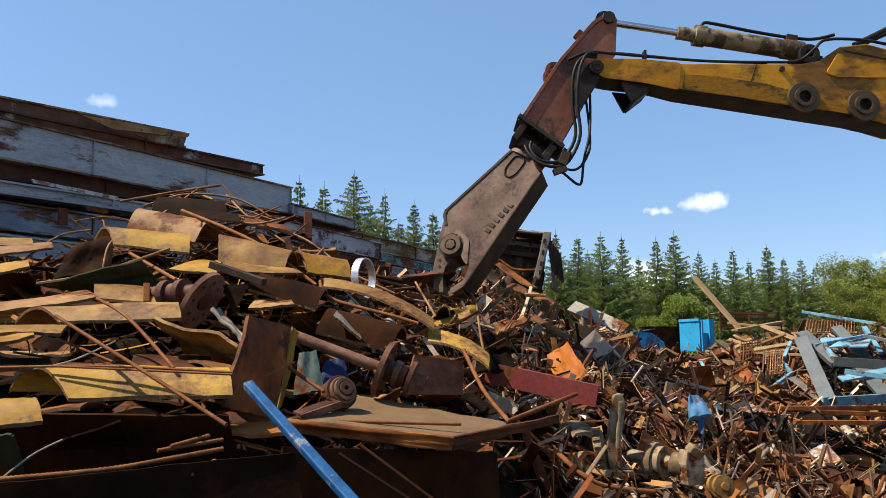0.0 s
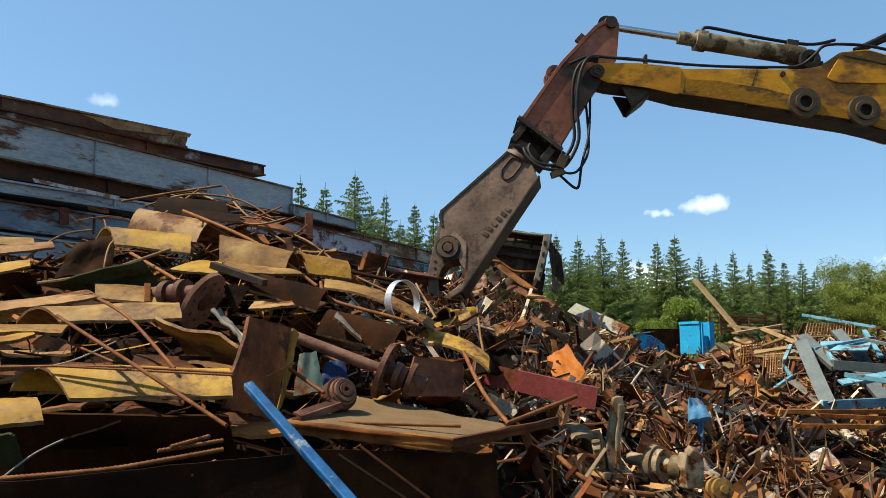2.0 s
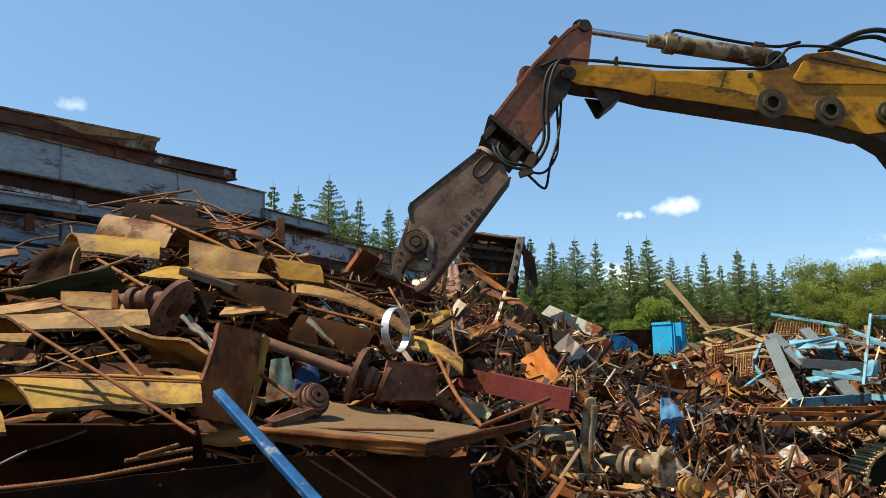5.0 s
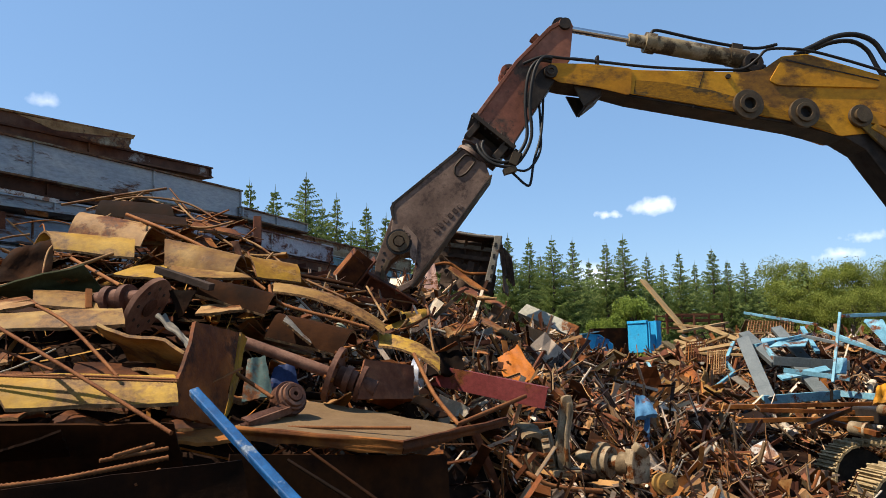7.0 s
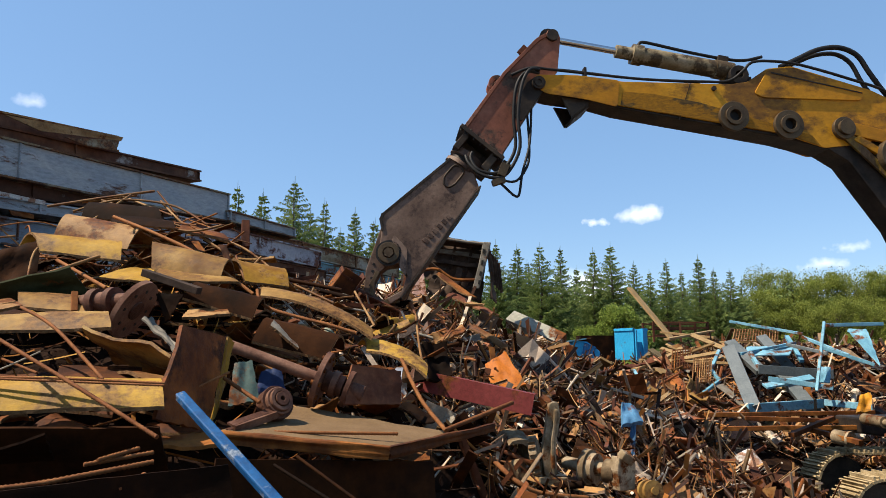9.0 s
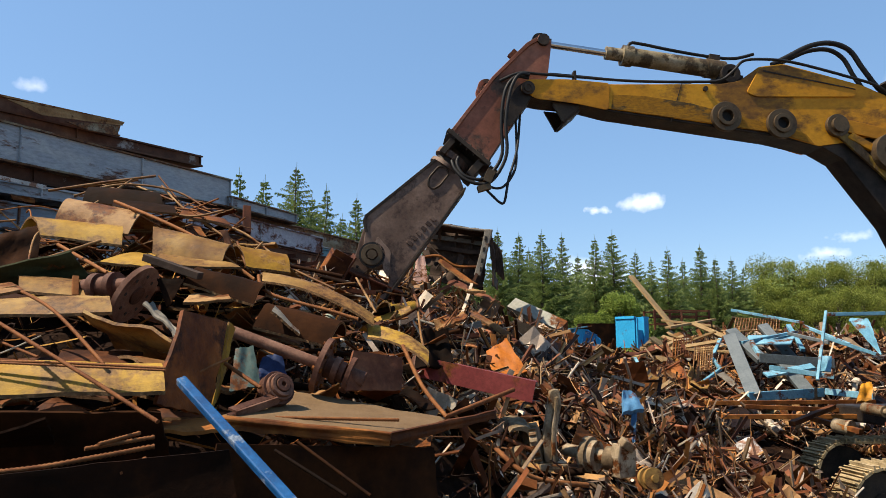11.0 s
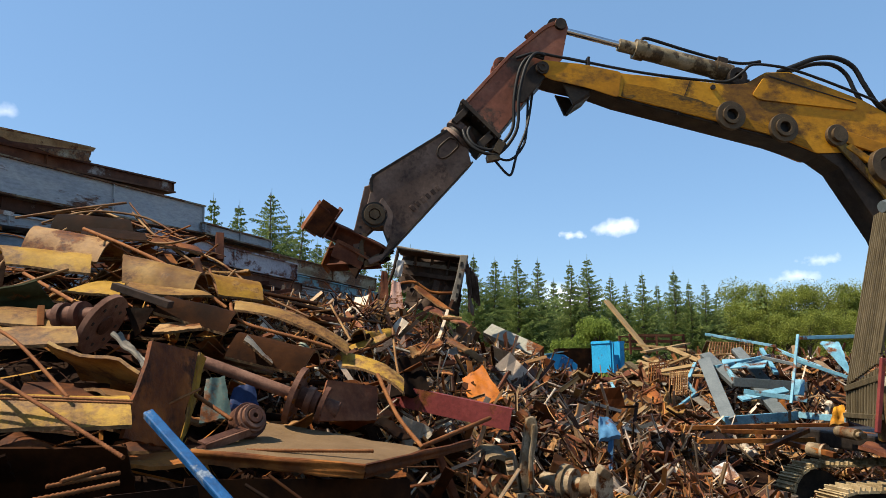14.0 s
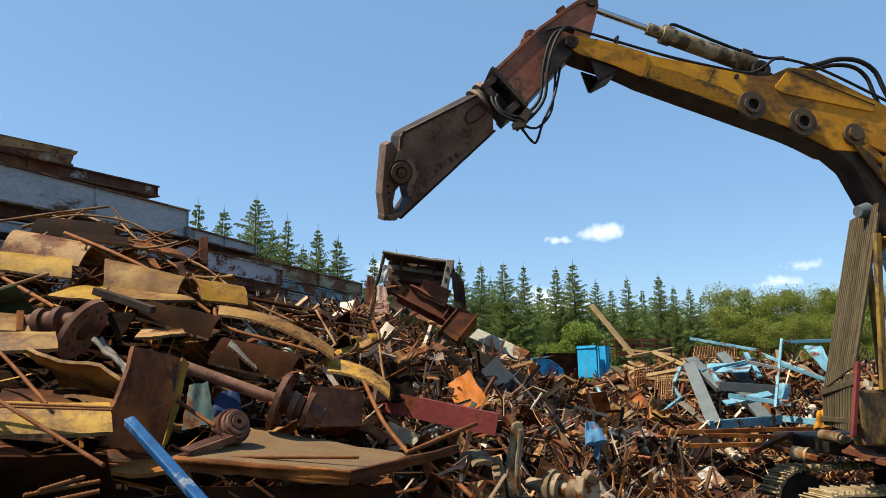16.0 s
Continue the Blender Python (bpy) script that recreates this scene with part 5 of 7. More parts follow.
quad_plate("rust_plate", (0.57, 7.50, 2.25), (0.91, 7.70, 2.38), (0.89, 8.00, 2.46), (0.53, 7.80, 2.35), 0.02, M_tanplate, "tan rusted folded plate", seed=20, bend=0.08)

# loose bars
# Pale rods added to draw the lit edges of shaded plates.
rebar([(-2.25, 4.00, 1.93), (-2.09, 4.10, 1.98), (-1.90, 4.20, 2.09)], 0.005, "thin_rod", "thin pale rod added for a plate's lit edge", M_palegrey, False)
rebar([(-1.95, 3.30, 1.47), (-1.86, 3.36, 1.56), (-1.76, 3.42, 1.62)], 0.005, "thin_rod", "thin pale rod added for a plate's lit edge", M_palegrey, False)
for pts, r in (
    ([(-2.29, 4.25, 2.24), (-1.58, 3.75, 1.95), (-1.00, 3.40, 1.69)], 0.0095), ([(-2.22, 4.60, 2.37), (-1.90, 4.35, 2.23), (-1.46, 3.95, 1.94)], 0.0095),
    ([(-1.94, 3.15, 1.48), (-1.49, 3.25, 1.51), (-1.26, 3.35, 1.54), (-1.04, 3.50, 1.57)], 0.011), ([(-2.47, 3.95, 1.94), (-1.83, 3.90, 1.95), (-1.11, 3.85, 1.92)], 0.007),
    ([(-2.10, 3.90, 1.95), (-1.10, 3.80, 1.91)], 0.006), ([(-1.03, 4.75, 1.95), (-0.73, 4.50, 1.79)], 0.012), ([(0.15, 5.30, 2.06), (0.28, 5.00, 1.78), (0.43, 4.75, 1.59)], 0.014),
    ([(-1.44, 3.20, 1.46), (-1.38, 3.30, 1.51)], 0.006), ([(-1.12, 3.30, 1.48), (-1.04, 3.40, 1.53)], 0.011), ([(-0.61, 4.30, 1.63), (0.11, 4.35, 1.61)], 0.01),
    ([(-1.35, 3.50, 1.56), (-1.10, 3.70, 1.59)], 0.010), ([(-1.29, 3.50, 1.58), (-1.17, 3.70, 1.61)], 0.010), ([(-1.04, 6.05, 2.64), (-0.99, 5.90, 2.54), (-0.88, 5.80, 2.46), (-0.65, 5.72, 2.39), (-0.42, 5.65, 2.33), (-0.19, 5.60, 2.26)], 0.014),
    ([(-2.56, 4.80, 2.12), (-2.00, 4.40, 1.97)], 0.008), ([(-1.21, 4.30, 1.81), (-0.94, 4.60, 1.97)], 0.008)):
    rebar(pts, r)
for pts, r in (
    ([(0.43, 4.80, 1.59), (0.97, 5.30, 1.74)], 0.016), ([(0.33, 7.00, 2.51), (0.34, 6.40, 2.16), (0.37, 5.80, 1.90)], 0.011), ([(-2.78, 6.30, 2.91), (-2.17, 5.80, 2.62)], 0.016),
    ([(-2.56, 6.90, 3.42), (-2.03, 6.60, 3.19), (-1.60, 6.40, 2.97), (-1.10, 6.20, 2.62)], 0.016), ([(-1.57, 7.00, 3.37), (-1.96, 7.10, 3.33), (-2.66, 7.30, 3.53)], 0.012),
    ([(-3.27, 5.75, 2.58), (-2.96, 5.80, 2.64), (-2.66, 5.90, 2.75), (-2.35, 6.10, 2.92)], 0.014), 
    ([(0.92, 6.00, 1.25), (1.09, 5.80, 1.10), (1.28, 5.80, 1.01), (1.68, 5.90, 0.95)], 0.022), ([(-3.45, 7.50, 3.64), (-2.96, 7.60, 3.76), (-2.45, 7.70, 3.87)], 0.014),
    ([(-3.15, 7.40, 3.57), (-2.74, 7.50, 3.72), (-2.20, 7.50, 3.67), (-1.78, 7.30, 3.43)], 0.012), ([(-3.15, 7.60, 3.71), (-2.63, 7.70, 3.82)], 0.012), ([(-2.35, 7.60, 3.74), (-2.01, 7.30, 3.43), (-1.45, 6.90, 3.05)], 0.013),
    ([(-2.96, 7.60, 3.74), (-2.28, 7.30, 3.49), (-1.55, 7.10, 3.22)], 0.011), ([(-2.82, 7.70, 3.82), (-2.16, 7.40, 3.54)], 0.013), ([(-2.42, 7.70, 3.87), (-2.13, 7.50, 3.55)], 0.010), ([(-2.88, 7.20, 3.44), (-2.66, 7.60, 3.80)], 0.012), ([(-1.87, 7.20, 3.35), (-1.36, 7.00, 3.15), (-0.99, 6.80, 2.87)], 0.012),
    ([(-1.40, 6.90, 3.05), (-1.23, 6.60, 2.74)], 0.014), ([(-1.29, 6.80, 2.87), (-1.16, 6.90, 3.05)], 0.010), ([(-2.82, 5.90, 2.70), (-2.96, 6.30, 3.00), (-2.85, 6.50, 3.13)], 0.009),
    ([(-3.59, 6.00, 2.76), (-3.49, 6.40, 3.07), (-3.29, 6.60, 3.17)], 0.010), ([(-0.84, 6.90, 2.78), (-0.44, 6.60, 2.58)], 0.012), ([(-0.28, 7.30, 2.76), (-0.07, 6.90, 2.39)], 0.012)):
    rebar(pts, r, "rusty_rod", "thin rusty steel rod on the heap", M_tanplate if r < 0.0145 else M_rebar, False)
# Dim rods: their shade is put into the near-black rust.
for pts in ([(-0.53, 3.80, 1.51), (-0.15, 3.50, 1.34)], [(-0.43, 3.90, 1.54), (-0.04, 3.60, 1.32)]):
    rebar(pts, 0.009, "rusty_rod", "rusty steel rod with the shade put into its colour", M_darkrust, False)
tangle = random.Random(8)
for k in range(46):
    y = tangle.uniform(6.3, 8.2)
    x = y * tangle.uniform(-0.5, -0.2)
    c = Vector((x, y, heap(x, y) + tangle.uniform(0.25, 0.75) * (1 - abs(x / y + 0.33) * 1.5)))
    a, ln = tangle.gauss(-0.3, 0.6), tangle.uniform(0.35, 1.0)
    d = Vector((math.cos(a), math.sin(a), tangle.gauss(-0.15, 0.35))).normalized() * ln / 2
    sag = Vector((0, 0, tangle.uniform(-0.06, 0.1)))
    rebar([c - d, c + sag, c + d], tangle.uniform(0.005, 0.010), "rusty_rod", "thin rusty steel rod in the tangle on the crest", (M_rebar, M_tanplate, M_rust)[k % 3], False)
for k in range(44):
    y = tangle.uniform(6.7, 7.9)
    x = y * tangle.uniform(-0.5, -0.2)
    bent_plate("thin_strip", (x, y, heap(x, y) + tangle.uniform(0.2, 0.66) * (1 - abs(x / y + 0.33) * 2.2)), tangle.uniform(0.35, 0.95), tangle.uniform(0.04, 0.13), 0.012, tangle.gauss(-12, 22), (M_tanplate, M_rust, M_darkrust, M_tanyellow)[k % 4], "thin bent steel strip in the tangle on the crest", "steel strip", tip=tangle.gauss(4, 13), lean=tangle.gauss(0, 9), thick=0.01, seed=200 + k, group="thin strips", bow=tangle.uniform(-0.05, 0.08))
for k in range(80):
    y = tangle.uniform(7.2, 9.6)
    x = tangle.uniform(-0.9, 1.0)
    c = Vector((x, y, heap(x, y) + tangle.uniform(0.05, 0.3)))
    a, ln = tangle.uniform(0, 6.283), tangle.uniform(0.3, 0.9)
    d = Vector((math.cos(a), math.sin(a), tangle.gauss(0, 0.3))).normalized() * ln / 2
    e = Vector((-d.y, d.x, tangle.uniform(-0.1, 0.5))) * tangle.uniform(-0.7, 0.7)
    rebar([c - d, c - d * 0.4 + e, c + d * 0.5 + e * 0.4, c + d], tangle.uniform(0.008, 0.017), "bent_rod", "bent dusty steel rod in the tangle under the shear", (M_palegrey, M_tanplate, M_rebar, M_tanplate)[k % 4], False)
channel("angle_bar", (-0.84, 4.22, 1.66), (-0.59, 4.70, 1.74), 0.05, 0.05, M_axle, "rusty angle bar lying across the plate", 20)
square_bar("box_bar", (-1.87, 5.75, 2.74), (-1.40, 5.60, 2.58), 0.07, 0.055, M_burnt, "dark grey steel box bar with bolt holes", "bar", 8)
square_bar("wooden_bar", (-3.22, 5.10, 2.28), (-2.59, 5.30, 2.45), 0.09, 0.035, M_tanplate, "long flat rusty bar at the heap's edge", "bar")
square_bar("short_post", (-2.19, 5.30, 2.39), (-2.24, 5.40, 2.54), 0.045, 0.045, M_rust, "short rusty stub of pipe", "pipe")
square_bar("rust_post", (-1.43, 7.50, 3.23), (-1.46, 7.60, 3.53), 0.08, 0.08, M_redrust, "upright rusty square stub at the crest", "post")
square_bar("blue_tube", (-0.95, 3.55, 1.87), (-0.33, 2.95, 1.41), 0.048, 0.042, M_blue, "bright blue painted square steel tube leaning on the scrap", "tube", 20, bevel=0.008)
channel("red_channel", (0.33, 6.55, 1.89), (1.31, 6.15, 1.68), 0.12, 0.18, M_redpaint, "long dull red painted steel channel")
quad_plate("sheet_scrap", (0.13, 5.50, 1.70), (0.40, 5.40, 1.58), (0.37, 5.60, 1.65), (0.18, 5.70, 1.73), 0.015, M_darkrust, "crumpled dark rusty sheet scrap", bend=0.06, seed=21)


def turned(name, p, q, rings, material, label, category, extra=()):
    """A turned machine part: rounds of different radius one after another along p to q. rings: (from, to, radius)."""
    p, q = Vector(p), Vector(q)
    e = new(name)
    e.location = (p + q) / 2
    tagged(e, label, category)
    o = e.location
    for nm, a, b, r in rings:
        part(nm, Geo().tube([p.lerp(q, a) - o, p.lerp(q, b) - o], r, 28), material, e, "", 0.006)
    return e


axle = turned("axle_shaft", (-1.12, 5.22, 2.17), (-0.12, 5.12, 1.81), [("shaft", 0, 0.72, 0.042), ("flange", 0.69, 0.725, 0.2), ("hub", 0.73, 0.86, 0.075), ("hub_step", 0.78, 0.82, 0.095), ("end_flange", 0.88, 0.91, 0.13), ("stub", 0.91, 1.0, 0.06)], M_axle, "red-rusted axle shaft with bolted flanges", "axle")
p, q = Vector((-1.12, 5.22, 2.17)), Vector((-0.12, 5.12, 1.81))
dx = (q - p).normalized()
u = dx.orthogonal().normalized()
w = dx.cross(u)
for k in range(10):
    c = p.lerp(q, 0.705) + (u * math.cos(k * 0.628) + w * math.sin(k * 0.628)) * 0.165 - axle.location
    part("flange_bolt", Geo().tube([c - dx * 0.035, c + dx * 0.035], 0.018, 6), M_rust, axle)
disc = turned("brake_flange", (-1.82, 5.21, 2.45), (-1.66, 5.187, 2.355), [("boss", 0.0, 0.35, 0.08), ("disc", 0.35, 0.55, 0.225), ("hub_ring", 0.55, 0.62, 0.07)], M_axle, "dark rusted round flange with bolt holes, standing on edge", "flange")
DN = Vector((0.16, -0.023, -0.095)).normalized()
du = DN.orthogonal().normalized()
dw = DN.cross(du)
for k in range(8):
    c = Vector((-1.82, 5.21, 2.45)).lerp(Vector((-1.66, 5.187, 2.355)), 0.55) + (du * math.cos(k * 0.785) + dw * math.sin(k * 0.785)) * 0.15 - disc.location
    part("bolt_hole", Geo().tube([c - DN * 0.01, c + DN * 0.003], 0.014, 10), M_hose, disc)
turned("gear_stub", (-2.18, 5.42, 2.47), (-1.80, 5.26, 2.47), [("hub", 0, 0.2, 0.06), ("collar", 0.22, 0.36, 0.1), ("neck", 0.36, 0.6, 0.075), ("ring", 0.6, 0.72, 0.105), ("end", 0.72, 1.0, 0.06)], M_axle, "dark rusted gear housing stub", "gear housing")
drum = base("brake_drum", (-0.66, 4.65, 1.77), "rusty brake drum lying on its side", "brake drum")
for k, (r0, r1, o) in enumerate(((0.085, 0.11, 0.0), (0.075, 0.09, 0.05), (0.05, 0.075, 0.08), (0.015, 0.045, 0.09))):
    part("drum_ring", Geo().ring(Vector((0.5, -0.6, 0.35)) * o, (0.5, -0.6, 0.35), r0, r1, 0.05 if k else 0.08, 30), M_axle, drum, "", 0.004)
turned("pipe_stub", (-0.50, 5.90, 2.16), (-0.44, 6.00, 2.28), [("pipe", 0, 1, 0.05), ("rim", 0.9, 1.0, 0.062)], surface("pale_green_paint", [(0.2, 0.25, 0.18), (0.3, 0.34, 0.26)], 0.6, 0, 4, 0.3, 0.1, RUST, 0.6), "pale green painted pipe stub", "pipe")

# machine castings in front of the heap
eng = base("gearbox", (1.29, 6.35, 1.20), "muddy cast-iron gearbox half with a toothed wheel", "gearbox")
part("gear_wheel", Geo().ring((0.06, -0.05, 0.02), (0.9, -0.3, 0.2), 0.05, 0.17, 0.07, 36), M_cast, eng, "toothed gear wheel", 0.006)
for k in range(20):
    a = k * 0.314
    mm = Matrix.Translation((0.06, -0.05, 0.02)) @ Vector((0.9, -0.3, 0.2)).to_track_quat("Z", "Y").to_matrix().to_4x4() @ Matrix.Rotation(a, 4, "Z") @ Matrix.Translation((0.175, 0, 0))
    part("gear_tooth", Geo().box(mm, 0.03, 0.022, 0.06), M_cast, eng)
part("bearing", Geo().ring((-0.13, -0.12, -0.08), (0.8, -0.5, 0.2), 0.03, 0.1, 0.12, 26), M_cast, eng, "", 0.008)
part("housing", Geo().sheet(pose(-0.1, 0.02, 0.13, 20, 40, 20), 0.24, 0.3, 0.05, lambda a, b: 0.1 * (1 - a * a) + 0.02 * math.sin(6 * b)), M_cast, eng)
cas = base("cast_arm", (1.45, 6.20, 1.38), "tall muddy cast-iron arm standing upright", "casting")
part("web", Geo().prism(rounded([(-0.06, -0.3), (0.05, -0.3), (0.04, -0.05), (0.09, 0.2), (0.07, 0.33), (-0.01, 0.31), (-0.04, 0.1), (-0.08, -0.1)], 0.04), -0.04, 0.04), M_cast, cas, "", 0.01)
part("rib", Geo().prism([(-0.01, -0.28), (0.02, -0.28), (0.02, 0.0), (0.06, 0.26), (0.03, 0.26), (-0.01, 0.0)], -0.09, -0.038), M_cast, cas, "", 0.008)
part("foot", Geo().box(pose(0.0, -0.02, -0.32), 0.24, 0.16, 0.05), M_cast, cas, "", 0.01)
turned("wheel_hub", (1.62, 6.40, 1.17), (2.02, 6.00, 1.12), [("spindle", 0, 0.35, 0.055), ("disc", 0.36, 0.46, 0.15), ("disc_rim", 0.46, 0.56, 0.125), ("neck", 0.56, 0.72, 0.06), ("cap", 0.72, 0.9, 0.1)], M_cast, "muddy cast wheel hub with a spindle", "wheel hub")
cal = base("caliper", (2.01, 6.00, 1.16), "angular muddy cast bracket", "casting")
part("plate", Geo().prism([(-0.05, -0.18), (0.12, -0.15), (0.1, 0.05), (0.03, 0.16), (-0.02, 0.06), (-0.09, 0.1), (-0.1, -0.02)], -0.05, 0.05, pose(0, 0, 0, 0, 10, 25)), M_cast, cal, "", 0.012)
part("lug", Geo().box(pose(0.02, -0.05, 0.1, 20, 30, 15), 0.12, 0.1, 0.07), M_cast, cal, "", 0.012)
turned("small_pulley", (2.17, 5.90, 1.00), (2.19, 5.75, 1.02), [("rim", 0, 0.25, 0.085), ("groove", 0.25, 0.6, 0.06), ("rim", 0.6, 0.85, 0.085), ("boss", 0.85, 1.0, 0.03)], M_tanyellow, "small yellow worn pulley", "pulley")
lump = base("painted_lump", (4.27, 8.20, 0.90), "white painted lump of scrap with rusty patches", "scrap lump")
part("shell", Geo().sheet(pose(0, 0, 0.0, 50, -18, 10), 0.25, 0.3, 0.06, lambda a, b: 0.09 * (1 - a * a) * (1.1 - 0.5 * b) + 0.03 * noise.noise((a * 2, b * 2, 1)), 14, 12), M_stone, lump)
quad_plate("blue_wedge", (2.39, 7.10, 1.43), (2.65, 7.20, 1.46), (2.66, 7.50, 1.60), (2.50, 7.40, 1.64), 0.05, M_wedge, "small blue painted wedge of sheet", bend=0.04, seed=22)
quad_plate("blue_flat_bar", (2.42, 7.00, 1.12), (2.47, 7.00, 1.13), (2.57, 7.20, 1.43), (2.51, 7.20, 1.42), 0.03, M_slate, "dark blue painted flat steel bar", seed=23)
square_bar("blue_bar", (2.81, 8.00, 1.33), (2.66, 7.70, 0.95), 0.05, 0.06, M_slate, "short blue painted bar standing upright", "post")


# ---- far side of the yard ----
def bin_box(name, mid, w, d, h, turn, material, label):
    """An open-topped sheet-steel bin with rims and a flap hole."""
    e = new(name)
    e.matrix_world = Matrix.Translation(mid) @ Matrix.Rotation(radians(turn), 4, "Z")
    tagged(e, label, "bin")
    for s in (-1, 1):
        part("side_wall", Geo().box(pose(s * w / 2, 0, 0), 0.03, d, h), material, e)
    part("back_wall", Geo().box(pose(0, d / 2 - 0.017, 0), w - 0.034, 0.03, h), material, e)
    part("front_wall", Geo().prism([(-w / 2 + 0.02, -h / 2), (w / 2 - 0.02, -h / 2), (w / 2 - 0.02, h / 2), (w * 0.1, h / 2), (w * 0.1, 0.05), (-w * 0.25, 0.05), (-w * 0.25, h * 0.4), (-w / 2 + 0.02, h / 2)], -d / 2, -d / 2 + 0.03), material, e)
    part("base", Geo().box(pose(0, 0, -h / 2 + 0.02), w - 0.08, d - 0.08, 0.03), material, e)
    for s in (-1, 1):
        part("rim", Geo().box(pose(s * (w / 2 + 0.022), 0, h / 2 - 0.04), 0.04, d, 0.06), material, e)
    part("corner_post", Geo().box(pose(-w / 2 + 0.05, -d / 2 - 0.025, -0.1), 0.05, 0.045, h + 0.1), material, e)
    part("corner_post", Geo().box(pose(w * 0.12, -d / 2 - 0.025, -0.05), 0.05, 0.045, h + 0.05), material, e)
    return e


bin_box("blue_bin", (6.69, 19.00, 2.59), 0.58, 0.62, 0.84, 34, M_cyan, "bright blue sheet-steel bin behind the scrap")
hop = base("blue_hopper", (4.98, 18.00, 2.39), "light blue tipped sheet-steel hopper", "hopper")
part("shell", Geo().prism([(-0.42, -0.25), (0.42, -0.25), (0.42, -0.02), (0.1, 0.22), (-0.25, 0.25), (-0.32, 0.05)], -0.4, 0.4), M_cyan, hop, "", 0.02)
part("lid", Geo().box(pose(-0.1, -0.1, 0.27, 0, -8, 0), 0.55, 0.7, 0.03), M_lightblue, hop, "pale blue folded lid")
# Darker blue panel on the front: paints the hopper's shaded inside.
part("inner_wall", Geo().box(pose(0.12, -0.42, 0.0, 0, 20, 0), 0.3, 0.03, 0.3), M_blue, hop, "darker blue panel painting the hopper's shaded inside")
quad_plate("blue_sheet", (4.36, 18.50, 2.48), (4.63, 18.50, 2.48), (4.64, 18.50, 2.86), (4.47, 18.50, 2.86), 0.05, M_blue, "bright blue painted steel panel", seed=31)
quad_plate("dark_container", (5.99, 21.00, 1.90), (7.05, 21.00, 1.90), (7.10, 21.00, 2.91), (5.86, 21.00, 2.91), 0.5, M_darkrust, "long dark rusty container wall", "container", bend=0.02, seed=32)
square_bar("pale_beam", (2.19, 12.20, 2.81), (2.94, 11.60, 2.39), 0.26, 0.2, surface("pale_dusty_paint", [(0.26, 0.25, 0.2), (0.38, 0.37, 0.3)], 0.7, 0, 2, 0.3, 0.1, RUST, 0.6), "pale dusty painted beam across the scrap", "beam", 40)
turned("red_tank", (4.08, 14.50, 2.06), (4.50, 14.30, 1.98), [("shell", 0, 1, 0.14)], M_redrust, "small red-brown gas tank", "tank")
square_bar("timber_plank", (6.53, 18.50, 4.06), (7.24, 17.50, 2.65), 0.2, 0.06, M_plank, "long raw timber plank leaning on the scrap", "plank")
for a, b in (((6.75, 17.00, 2.82), (7.62, 16.00, 2.65)), ((6.47, 16.00, 2.61), (8.02, 17.00, 2.85)), ((6.83, 16.00, 2.42), (5.58, 15.00, 1.93)), ((4.97, 14.00, 1.94), (6.40, 15.00, 2.34))):
    square_bar("timber_plank", a, b, 0.16, 0.05, M_plank, "raw timber plank lying on the scrap", "plank", group="planks")
rail = base("pallet_frame", (8.12, 19.50, 2.94), "rusty red steel stillage frame", "stillage")
for x in (-0.75, 0.0, 0.78):
    for y in (-0.4, 0.4):
        part("post", Geo().box(pose(x, y, 0), 0.05, 0.05, 0.55), M_redrust, rail)
for z in (-0.1, 0.1, 0.25):
    for y in (-0.4, 0.4):
        part("rail", Geo().box(pose(0.015, y, z), 1.6, 0.04, 0.04), M_redrust, rail)


def grating(name, a, b, c, label, nx, ny, material):
    """A grid of flat bars over the parallelogram a, b, c (a to b, a to c)."""
    a, b, c = Vector(a), Vector(b), Vector(c)
    e = new(name)
    e.location = a
    tagged(e, label, "grating")
    for i in range(nx + 1):
        p = (b - a) * (i / nx)
        part("bar", Geo().box(along(p, p + c - a), (c - a).length, 0.016, 0.02), material, e)
    for i in range(ny + 1):
        p = (c - a) * (i / ny)
        part("bar", Geo().box(along(p, p + b - a), (b - a).length, 0.016, 0.02), material, e)
    return e


grating("grating", (7.03, 14.00, 2.50), (7.98, 14.00, 2.48), (7.40, 14.60, 2.77), "tan rusty steel grating lying tilted", 16, 6, M_tanplate)
grating("grating", (5.49, 12.50, 1.70), (5.83, 12.50, 1.73), (5.72, 12.90, 2.14), "tan rusty steel grating standing up", 8, 10, M_tanplate)
grating("grating", (5.53, 13.50, 1.94), (5.90, 13.50, 1.98), (5.74, 13.90, 2.31), "tan rusty steel grating standing up", 7, 7, M_rust)

LB = "light blue painted steel bar of a broken frame"
GB = "broken blue frames"


def flat(p, q, w, h, material, label, roll=0.0):
    return square_bar("frame_bar", p, q, w, h, material, label, "steel bar", roll, GB, 0.006)


GS = "wide grey sheet-steel beam of a broken frame"
flat((6.35, 12.80, 2.34), (5.81, 11.00, 1.35), 0.22, 0.1, M_greyblue, GS, 20)
flat((6.57, 13.20, 2.45), (6.63, 12.20, 1.90), 0.2, 0.1, M_greyblue, GS, 15)
flat((7.28, 12.80, 1.95), (7.04, 11.40, 1.26), 0.22, 0.1, M_greyblue, GS, 15)
flat((7.64, 14.00, 2.59), (7.59, 12.60, 1.71), 0.2, 0.08, M_greyblue, GS, 15)
flat((5.70, 11.00, 1.35), (7.19, 11.40, 1.40), 0.06, 0.14, M_lightblue, LB)
flat((7.17, 11.30, 1.42), (7.57, 10.70, 1.37), 0.06, 0.1, M_lightblue, LB)
flat((6.17, 11.30, 1.68), (7.05, 11.40, 1.82), 0.14, 0.04, M_lightblue, LB, 30)
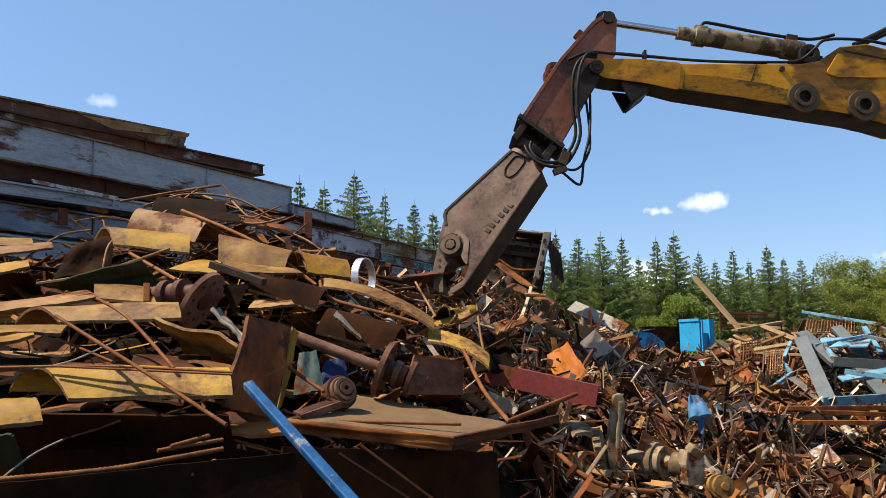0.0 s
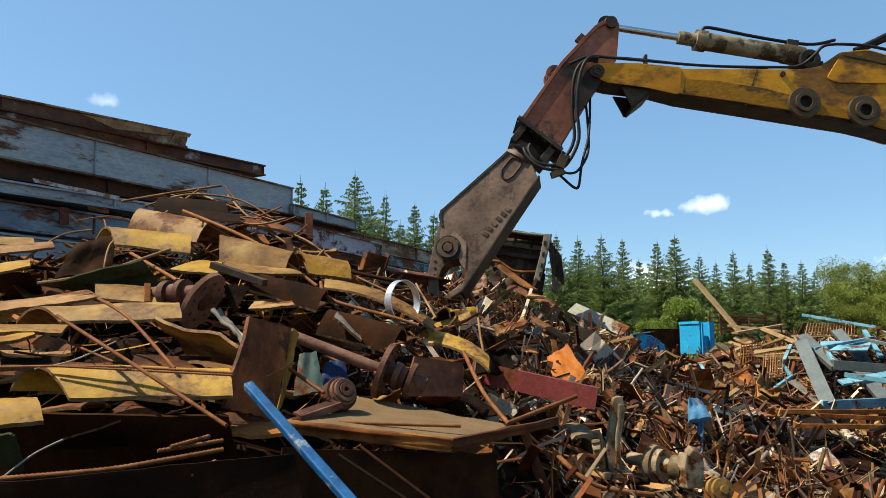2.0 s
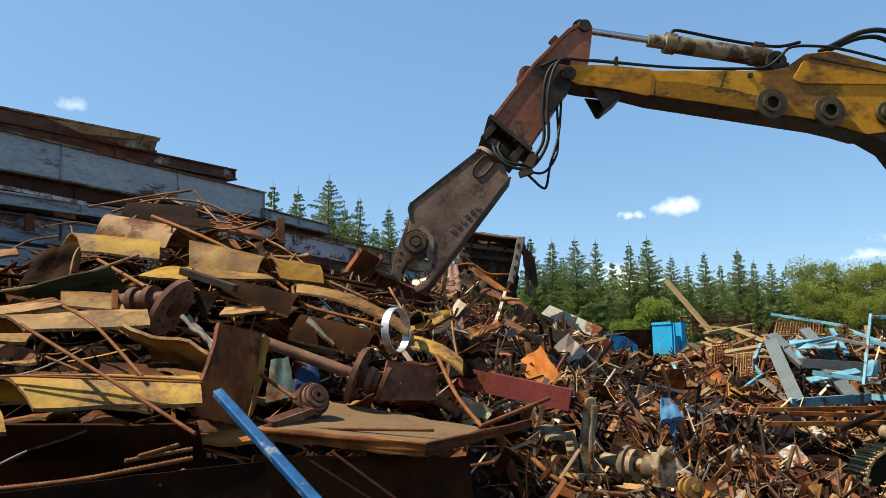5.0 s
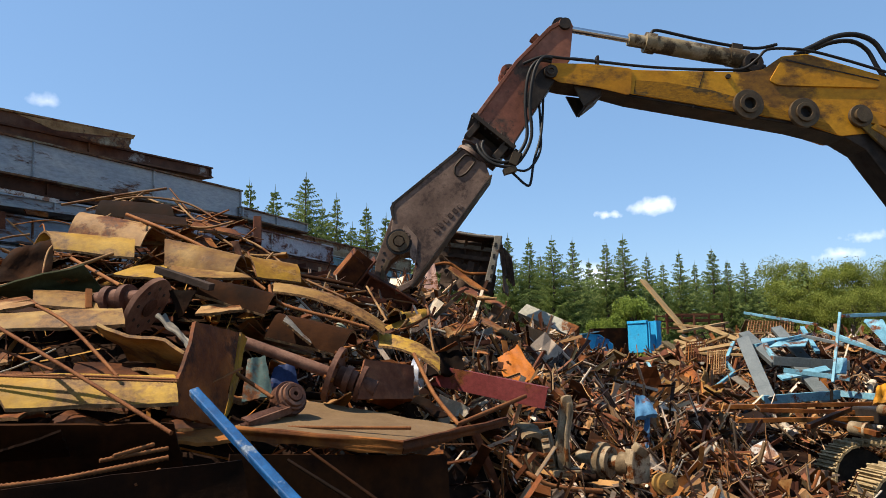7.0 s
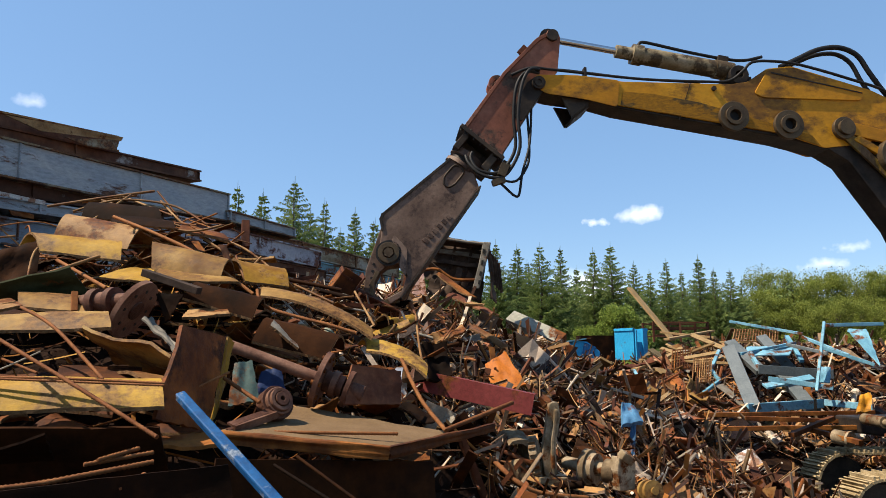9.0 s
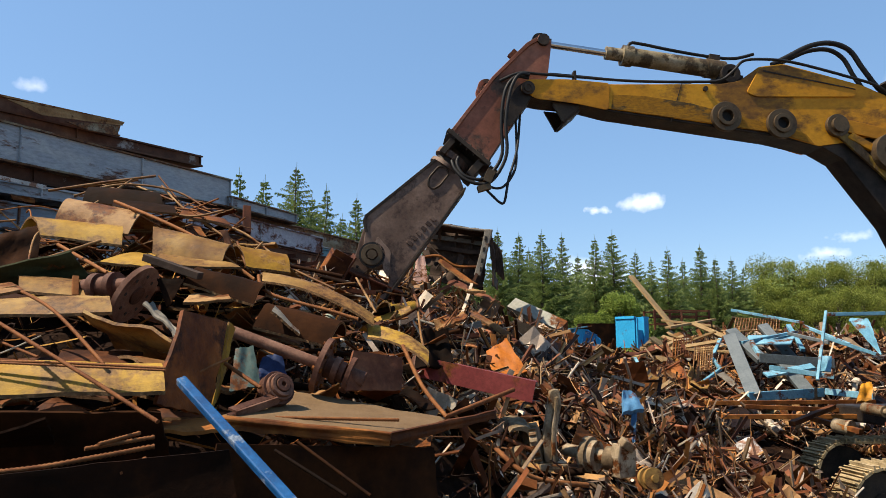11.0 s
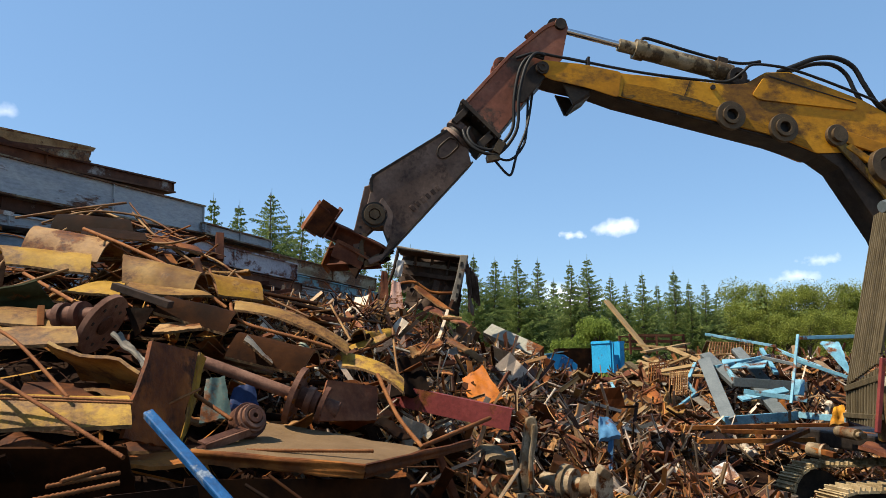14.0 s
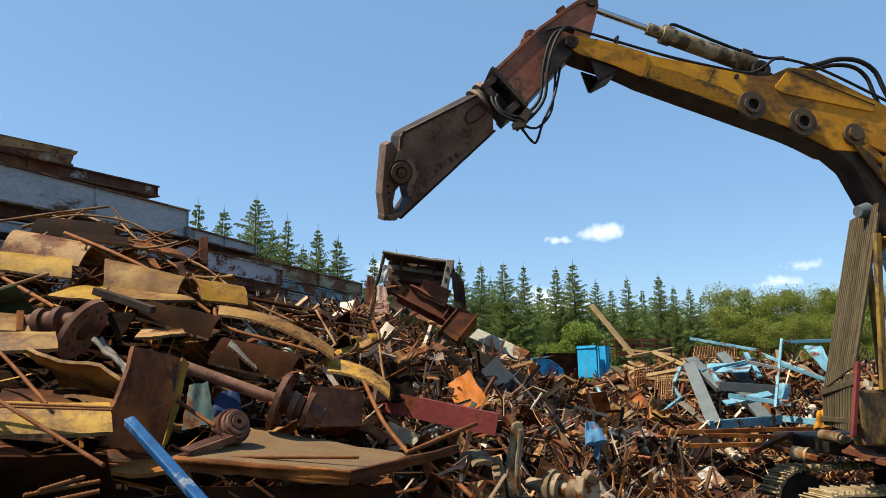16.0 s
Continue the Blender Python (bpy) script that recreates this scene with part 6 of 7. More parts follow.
flat((6.56, 12.20, 1.95), (7.80, 12.00, 1.86), 0.08, 0.16, M_greyblue, LB)
flat((6.65, 12.60, 2.24), (6.59, 12.20, 1.95), 0.06, 0.08, M_lightblue, LB)
flat((6.51, 12.70, 2.22), (7.86, 13.20, 2.44), 0.08, 0.05, M_lightblue, LB)
flat((7.95, 13.60, 2.58), (7.62, 12.60, 2.09), 0.08, 0.06, M_lightblue, LB)
flat((7.50, 15.00, 2.96), (8.52, 14.00, 2.65), 0.06, 0.06, M_lightblue, LB)
flat((8.51, 14.00, 2.59), (8.79, 13.00, 2.20), 0.06, 0.06, M_lightblue, LB)
flat((6.50, 13.50, 2.30), (5.99, 12.80, 1.94), 0.06, 0.05, M_lightblue, LB)
flat((5.99, 12.80, 1.94), (6.00, 12.50, 1.75), 0.06, 0.05, M_lightblue, LB)
flat((6.00, 12.50, 1.75), (5.40, 12.10, 1.48), 0.06, 0.05, M_lightblue, LB)
flat((4.37, 12.30, 1.94), (4.18, 11.00, 1.45), 0.05, 0.03, M_lightblue, LB)
quad_plate("blue_sheet", (6.64, 12.80, 2.22), (7.33, 12.50, 2.20), (7.92, 13.30, 2.40), (7.03, 13.40, 2.38), 0.02, M_lightblue, "light blue painted sheet across the frames", bend=0.06, seed=40)
quad_plate("blue_sheet", (8.62, 12.60, 2.59), (8.69, 12.00, 2.02), (8.92, 12.60, 2.68), (8.70, 12.80, 2.69), 0.02, M_lightblue, "hanging light blue painted sheet", bend=0.05, seed=41)
flat((7.47, 11.60, 2.74), (6.86, 11.00, 1.61), 0.045, 0.04, M_lightblue, LB)
quad_plate("blue_sheet", (7.00, 11.20, 1.75), (7.23, 11.20, 1.74), (7.39, 11.40, 1.98), (7.19, 11.40, 2.00), 0.02, M_lightblue, "small light blue painted plate", seed=42)
flat((8.64, 13.40, 2.79), (9.81, 13.40, 2.82), 0.12, 0.07, M_lightblue, LB)
flat((6.30, 11.40, 1.80), (7.14, 11.00, 1.66), 0.05, 0.08, M_lightblue, LB)
flat((7.64, 12.00, 2.32), (8.23, 11.50, 2.02), 0.06, 0.06, M_lightblue, LB)
flat((7.47, 12.80, 2.40), (7.87, 12.20, 2.22), 0.06, 0.06, M_greyblue, LB)
for k, (a, b) in enumerate((((4.78, 10.50, 1.29), (7.29, 10.30, 1.32)), ((5.24, 10.20, 1.26), (7.08, 9.90, 1.21)), ((4.69, 9.80, 1.15), (6.51, 9.60, 1.17)), ((5.23, 9.00, 1.13), (6.19, 9.60, 1.30)), ((5.69, 9.30, 1.17), (5.89, 8.60, 1.07)), ((6.36, 9.00, 1.32), (6.91, 8.40, 1.22)))):
    square_bar("long_rail", a, b, 0.08, 0.06, M_rust, "long rusty rail lying on the scrap", "rail", group="rails")
quad_plate("yellow_sheet", (6.74, 9.90, 1.34), (6.97, 9.90, 1.37), (7.14, 10.10, 1.63), (6.96, 10.10, 1.58), 0.03, M_armyellow, "bent yellow painted panel", bend=0.05, seed=43)
turned("drum_wheel", (5.81, 9.00, 1.11), (5.89, 8.80, 1.09), [("rim", 0, 1, 0.09), ("lip", 0.9, 1.05, 0.1)], M_cast, "small rusty wheel rim lying in the scrap", "wheel rim")
quad_plate("red_fender", (5.49, 7.60, 1.28), (5.72, 7.00, 1.13), (6.06, 7.40, 1.17), (5.85, 7.90, 1.29), 0.04, M_redrust, "pale red curved sheet fender", bend=0.05, seed=44)
turned("gas_bottle", (6.10, 8.80, 1.34), (6.08, 8.30, 1.32), [("bottle", 0, 0.8, 0.07), ("neck", 0.8, 1, 0.04)], M_cast, "dusty brown gas bottle", "bottle")

# burnt-out truck cab frame on the heap
cabf = new("truck_cab_frame")
cabf.matrix_world = Matrix.Translation((1.13, 11.60, 3.59)) @ Matrix.Rotation(radians(-12), 4, "Z") @ Matrix.Rotation(radians(9), 4, "Y")
tagged(cabf, "burnt-out dark truck cab frame lying on the heap", "truck wreck")
part("back_panel", Geo().sheet(pose(0.0, 0.12, 0.12, 84, 0, 0), 1.06, 0.62, 0.02, lambda a, b: 0.06 * noise.noise((a * 3, b * 2, 4)) + 0.04 * (1 - b * b), 14, 8), M_burnt, cabf)
part("roof", Geo().sheet(pose(0.0, -0.12, 0.43, -4, 0, 0), 1.12, 0.5, 0.025, lambda a, b: 0.025 * noise.noise((a * 4, b * 3, 2)), 14, 6), M_burnt, cabf)
part("roof_gutter", Geo().tube(curve_through([(-0.56, -0.37, 0.44), (-0.2, -0.38, 0.425), (0.15, -0.37, 0.415), (0.58, -0.37, 0.43)], 5), 0.024, 6), M_palegrey, cabf, "pale roof gutter")
for z, d, mt in ((0.27, 0.03, M_palegrey), (0.1, -0.02, M_burnt)):
    part("cross_rail", Geo().sheet(pose(-0.02, d - 0.02, z, 78, 0, 0), 1.0, 0.07, 0.03, lambda a, b: 0.03 * noise.noise((a * 3, z * 9, 6)), 12, 2), mt, cabf, "bent cross rail")
for x in (-0.3, -0.02, 0.26):
    part("upright_rib", Geo().box(pose(x, 0.03, 0.2, 4, 3, 8), 0.045, 0.05, 0.42), M_burnt, cabf, "", 0.006)
# Paler than the frame: light falling on the post, put into its colour.
part("corner_post", Geo().prism([(0.48, 0.45), (0.6, 0.46), (0.57, 0.1), (0.52, -0.3), (0.42, -0.3), (0.46, 0.08)], -0.4, -0.31), M_palegrey, cabf, "pale corner post, the light on it put into its colour", 0.01)
part("corner_post", Geo().tube([(-0.54, -0.3, 0.42), (-0.56, -0.28, 0.1), (-0.62, -0.26, -0.18)], [0.03, 0.035, 0.02], 6), M_burnt, cabf)
for z in (0.3, 0.12, -0.06, -0.2):
    part("post_slot", Geo().box(pose(0.515, -0.403, z), 0.035, 0.012, 0.07), M_hose, cabf)
part("side_panel", Geo().sheet(pose(0.66, 0.05, 0.0, 0, 76, 0), 0.85, 0.8, 0.02, lambda a, b: 0.06 * noise.noise((a * 2, b * 2, 14)), 10, 8), M_burnt, cabf)
for k in range(5):
    part("side_rib", Geo().box(pose(0.66 + 0.03 * k, -0.32 + 0.16 * k, 0.08 - 0.02 * k, 0, -14, 0), 0.05, 0.03, 0.5), M_burnt, cabf)
part("lower_panel", Geo().sheet(pose(0.1, 0.0, -0.3, 70, 0, 0), 0.9, 0.36, 0.02, lambda a, b: 0.12 * noise.noise((a * 2.5, b * 2, 9)), 12, 5), M_burnt, cabf)
part("dash_rail", Geo().tube(curve_through([(-0.5, -0.3, -0.16), (-0.2, -0.36, -0.08), (0.1, -0.36, -0.2), (0.45, -0.32, -0.16)], 5), 0.024, 8), M_rust, cabf, "rusty bent dash rail")
for k, x in enumerate((-0.38, -0.1, 0.14, 0.3)):
    part("torn_strip", Geo().sheet(pose(x, -0.2, -0.12 - 0.05 * (k % 2), 70, 20 * (k - 1.5), 10 * k), 0.1, 0.3, 0.012, lambda a, b: 0.05 * noise.noise((a + k, b * 2, k)), 2, 5), M_burnt, cabf)
part("wiring_loom", Geo().tube(curve_through([(-0.45, -0.3, 0.2), (-0.3, -0.33, 0.02), (-0.15, -0.31, -0.1), (-0.2, -0.34, -0.3)], 5), 0.014, 5), M_burnt, cabf)


quad_plate("pink_post", (0.42, 10.60, 3.01), (0.66, 10.60, 3.01), (0.61, 10.80, 3.47), (0.48, 10.80, 3.50), 0.08, surface("faded_pink_paint", [(0.4, 0.22, 0.17), (0.55, 0.36, 0.29)], 0.7, 0, 5, 0.4, 0.1, RUST, 0.58), "faded pink painted post stub", "post", seed=50)
quad_plate("dark_post", (0.27, 10.90, 3.12), (0.45, 10.90, 3.11), (0.42, 11.00, 3.66), (0.33, 11.00, 3.67), 0.1, M_redrust, "dark red rusty stub", "post", seed=51)
quad_plate("white_rag", (0.53, 11.20, 3.60), (0.65, 11.20, 3.62), (0.69, 11.20, 3.87), (0.58, 11.20, 3.88), 0.02, M_stone, "torn pale sheet scrap", seed=52)
for k, (p, q, wd) in enumerate((((0.98, 10.20, 3.02), (1.52, 9.60, 2.70), 0.2), ((0.85, 10.60, 3.36), (1.30, 10.20, 2.98), 0.18), ((1.11, 9.60, 2.85), (1.37, 9.60, 2.83), 0.12), ((0.70, 9.20, 2.52), (1.19, 8.60, 2.22), 0.1), ((0.70, 8.40, 2.22), (1.22, 7.80, 1.96), 0.08), ((1.15, 9.40, 2.54), (1.59, 9.00, 2.23), 0.1), ((1.66, 9.40, 2.24), (2.01, 8.20, 1.65), 0.07), ((1.41, 8.40, 1.96), (1.80, 7.60, 1.62), 0.06), ((1.77, 9.60, 2.17), (1.93, 9.00, 1.82), 0.08))):
    bent_plate("bent_strip", Vector(p).lerp(Vector(q), 0.5), (Vector(q) - Vector(p)).length, wd, 0.03, math.degrees(math.atan2(q[1] - p[1], q[0] - p[0])), (M_redrust, M_rust, M_tanplate)[k % 3], "rusty bent steel strip on the heap", "steel strip", tip=math.degrees(math.asin(max(-0.95, min(0.95, (p[2] - q[2]) / (Vector(q) - Vector(p)).length)))), seed=60 + k, group="bent strips")
for k, c in enumerate(((0.10, 7.60, 2.40), (0.19, 7.80, 2.47), (0.04, 7.70, 2.47), (2.67, 10.00, 1.84), (2.67, 10.50, 1.95))):
    bent_plate("yellow_scrap", c, 0.4, 0.16, 0.06, 40 * k, M_yellowplate, "crumpled bright yellow sheet scrap", "sheet scrap", tip=10 * k - 20, lean=20, seed=80 + k, group="yellow scraps")

# ---- excavator's undercarriage, cab and body ----
def track_run(name, x0, x1, y, r, zc, width, label):
    """A crawler track: shoes round two wheels, with rollers and a side frame."""
    e = new(name)
    e.parent = machine
    e["label"] = label
    ln = x1 - x0
    total = 2 * ln + 2 * math.pi * r
    count = int(total / 0.128)
    shoe = mesh_of("track_shoe", Geo().box(Matrix(), 0.116, width, 0.03).box(pose(0.03, 0, 0.034), 0.02, width - 0.006, 0.045).box(pose(-0.025, 0, 0.027), 0.016, width - 0.01, 0.03), M_track, (0, 0, 0))
    for k in range(count):
        s = total * k / count
        if s < ln:
            m = pose(x1 - s, y, zc + r, 0, 0, 180)
        elif s < ln + math.pi * r:
            a = (s - ln) / r
            m = pose(x0 - r * math.sin(a), y, zc + r * math.cos(a)) @ Matrix.Rotation(-a, 4, "Y") @ pose(0, 0, 0, 0, 0, 180)
        elif s < 2 * ln + math.pi * r:
            m = pose(x0 + s - ln - math.pi * r, y, zc - r, 180, 0, 0)
        else:
            a = (s - 2 * ln - math.pi * r) / r
            m = pose(x1 + r * math.sin(a), y, zc - r * math.cos(a)) @ Matrix.Rotation(math.pi - a, 4, "Y") @ pose(0, 0, 0, 0, 0, 180)
        ob = new("track_shoe", shoe)
        ob.parent = e
        ob.matrix_basis = m
    for x in (x0, x1):
        part("idler_wheel", Geo().ring((x, y, zc), (0, 1, 0), 0.1, r - 0.05, width * 0.5, 30).tube([(x, y - width * 0.32, zc), (x, y + width * 0.32, zc)], 0.11, 20), M_grease, e, "dark idler wheel", 0.01)
    part("side_frame", Geo().box(pose((x0 + x1) / 2, y, zc), ln - 0.6, width * 0.6, 0.34), M_grease, e, "", 0.03)
    for k in range(6):
        x = x0 + ln * (k + 0.8) / 6.6
        part("roller", Geo().tube([(x, y - width * 0.35, zc - r + 0.13), (x, y + width * 0.35, zc - r + 0.13)], 0.1, 18), M_grease, e)
    return e


track_run("crawler_track", 5.95, 9.7, 9.2, 0.40, 0.49, 0.42, "dusty tan crawler track")
track_run("crawler_track", 5.42, 9.2, 7.75, 0.38, 0.41, 0.42, "dusty tan crawler track")
part("car_body", Geo().box(pose(8.0, 8.6, 0.75), 2.0, 1.1, 0.5), M_grease, machine, "", 0.05)

house = new("superstructure")
house.parent = machine
house["label"] = "yellow cab and engine house of the excavator"
part("deck", Geo().box(pose(8.0, 8.75, 1.2), 3.6, 2.6, 0.22), M_grease, house, "dark deck plate", 0.03)
part("engine_cover", Geo().box(pose(9.0, 8.8, 1.95), 1.9, 2.5, 1.25), M_armyellow, house, "yellow engine cover", 0.06)
part("counterweight", Geo().box(pose(10.3, 8.8, 1.7), 0.6, 2.6, 1.2), M_armyellow, house, "yellow counterweight", 0.12)
part("cab_lower_panel", Geo().box(pose(6.5, 7.49, 1.62), 1.76, 0.2, 0.6), M_dirtyyellow, house, "dirty yellow lower cab panel", 0.03)
part("cab_roof", Geo().box(pose(7.15, 7.8, 3.72), 1.2, 0.9, 0.1), M_armyellow, house, "yellow cab roof", 0.04)
for x, y in ((5.98, 7.38), (6.62, 8.28), (7.45, 7.38), (7.45, 8.28), (6.62, 7.38)):
    part("cab_post", Geo().box(pose(x, y, 2.8, 0, 5 if x < 6.5 else 0, 0), 0.07, 0.06, 1.78), M_dirtyyellow, house, "mud-smeared yellow cab post", 0.01)
part("side_window", Geo().box(pose(6.31, 7.375, 2.75), 0.55, 0.012, 1.5), M_glass, house, "side window pane")
part("side_window", Geo().box(pose(7.05, 7.375, 2.75), 0.75, 0.012, 1.5), M_glass, house, "side window pane")
part("grab_rail", Geo().tube(curve_through([(5.9, 7.3, 1.95), (5.9, 7.28, 2.1), (6.08, 7.28, 3.4), (6.16, 7.3, 3.5)], 6), 0.018, 8), M_girder, house, "pale tubular grab rail")
part("red_post", Geo().box(along((5.54, 7.25, 2.23), (5.38, 7.25, 1.43)), 0.8, 0.045, 0.05), M_redpaint, house, "red painted corner post", 0.008)
part("work_lamp", Geo().tube([(6.1, 7.7, 4.02), (6.24, 7.72, 4.04)], [0.07, 0.10], 16), M_greyblue, house, "grey work lamp on the guard")


def guard_panel(name, a, b, c, d, ribs, label):
    """A ribbed guard: upright boards side by side between a, b (bottom) and d, c (top)."""
    a, b, c, d = [Vector(p) for p in (a, b, c, d)]
    nrm = (b - a).cross(d - a).normalized()
    e = new(name)
    e.parent = house
    e["label"] = label
    for k in range(ribs):
        u0, u1 = (k + 0.06) / ribs, (k + 0.94) / ribs
        lo0, lo1, hi1, hi0 = a.lerp(b, u0), a.lerp(b, u1), d.lerp(c, u1), d.lerp(c, u0)
        o = nrm * (0.018 if k % 2 else 0.03)
        part("board", Geo().add([lo0, lo1, hi1, hi0] + [p + o for p in (lo0, lo1, hi1, hi0)], [(3, 2, 1, 0), (4, 5, 6, 7), (0, 1, 5, 4), (1, 2, 6, 5), (2, 3, 7, 6), (3, 0, 4, 7)]), M_wood, e)
    return e


guard_panel("front_guard", (5.90, 8.35, 1.92), (5.61, 7.42, 2.16), (6.23, 7.50, 4.08), (6.52, 8.35, 4.06), 26, "weathered grey-brown ribbed guard in front of the cab")
guard_panel("lower_guard", (5.82, 8.30, 1.50), (5.52, 7.42, 1.47), (5.60, 7.40, 2.11), (5.87, 8.33, 1.89), 22, "weathered lower ribbed guard")
part("hinge_bar", Geo().box(along((5.82, 8.30, 1.88), (5.56, 7.36, 2.01)), 1.0, 0.05, 0.07), M_wood, house, "", 0.008)
part("hinge_bar", Geo().box(along((5.77, 8.28, 1.57), (5.52, 7.36, 1.59)), 1.0, 0.05, 0.06), M_wood, house, "", 0.008)
part("guard_frame", Geo().box(along((5.57, 7.36, 2.16), (6.19, 7.44, 4.06)), 1.76, 0.03, 0.03), M_wood, house)
part("hydraulic_ram", Geo().tube([(6.8, 8.35, 2.0), (6.7, 8.38, 4.2)], 0.06, 18), M_chrome, house, "bright boom cylinder rod")


# ---- loose pieces over the whole heap ----
rng = random.Random(21)


def slope(x, y):
    return Vector((heap(x - 0.2, y) - heap(x + 0.2, y), heap(x, y - 0.2) - heap(x, y + 0.2), 0.4)).normalized()


def lay(x, y, lift, tilt):
    """A frame on the heap's surface with a random turn and tilt."""
    q = Vector((0, 0, 1)).rotation_difference(slope(x, y)).to_matrix().to_4x4()
    return Matrix.Translation((x, y, heap(x, y) + lift)) @ q @ Euler((rng.gauss(0, tilt), rng.gauss(0, tilt), 5 * noise.noise((x * 0.8, y * 0.8, 31)) + rng.gauss(-0.5, 0.8))).to_matrix().to_4x4()


def scrap_shape(kind, s):
    """The mesh of one loose piece, about s metres long, at its own origin."""
    g = Geo()
    I = Matrix()
    if kind == "flat_bar":
        g.sheet(I, s, s * 0.055 + 0.02, 0.009, lambda u, w: 0.09 * s * u * u, 6, 1)
    elif kind == "angle_iron":
        g.box(pose(0, 0, 0), s, 0.05, 0.007).box(pose(0, 0.025, 0.025), s, 0.007, 0.044)
    elif kind == "sheet_offcut":
        sd = rng.random() * 50
        g.sheet(I, s * 0.7, s * 0.5, 0.008, lambda u, w: 0.16 * s * noise.noise((u * 1.6 + sd, w * 1.5, sd)) + 0.05 * s * u * u, 4, 3)
    elif kind == "pipe_offcut":
        g.tube([(-s / 2, 0, 0), (0, 0, 0.03 * s), (s / 2, 0, 0)], 0.014 + 0.02 * rng.random(), 8)
    elif kind == "curled_strip":
        k = rng.uniform(1.5, 4)
        g.tube([(s * 0.5 * (t - 0.5) + 0.1 * s * math.sin(k * t * 3), 0.18 * s * math.sin(k * t * 2), 0.14 * s * math.cos(k * t * 2)) for t in [q / 10 for q in range(11)]], 0.012, 5)
    elif kind == "casting_lump":
        g.tube([(-0.12 * s, 0, 0), (-0.05 * s, 0, 0), (0.0, 0, 0), (0.14 * s, 0, 0)], [0.1 * s, 0.16 * s, 0.09 * s, 0.07 * s], 9).box(pose(0.05 * s, 0.08 * s, 0, 20, 30, 0), 0.2 * s, 0.16 * s, 0.1 * s)
    else:
        g.box(pose(0, 0, 0.04), s, 0.05, 0.006).box(pose(0, 0, 0.08), s, 0.09, 0.007).box(pose(0, 0, 0), s, 0.09, 0.007)
    return g


LOOSE = (("flat_bar", "rusty flat steel bar", "steel bar", M_rust), ("angle_iron", "rusty angle iron", "angle iron", M_redrust), ("sheet_offcut", "crumpled rusty sheet offcut", "sheet scrap", M_rust),
         ("pipe_offcut", "rusty pipe offcut", "pipe", M_darkrust), ("small_beam", "short rusty I-beam offcut", "beam", M_redrust), ("casting_lump", "broken muddy casting", "casting", M_cast), ("sheet_offcut", "crumpled tan sheet offcut", "sheet scrap", M_tanplate))
stock = [[mesh_of(nm, scrap_shape(nm, rng.uniform(0.4, 1.4 if nm in ("flat_bar", "angle_iron", "pipe_offcut") else 0.8)), mt, (0, 0, 0)) for _ in range(5)] for nm, lb, ct, mt in LOOSE]
for k in range(400):
    t = rng.random()
    y = 5.2 + 11.5 * rng.random()
    x = y * rng.uniform(-0.12, 0.82)
    if x < -0.2 and y < 7.5:
        continue
    if y < 7 and x < 1.5 and t < 0.8:
        continue
    if x > 4.6 and 6.4 < y < 10.3:
        continue
    i = rng.choice((0, 0, 0, 0, 1, 1, 1, 2, 3, 3, 3, 4, 6))
    nm, lb, ct, mt = LOOSE[i]
    ob = new(nm, rng.choice(stock[i]))
    ob.matrix_world = lay(x, y, rng.uniform(0.0, 0.16), 0.4)
    tagged(ob, lb + " lying in the heap", ct, "loose " + ct + " pieces")

# pale strips and timber strewn over the far heap
for k in range(70):
    y = rng.uniform(10.5, 16.5)
    x = y * rng.uniform(0.24, 0.62)
    nm, lb, ct, mt = (("pale_strip", "dusty tan steel strip", "steel strip", M_tanplate), ("timber_lath", "raw timber lath", "plank", M_plank), ("pale_strip", "pale grey steel strip", "steel strip", M_palegrey))[k % 3]
    ln = rng.uniform(0.5, 1.5)
    sd = rng.random() * 9
    g = Geo().sheet(lay(x, y, rng.uniform(0.1, 0.3), 0.3), ln, rng.uniform(0.06, 0.2), 0.03 if mt is M_plank else 0.012, lambda u, w: 0.0 if mt is M_plank else 0.07 * ln * noise.noise((u * 1.3 + sd, w, sd)), 8, 2)
    thing(nm, g, mt, lb + " lying on the far heap", ct, "strewn pale pieces")

# bigger bent pieces and planks near the bins
for k in range(46):
    y = rng.uniform(11.5, 17.0)
    x = y * rng.uniform(0.2, 0.46)
    mt, lb = ((M_tanplate, "tan rusted bent sheet"), (M_warmrust, "orange-brown rusted bent sheet"), (M_redrust, "red-brown rusted bent sheet"), (M_tanyellow, "dull yellow bent sheet"))[k % 4]
    sd = rng.random() * 20
    sx, sy = rng.uniform(0.3, 0.95), rng.uniform(0.12, 0.4)
    g = Geo().sheet(lay(x, y, rng.uniform(0.12, 0.34), 0.45), sx, sy, 0.014, lambda u, w: 0.09 * noise.noise((u * 1.4 + sd, w * 1.2, sd)) + 0.05 * u * u, 9, 5)
    thing("bent_sheet", g, mt, lb + " on the far heap", "sheet scrap", "bent sheets on the far heap")
for k in range(26):
    y = rng.uniform(13.5, 17.5)
    x = y * rng.uniform(0.36, 0.52)
    ln = rng.uniform(0.7, 1.7)
    g = Geo().box(lay(x, y, rng.uniform(0.22, 0.42), 0.32), ln, rng.uniform(0.07, 0.14), 0.035)
    thing("timber_plank", g, M_plank if k % 3 else M_wood, "raw timber plank lying on the scrap" if k % 3 else "weathered grey-brown timber plank lying on the scrap", "plank", "planks")

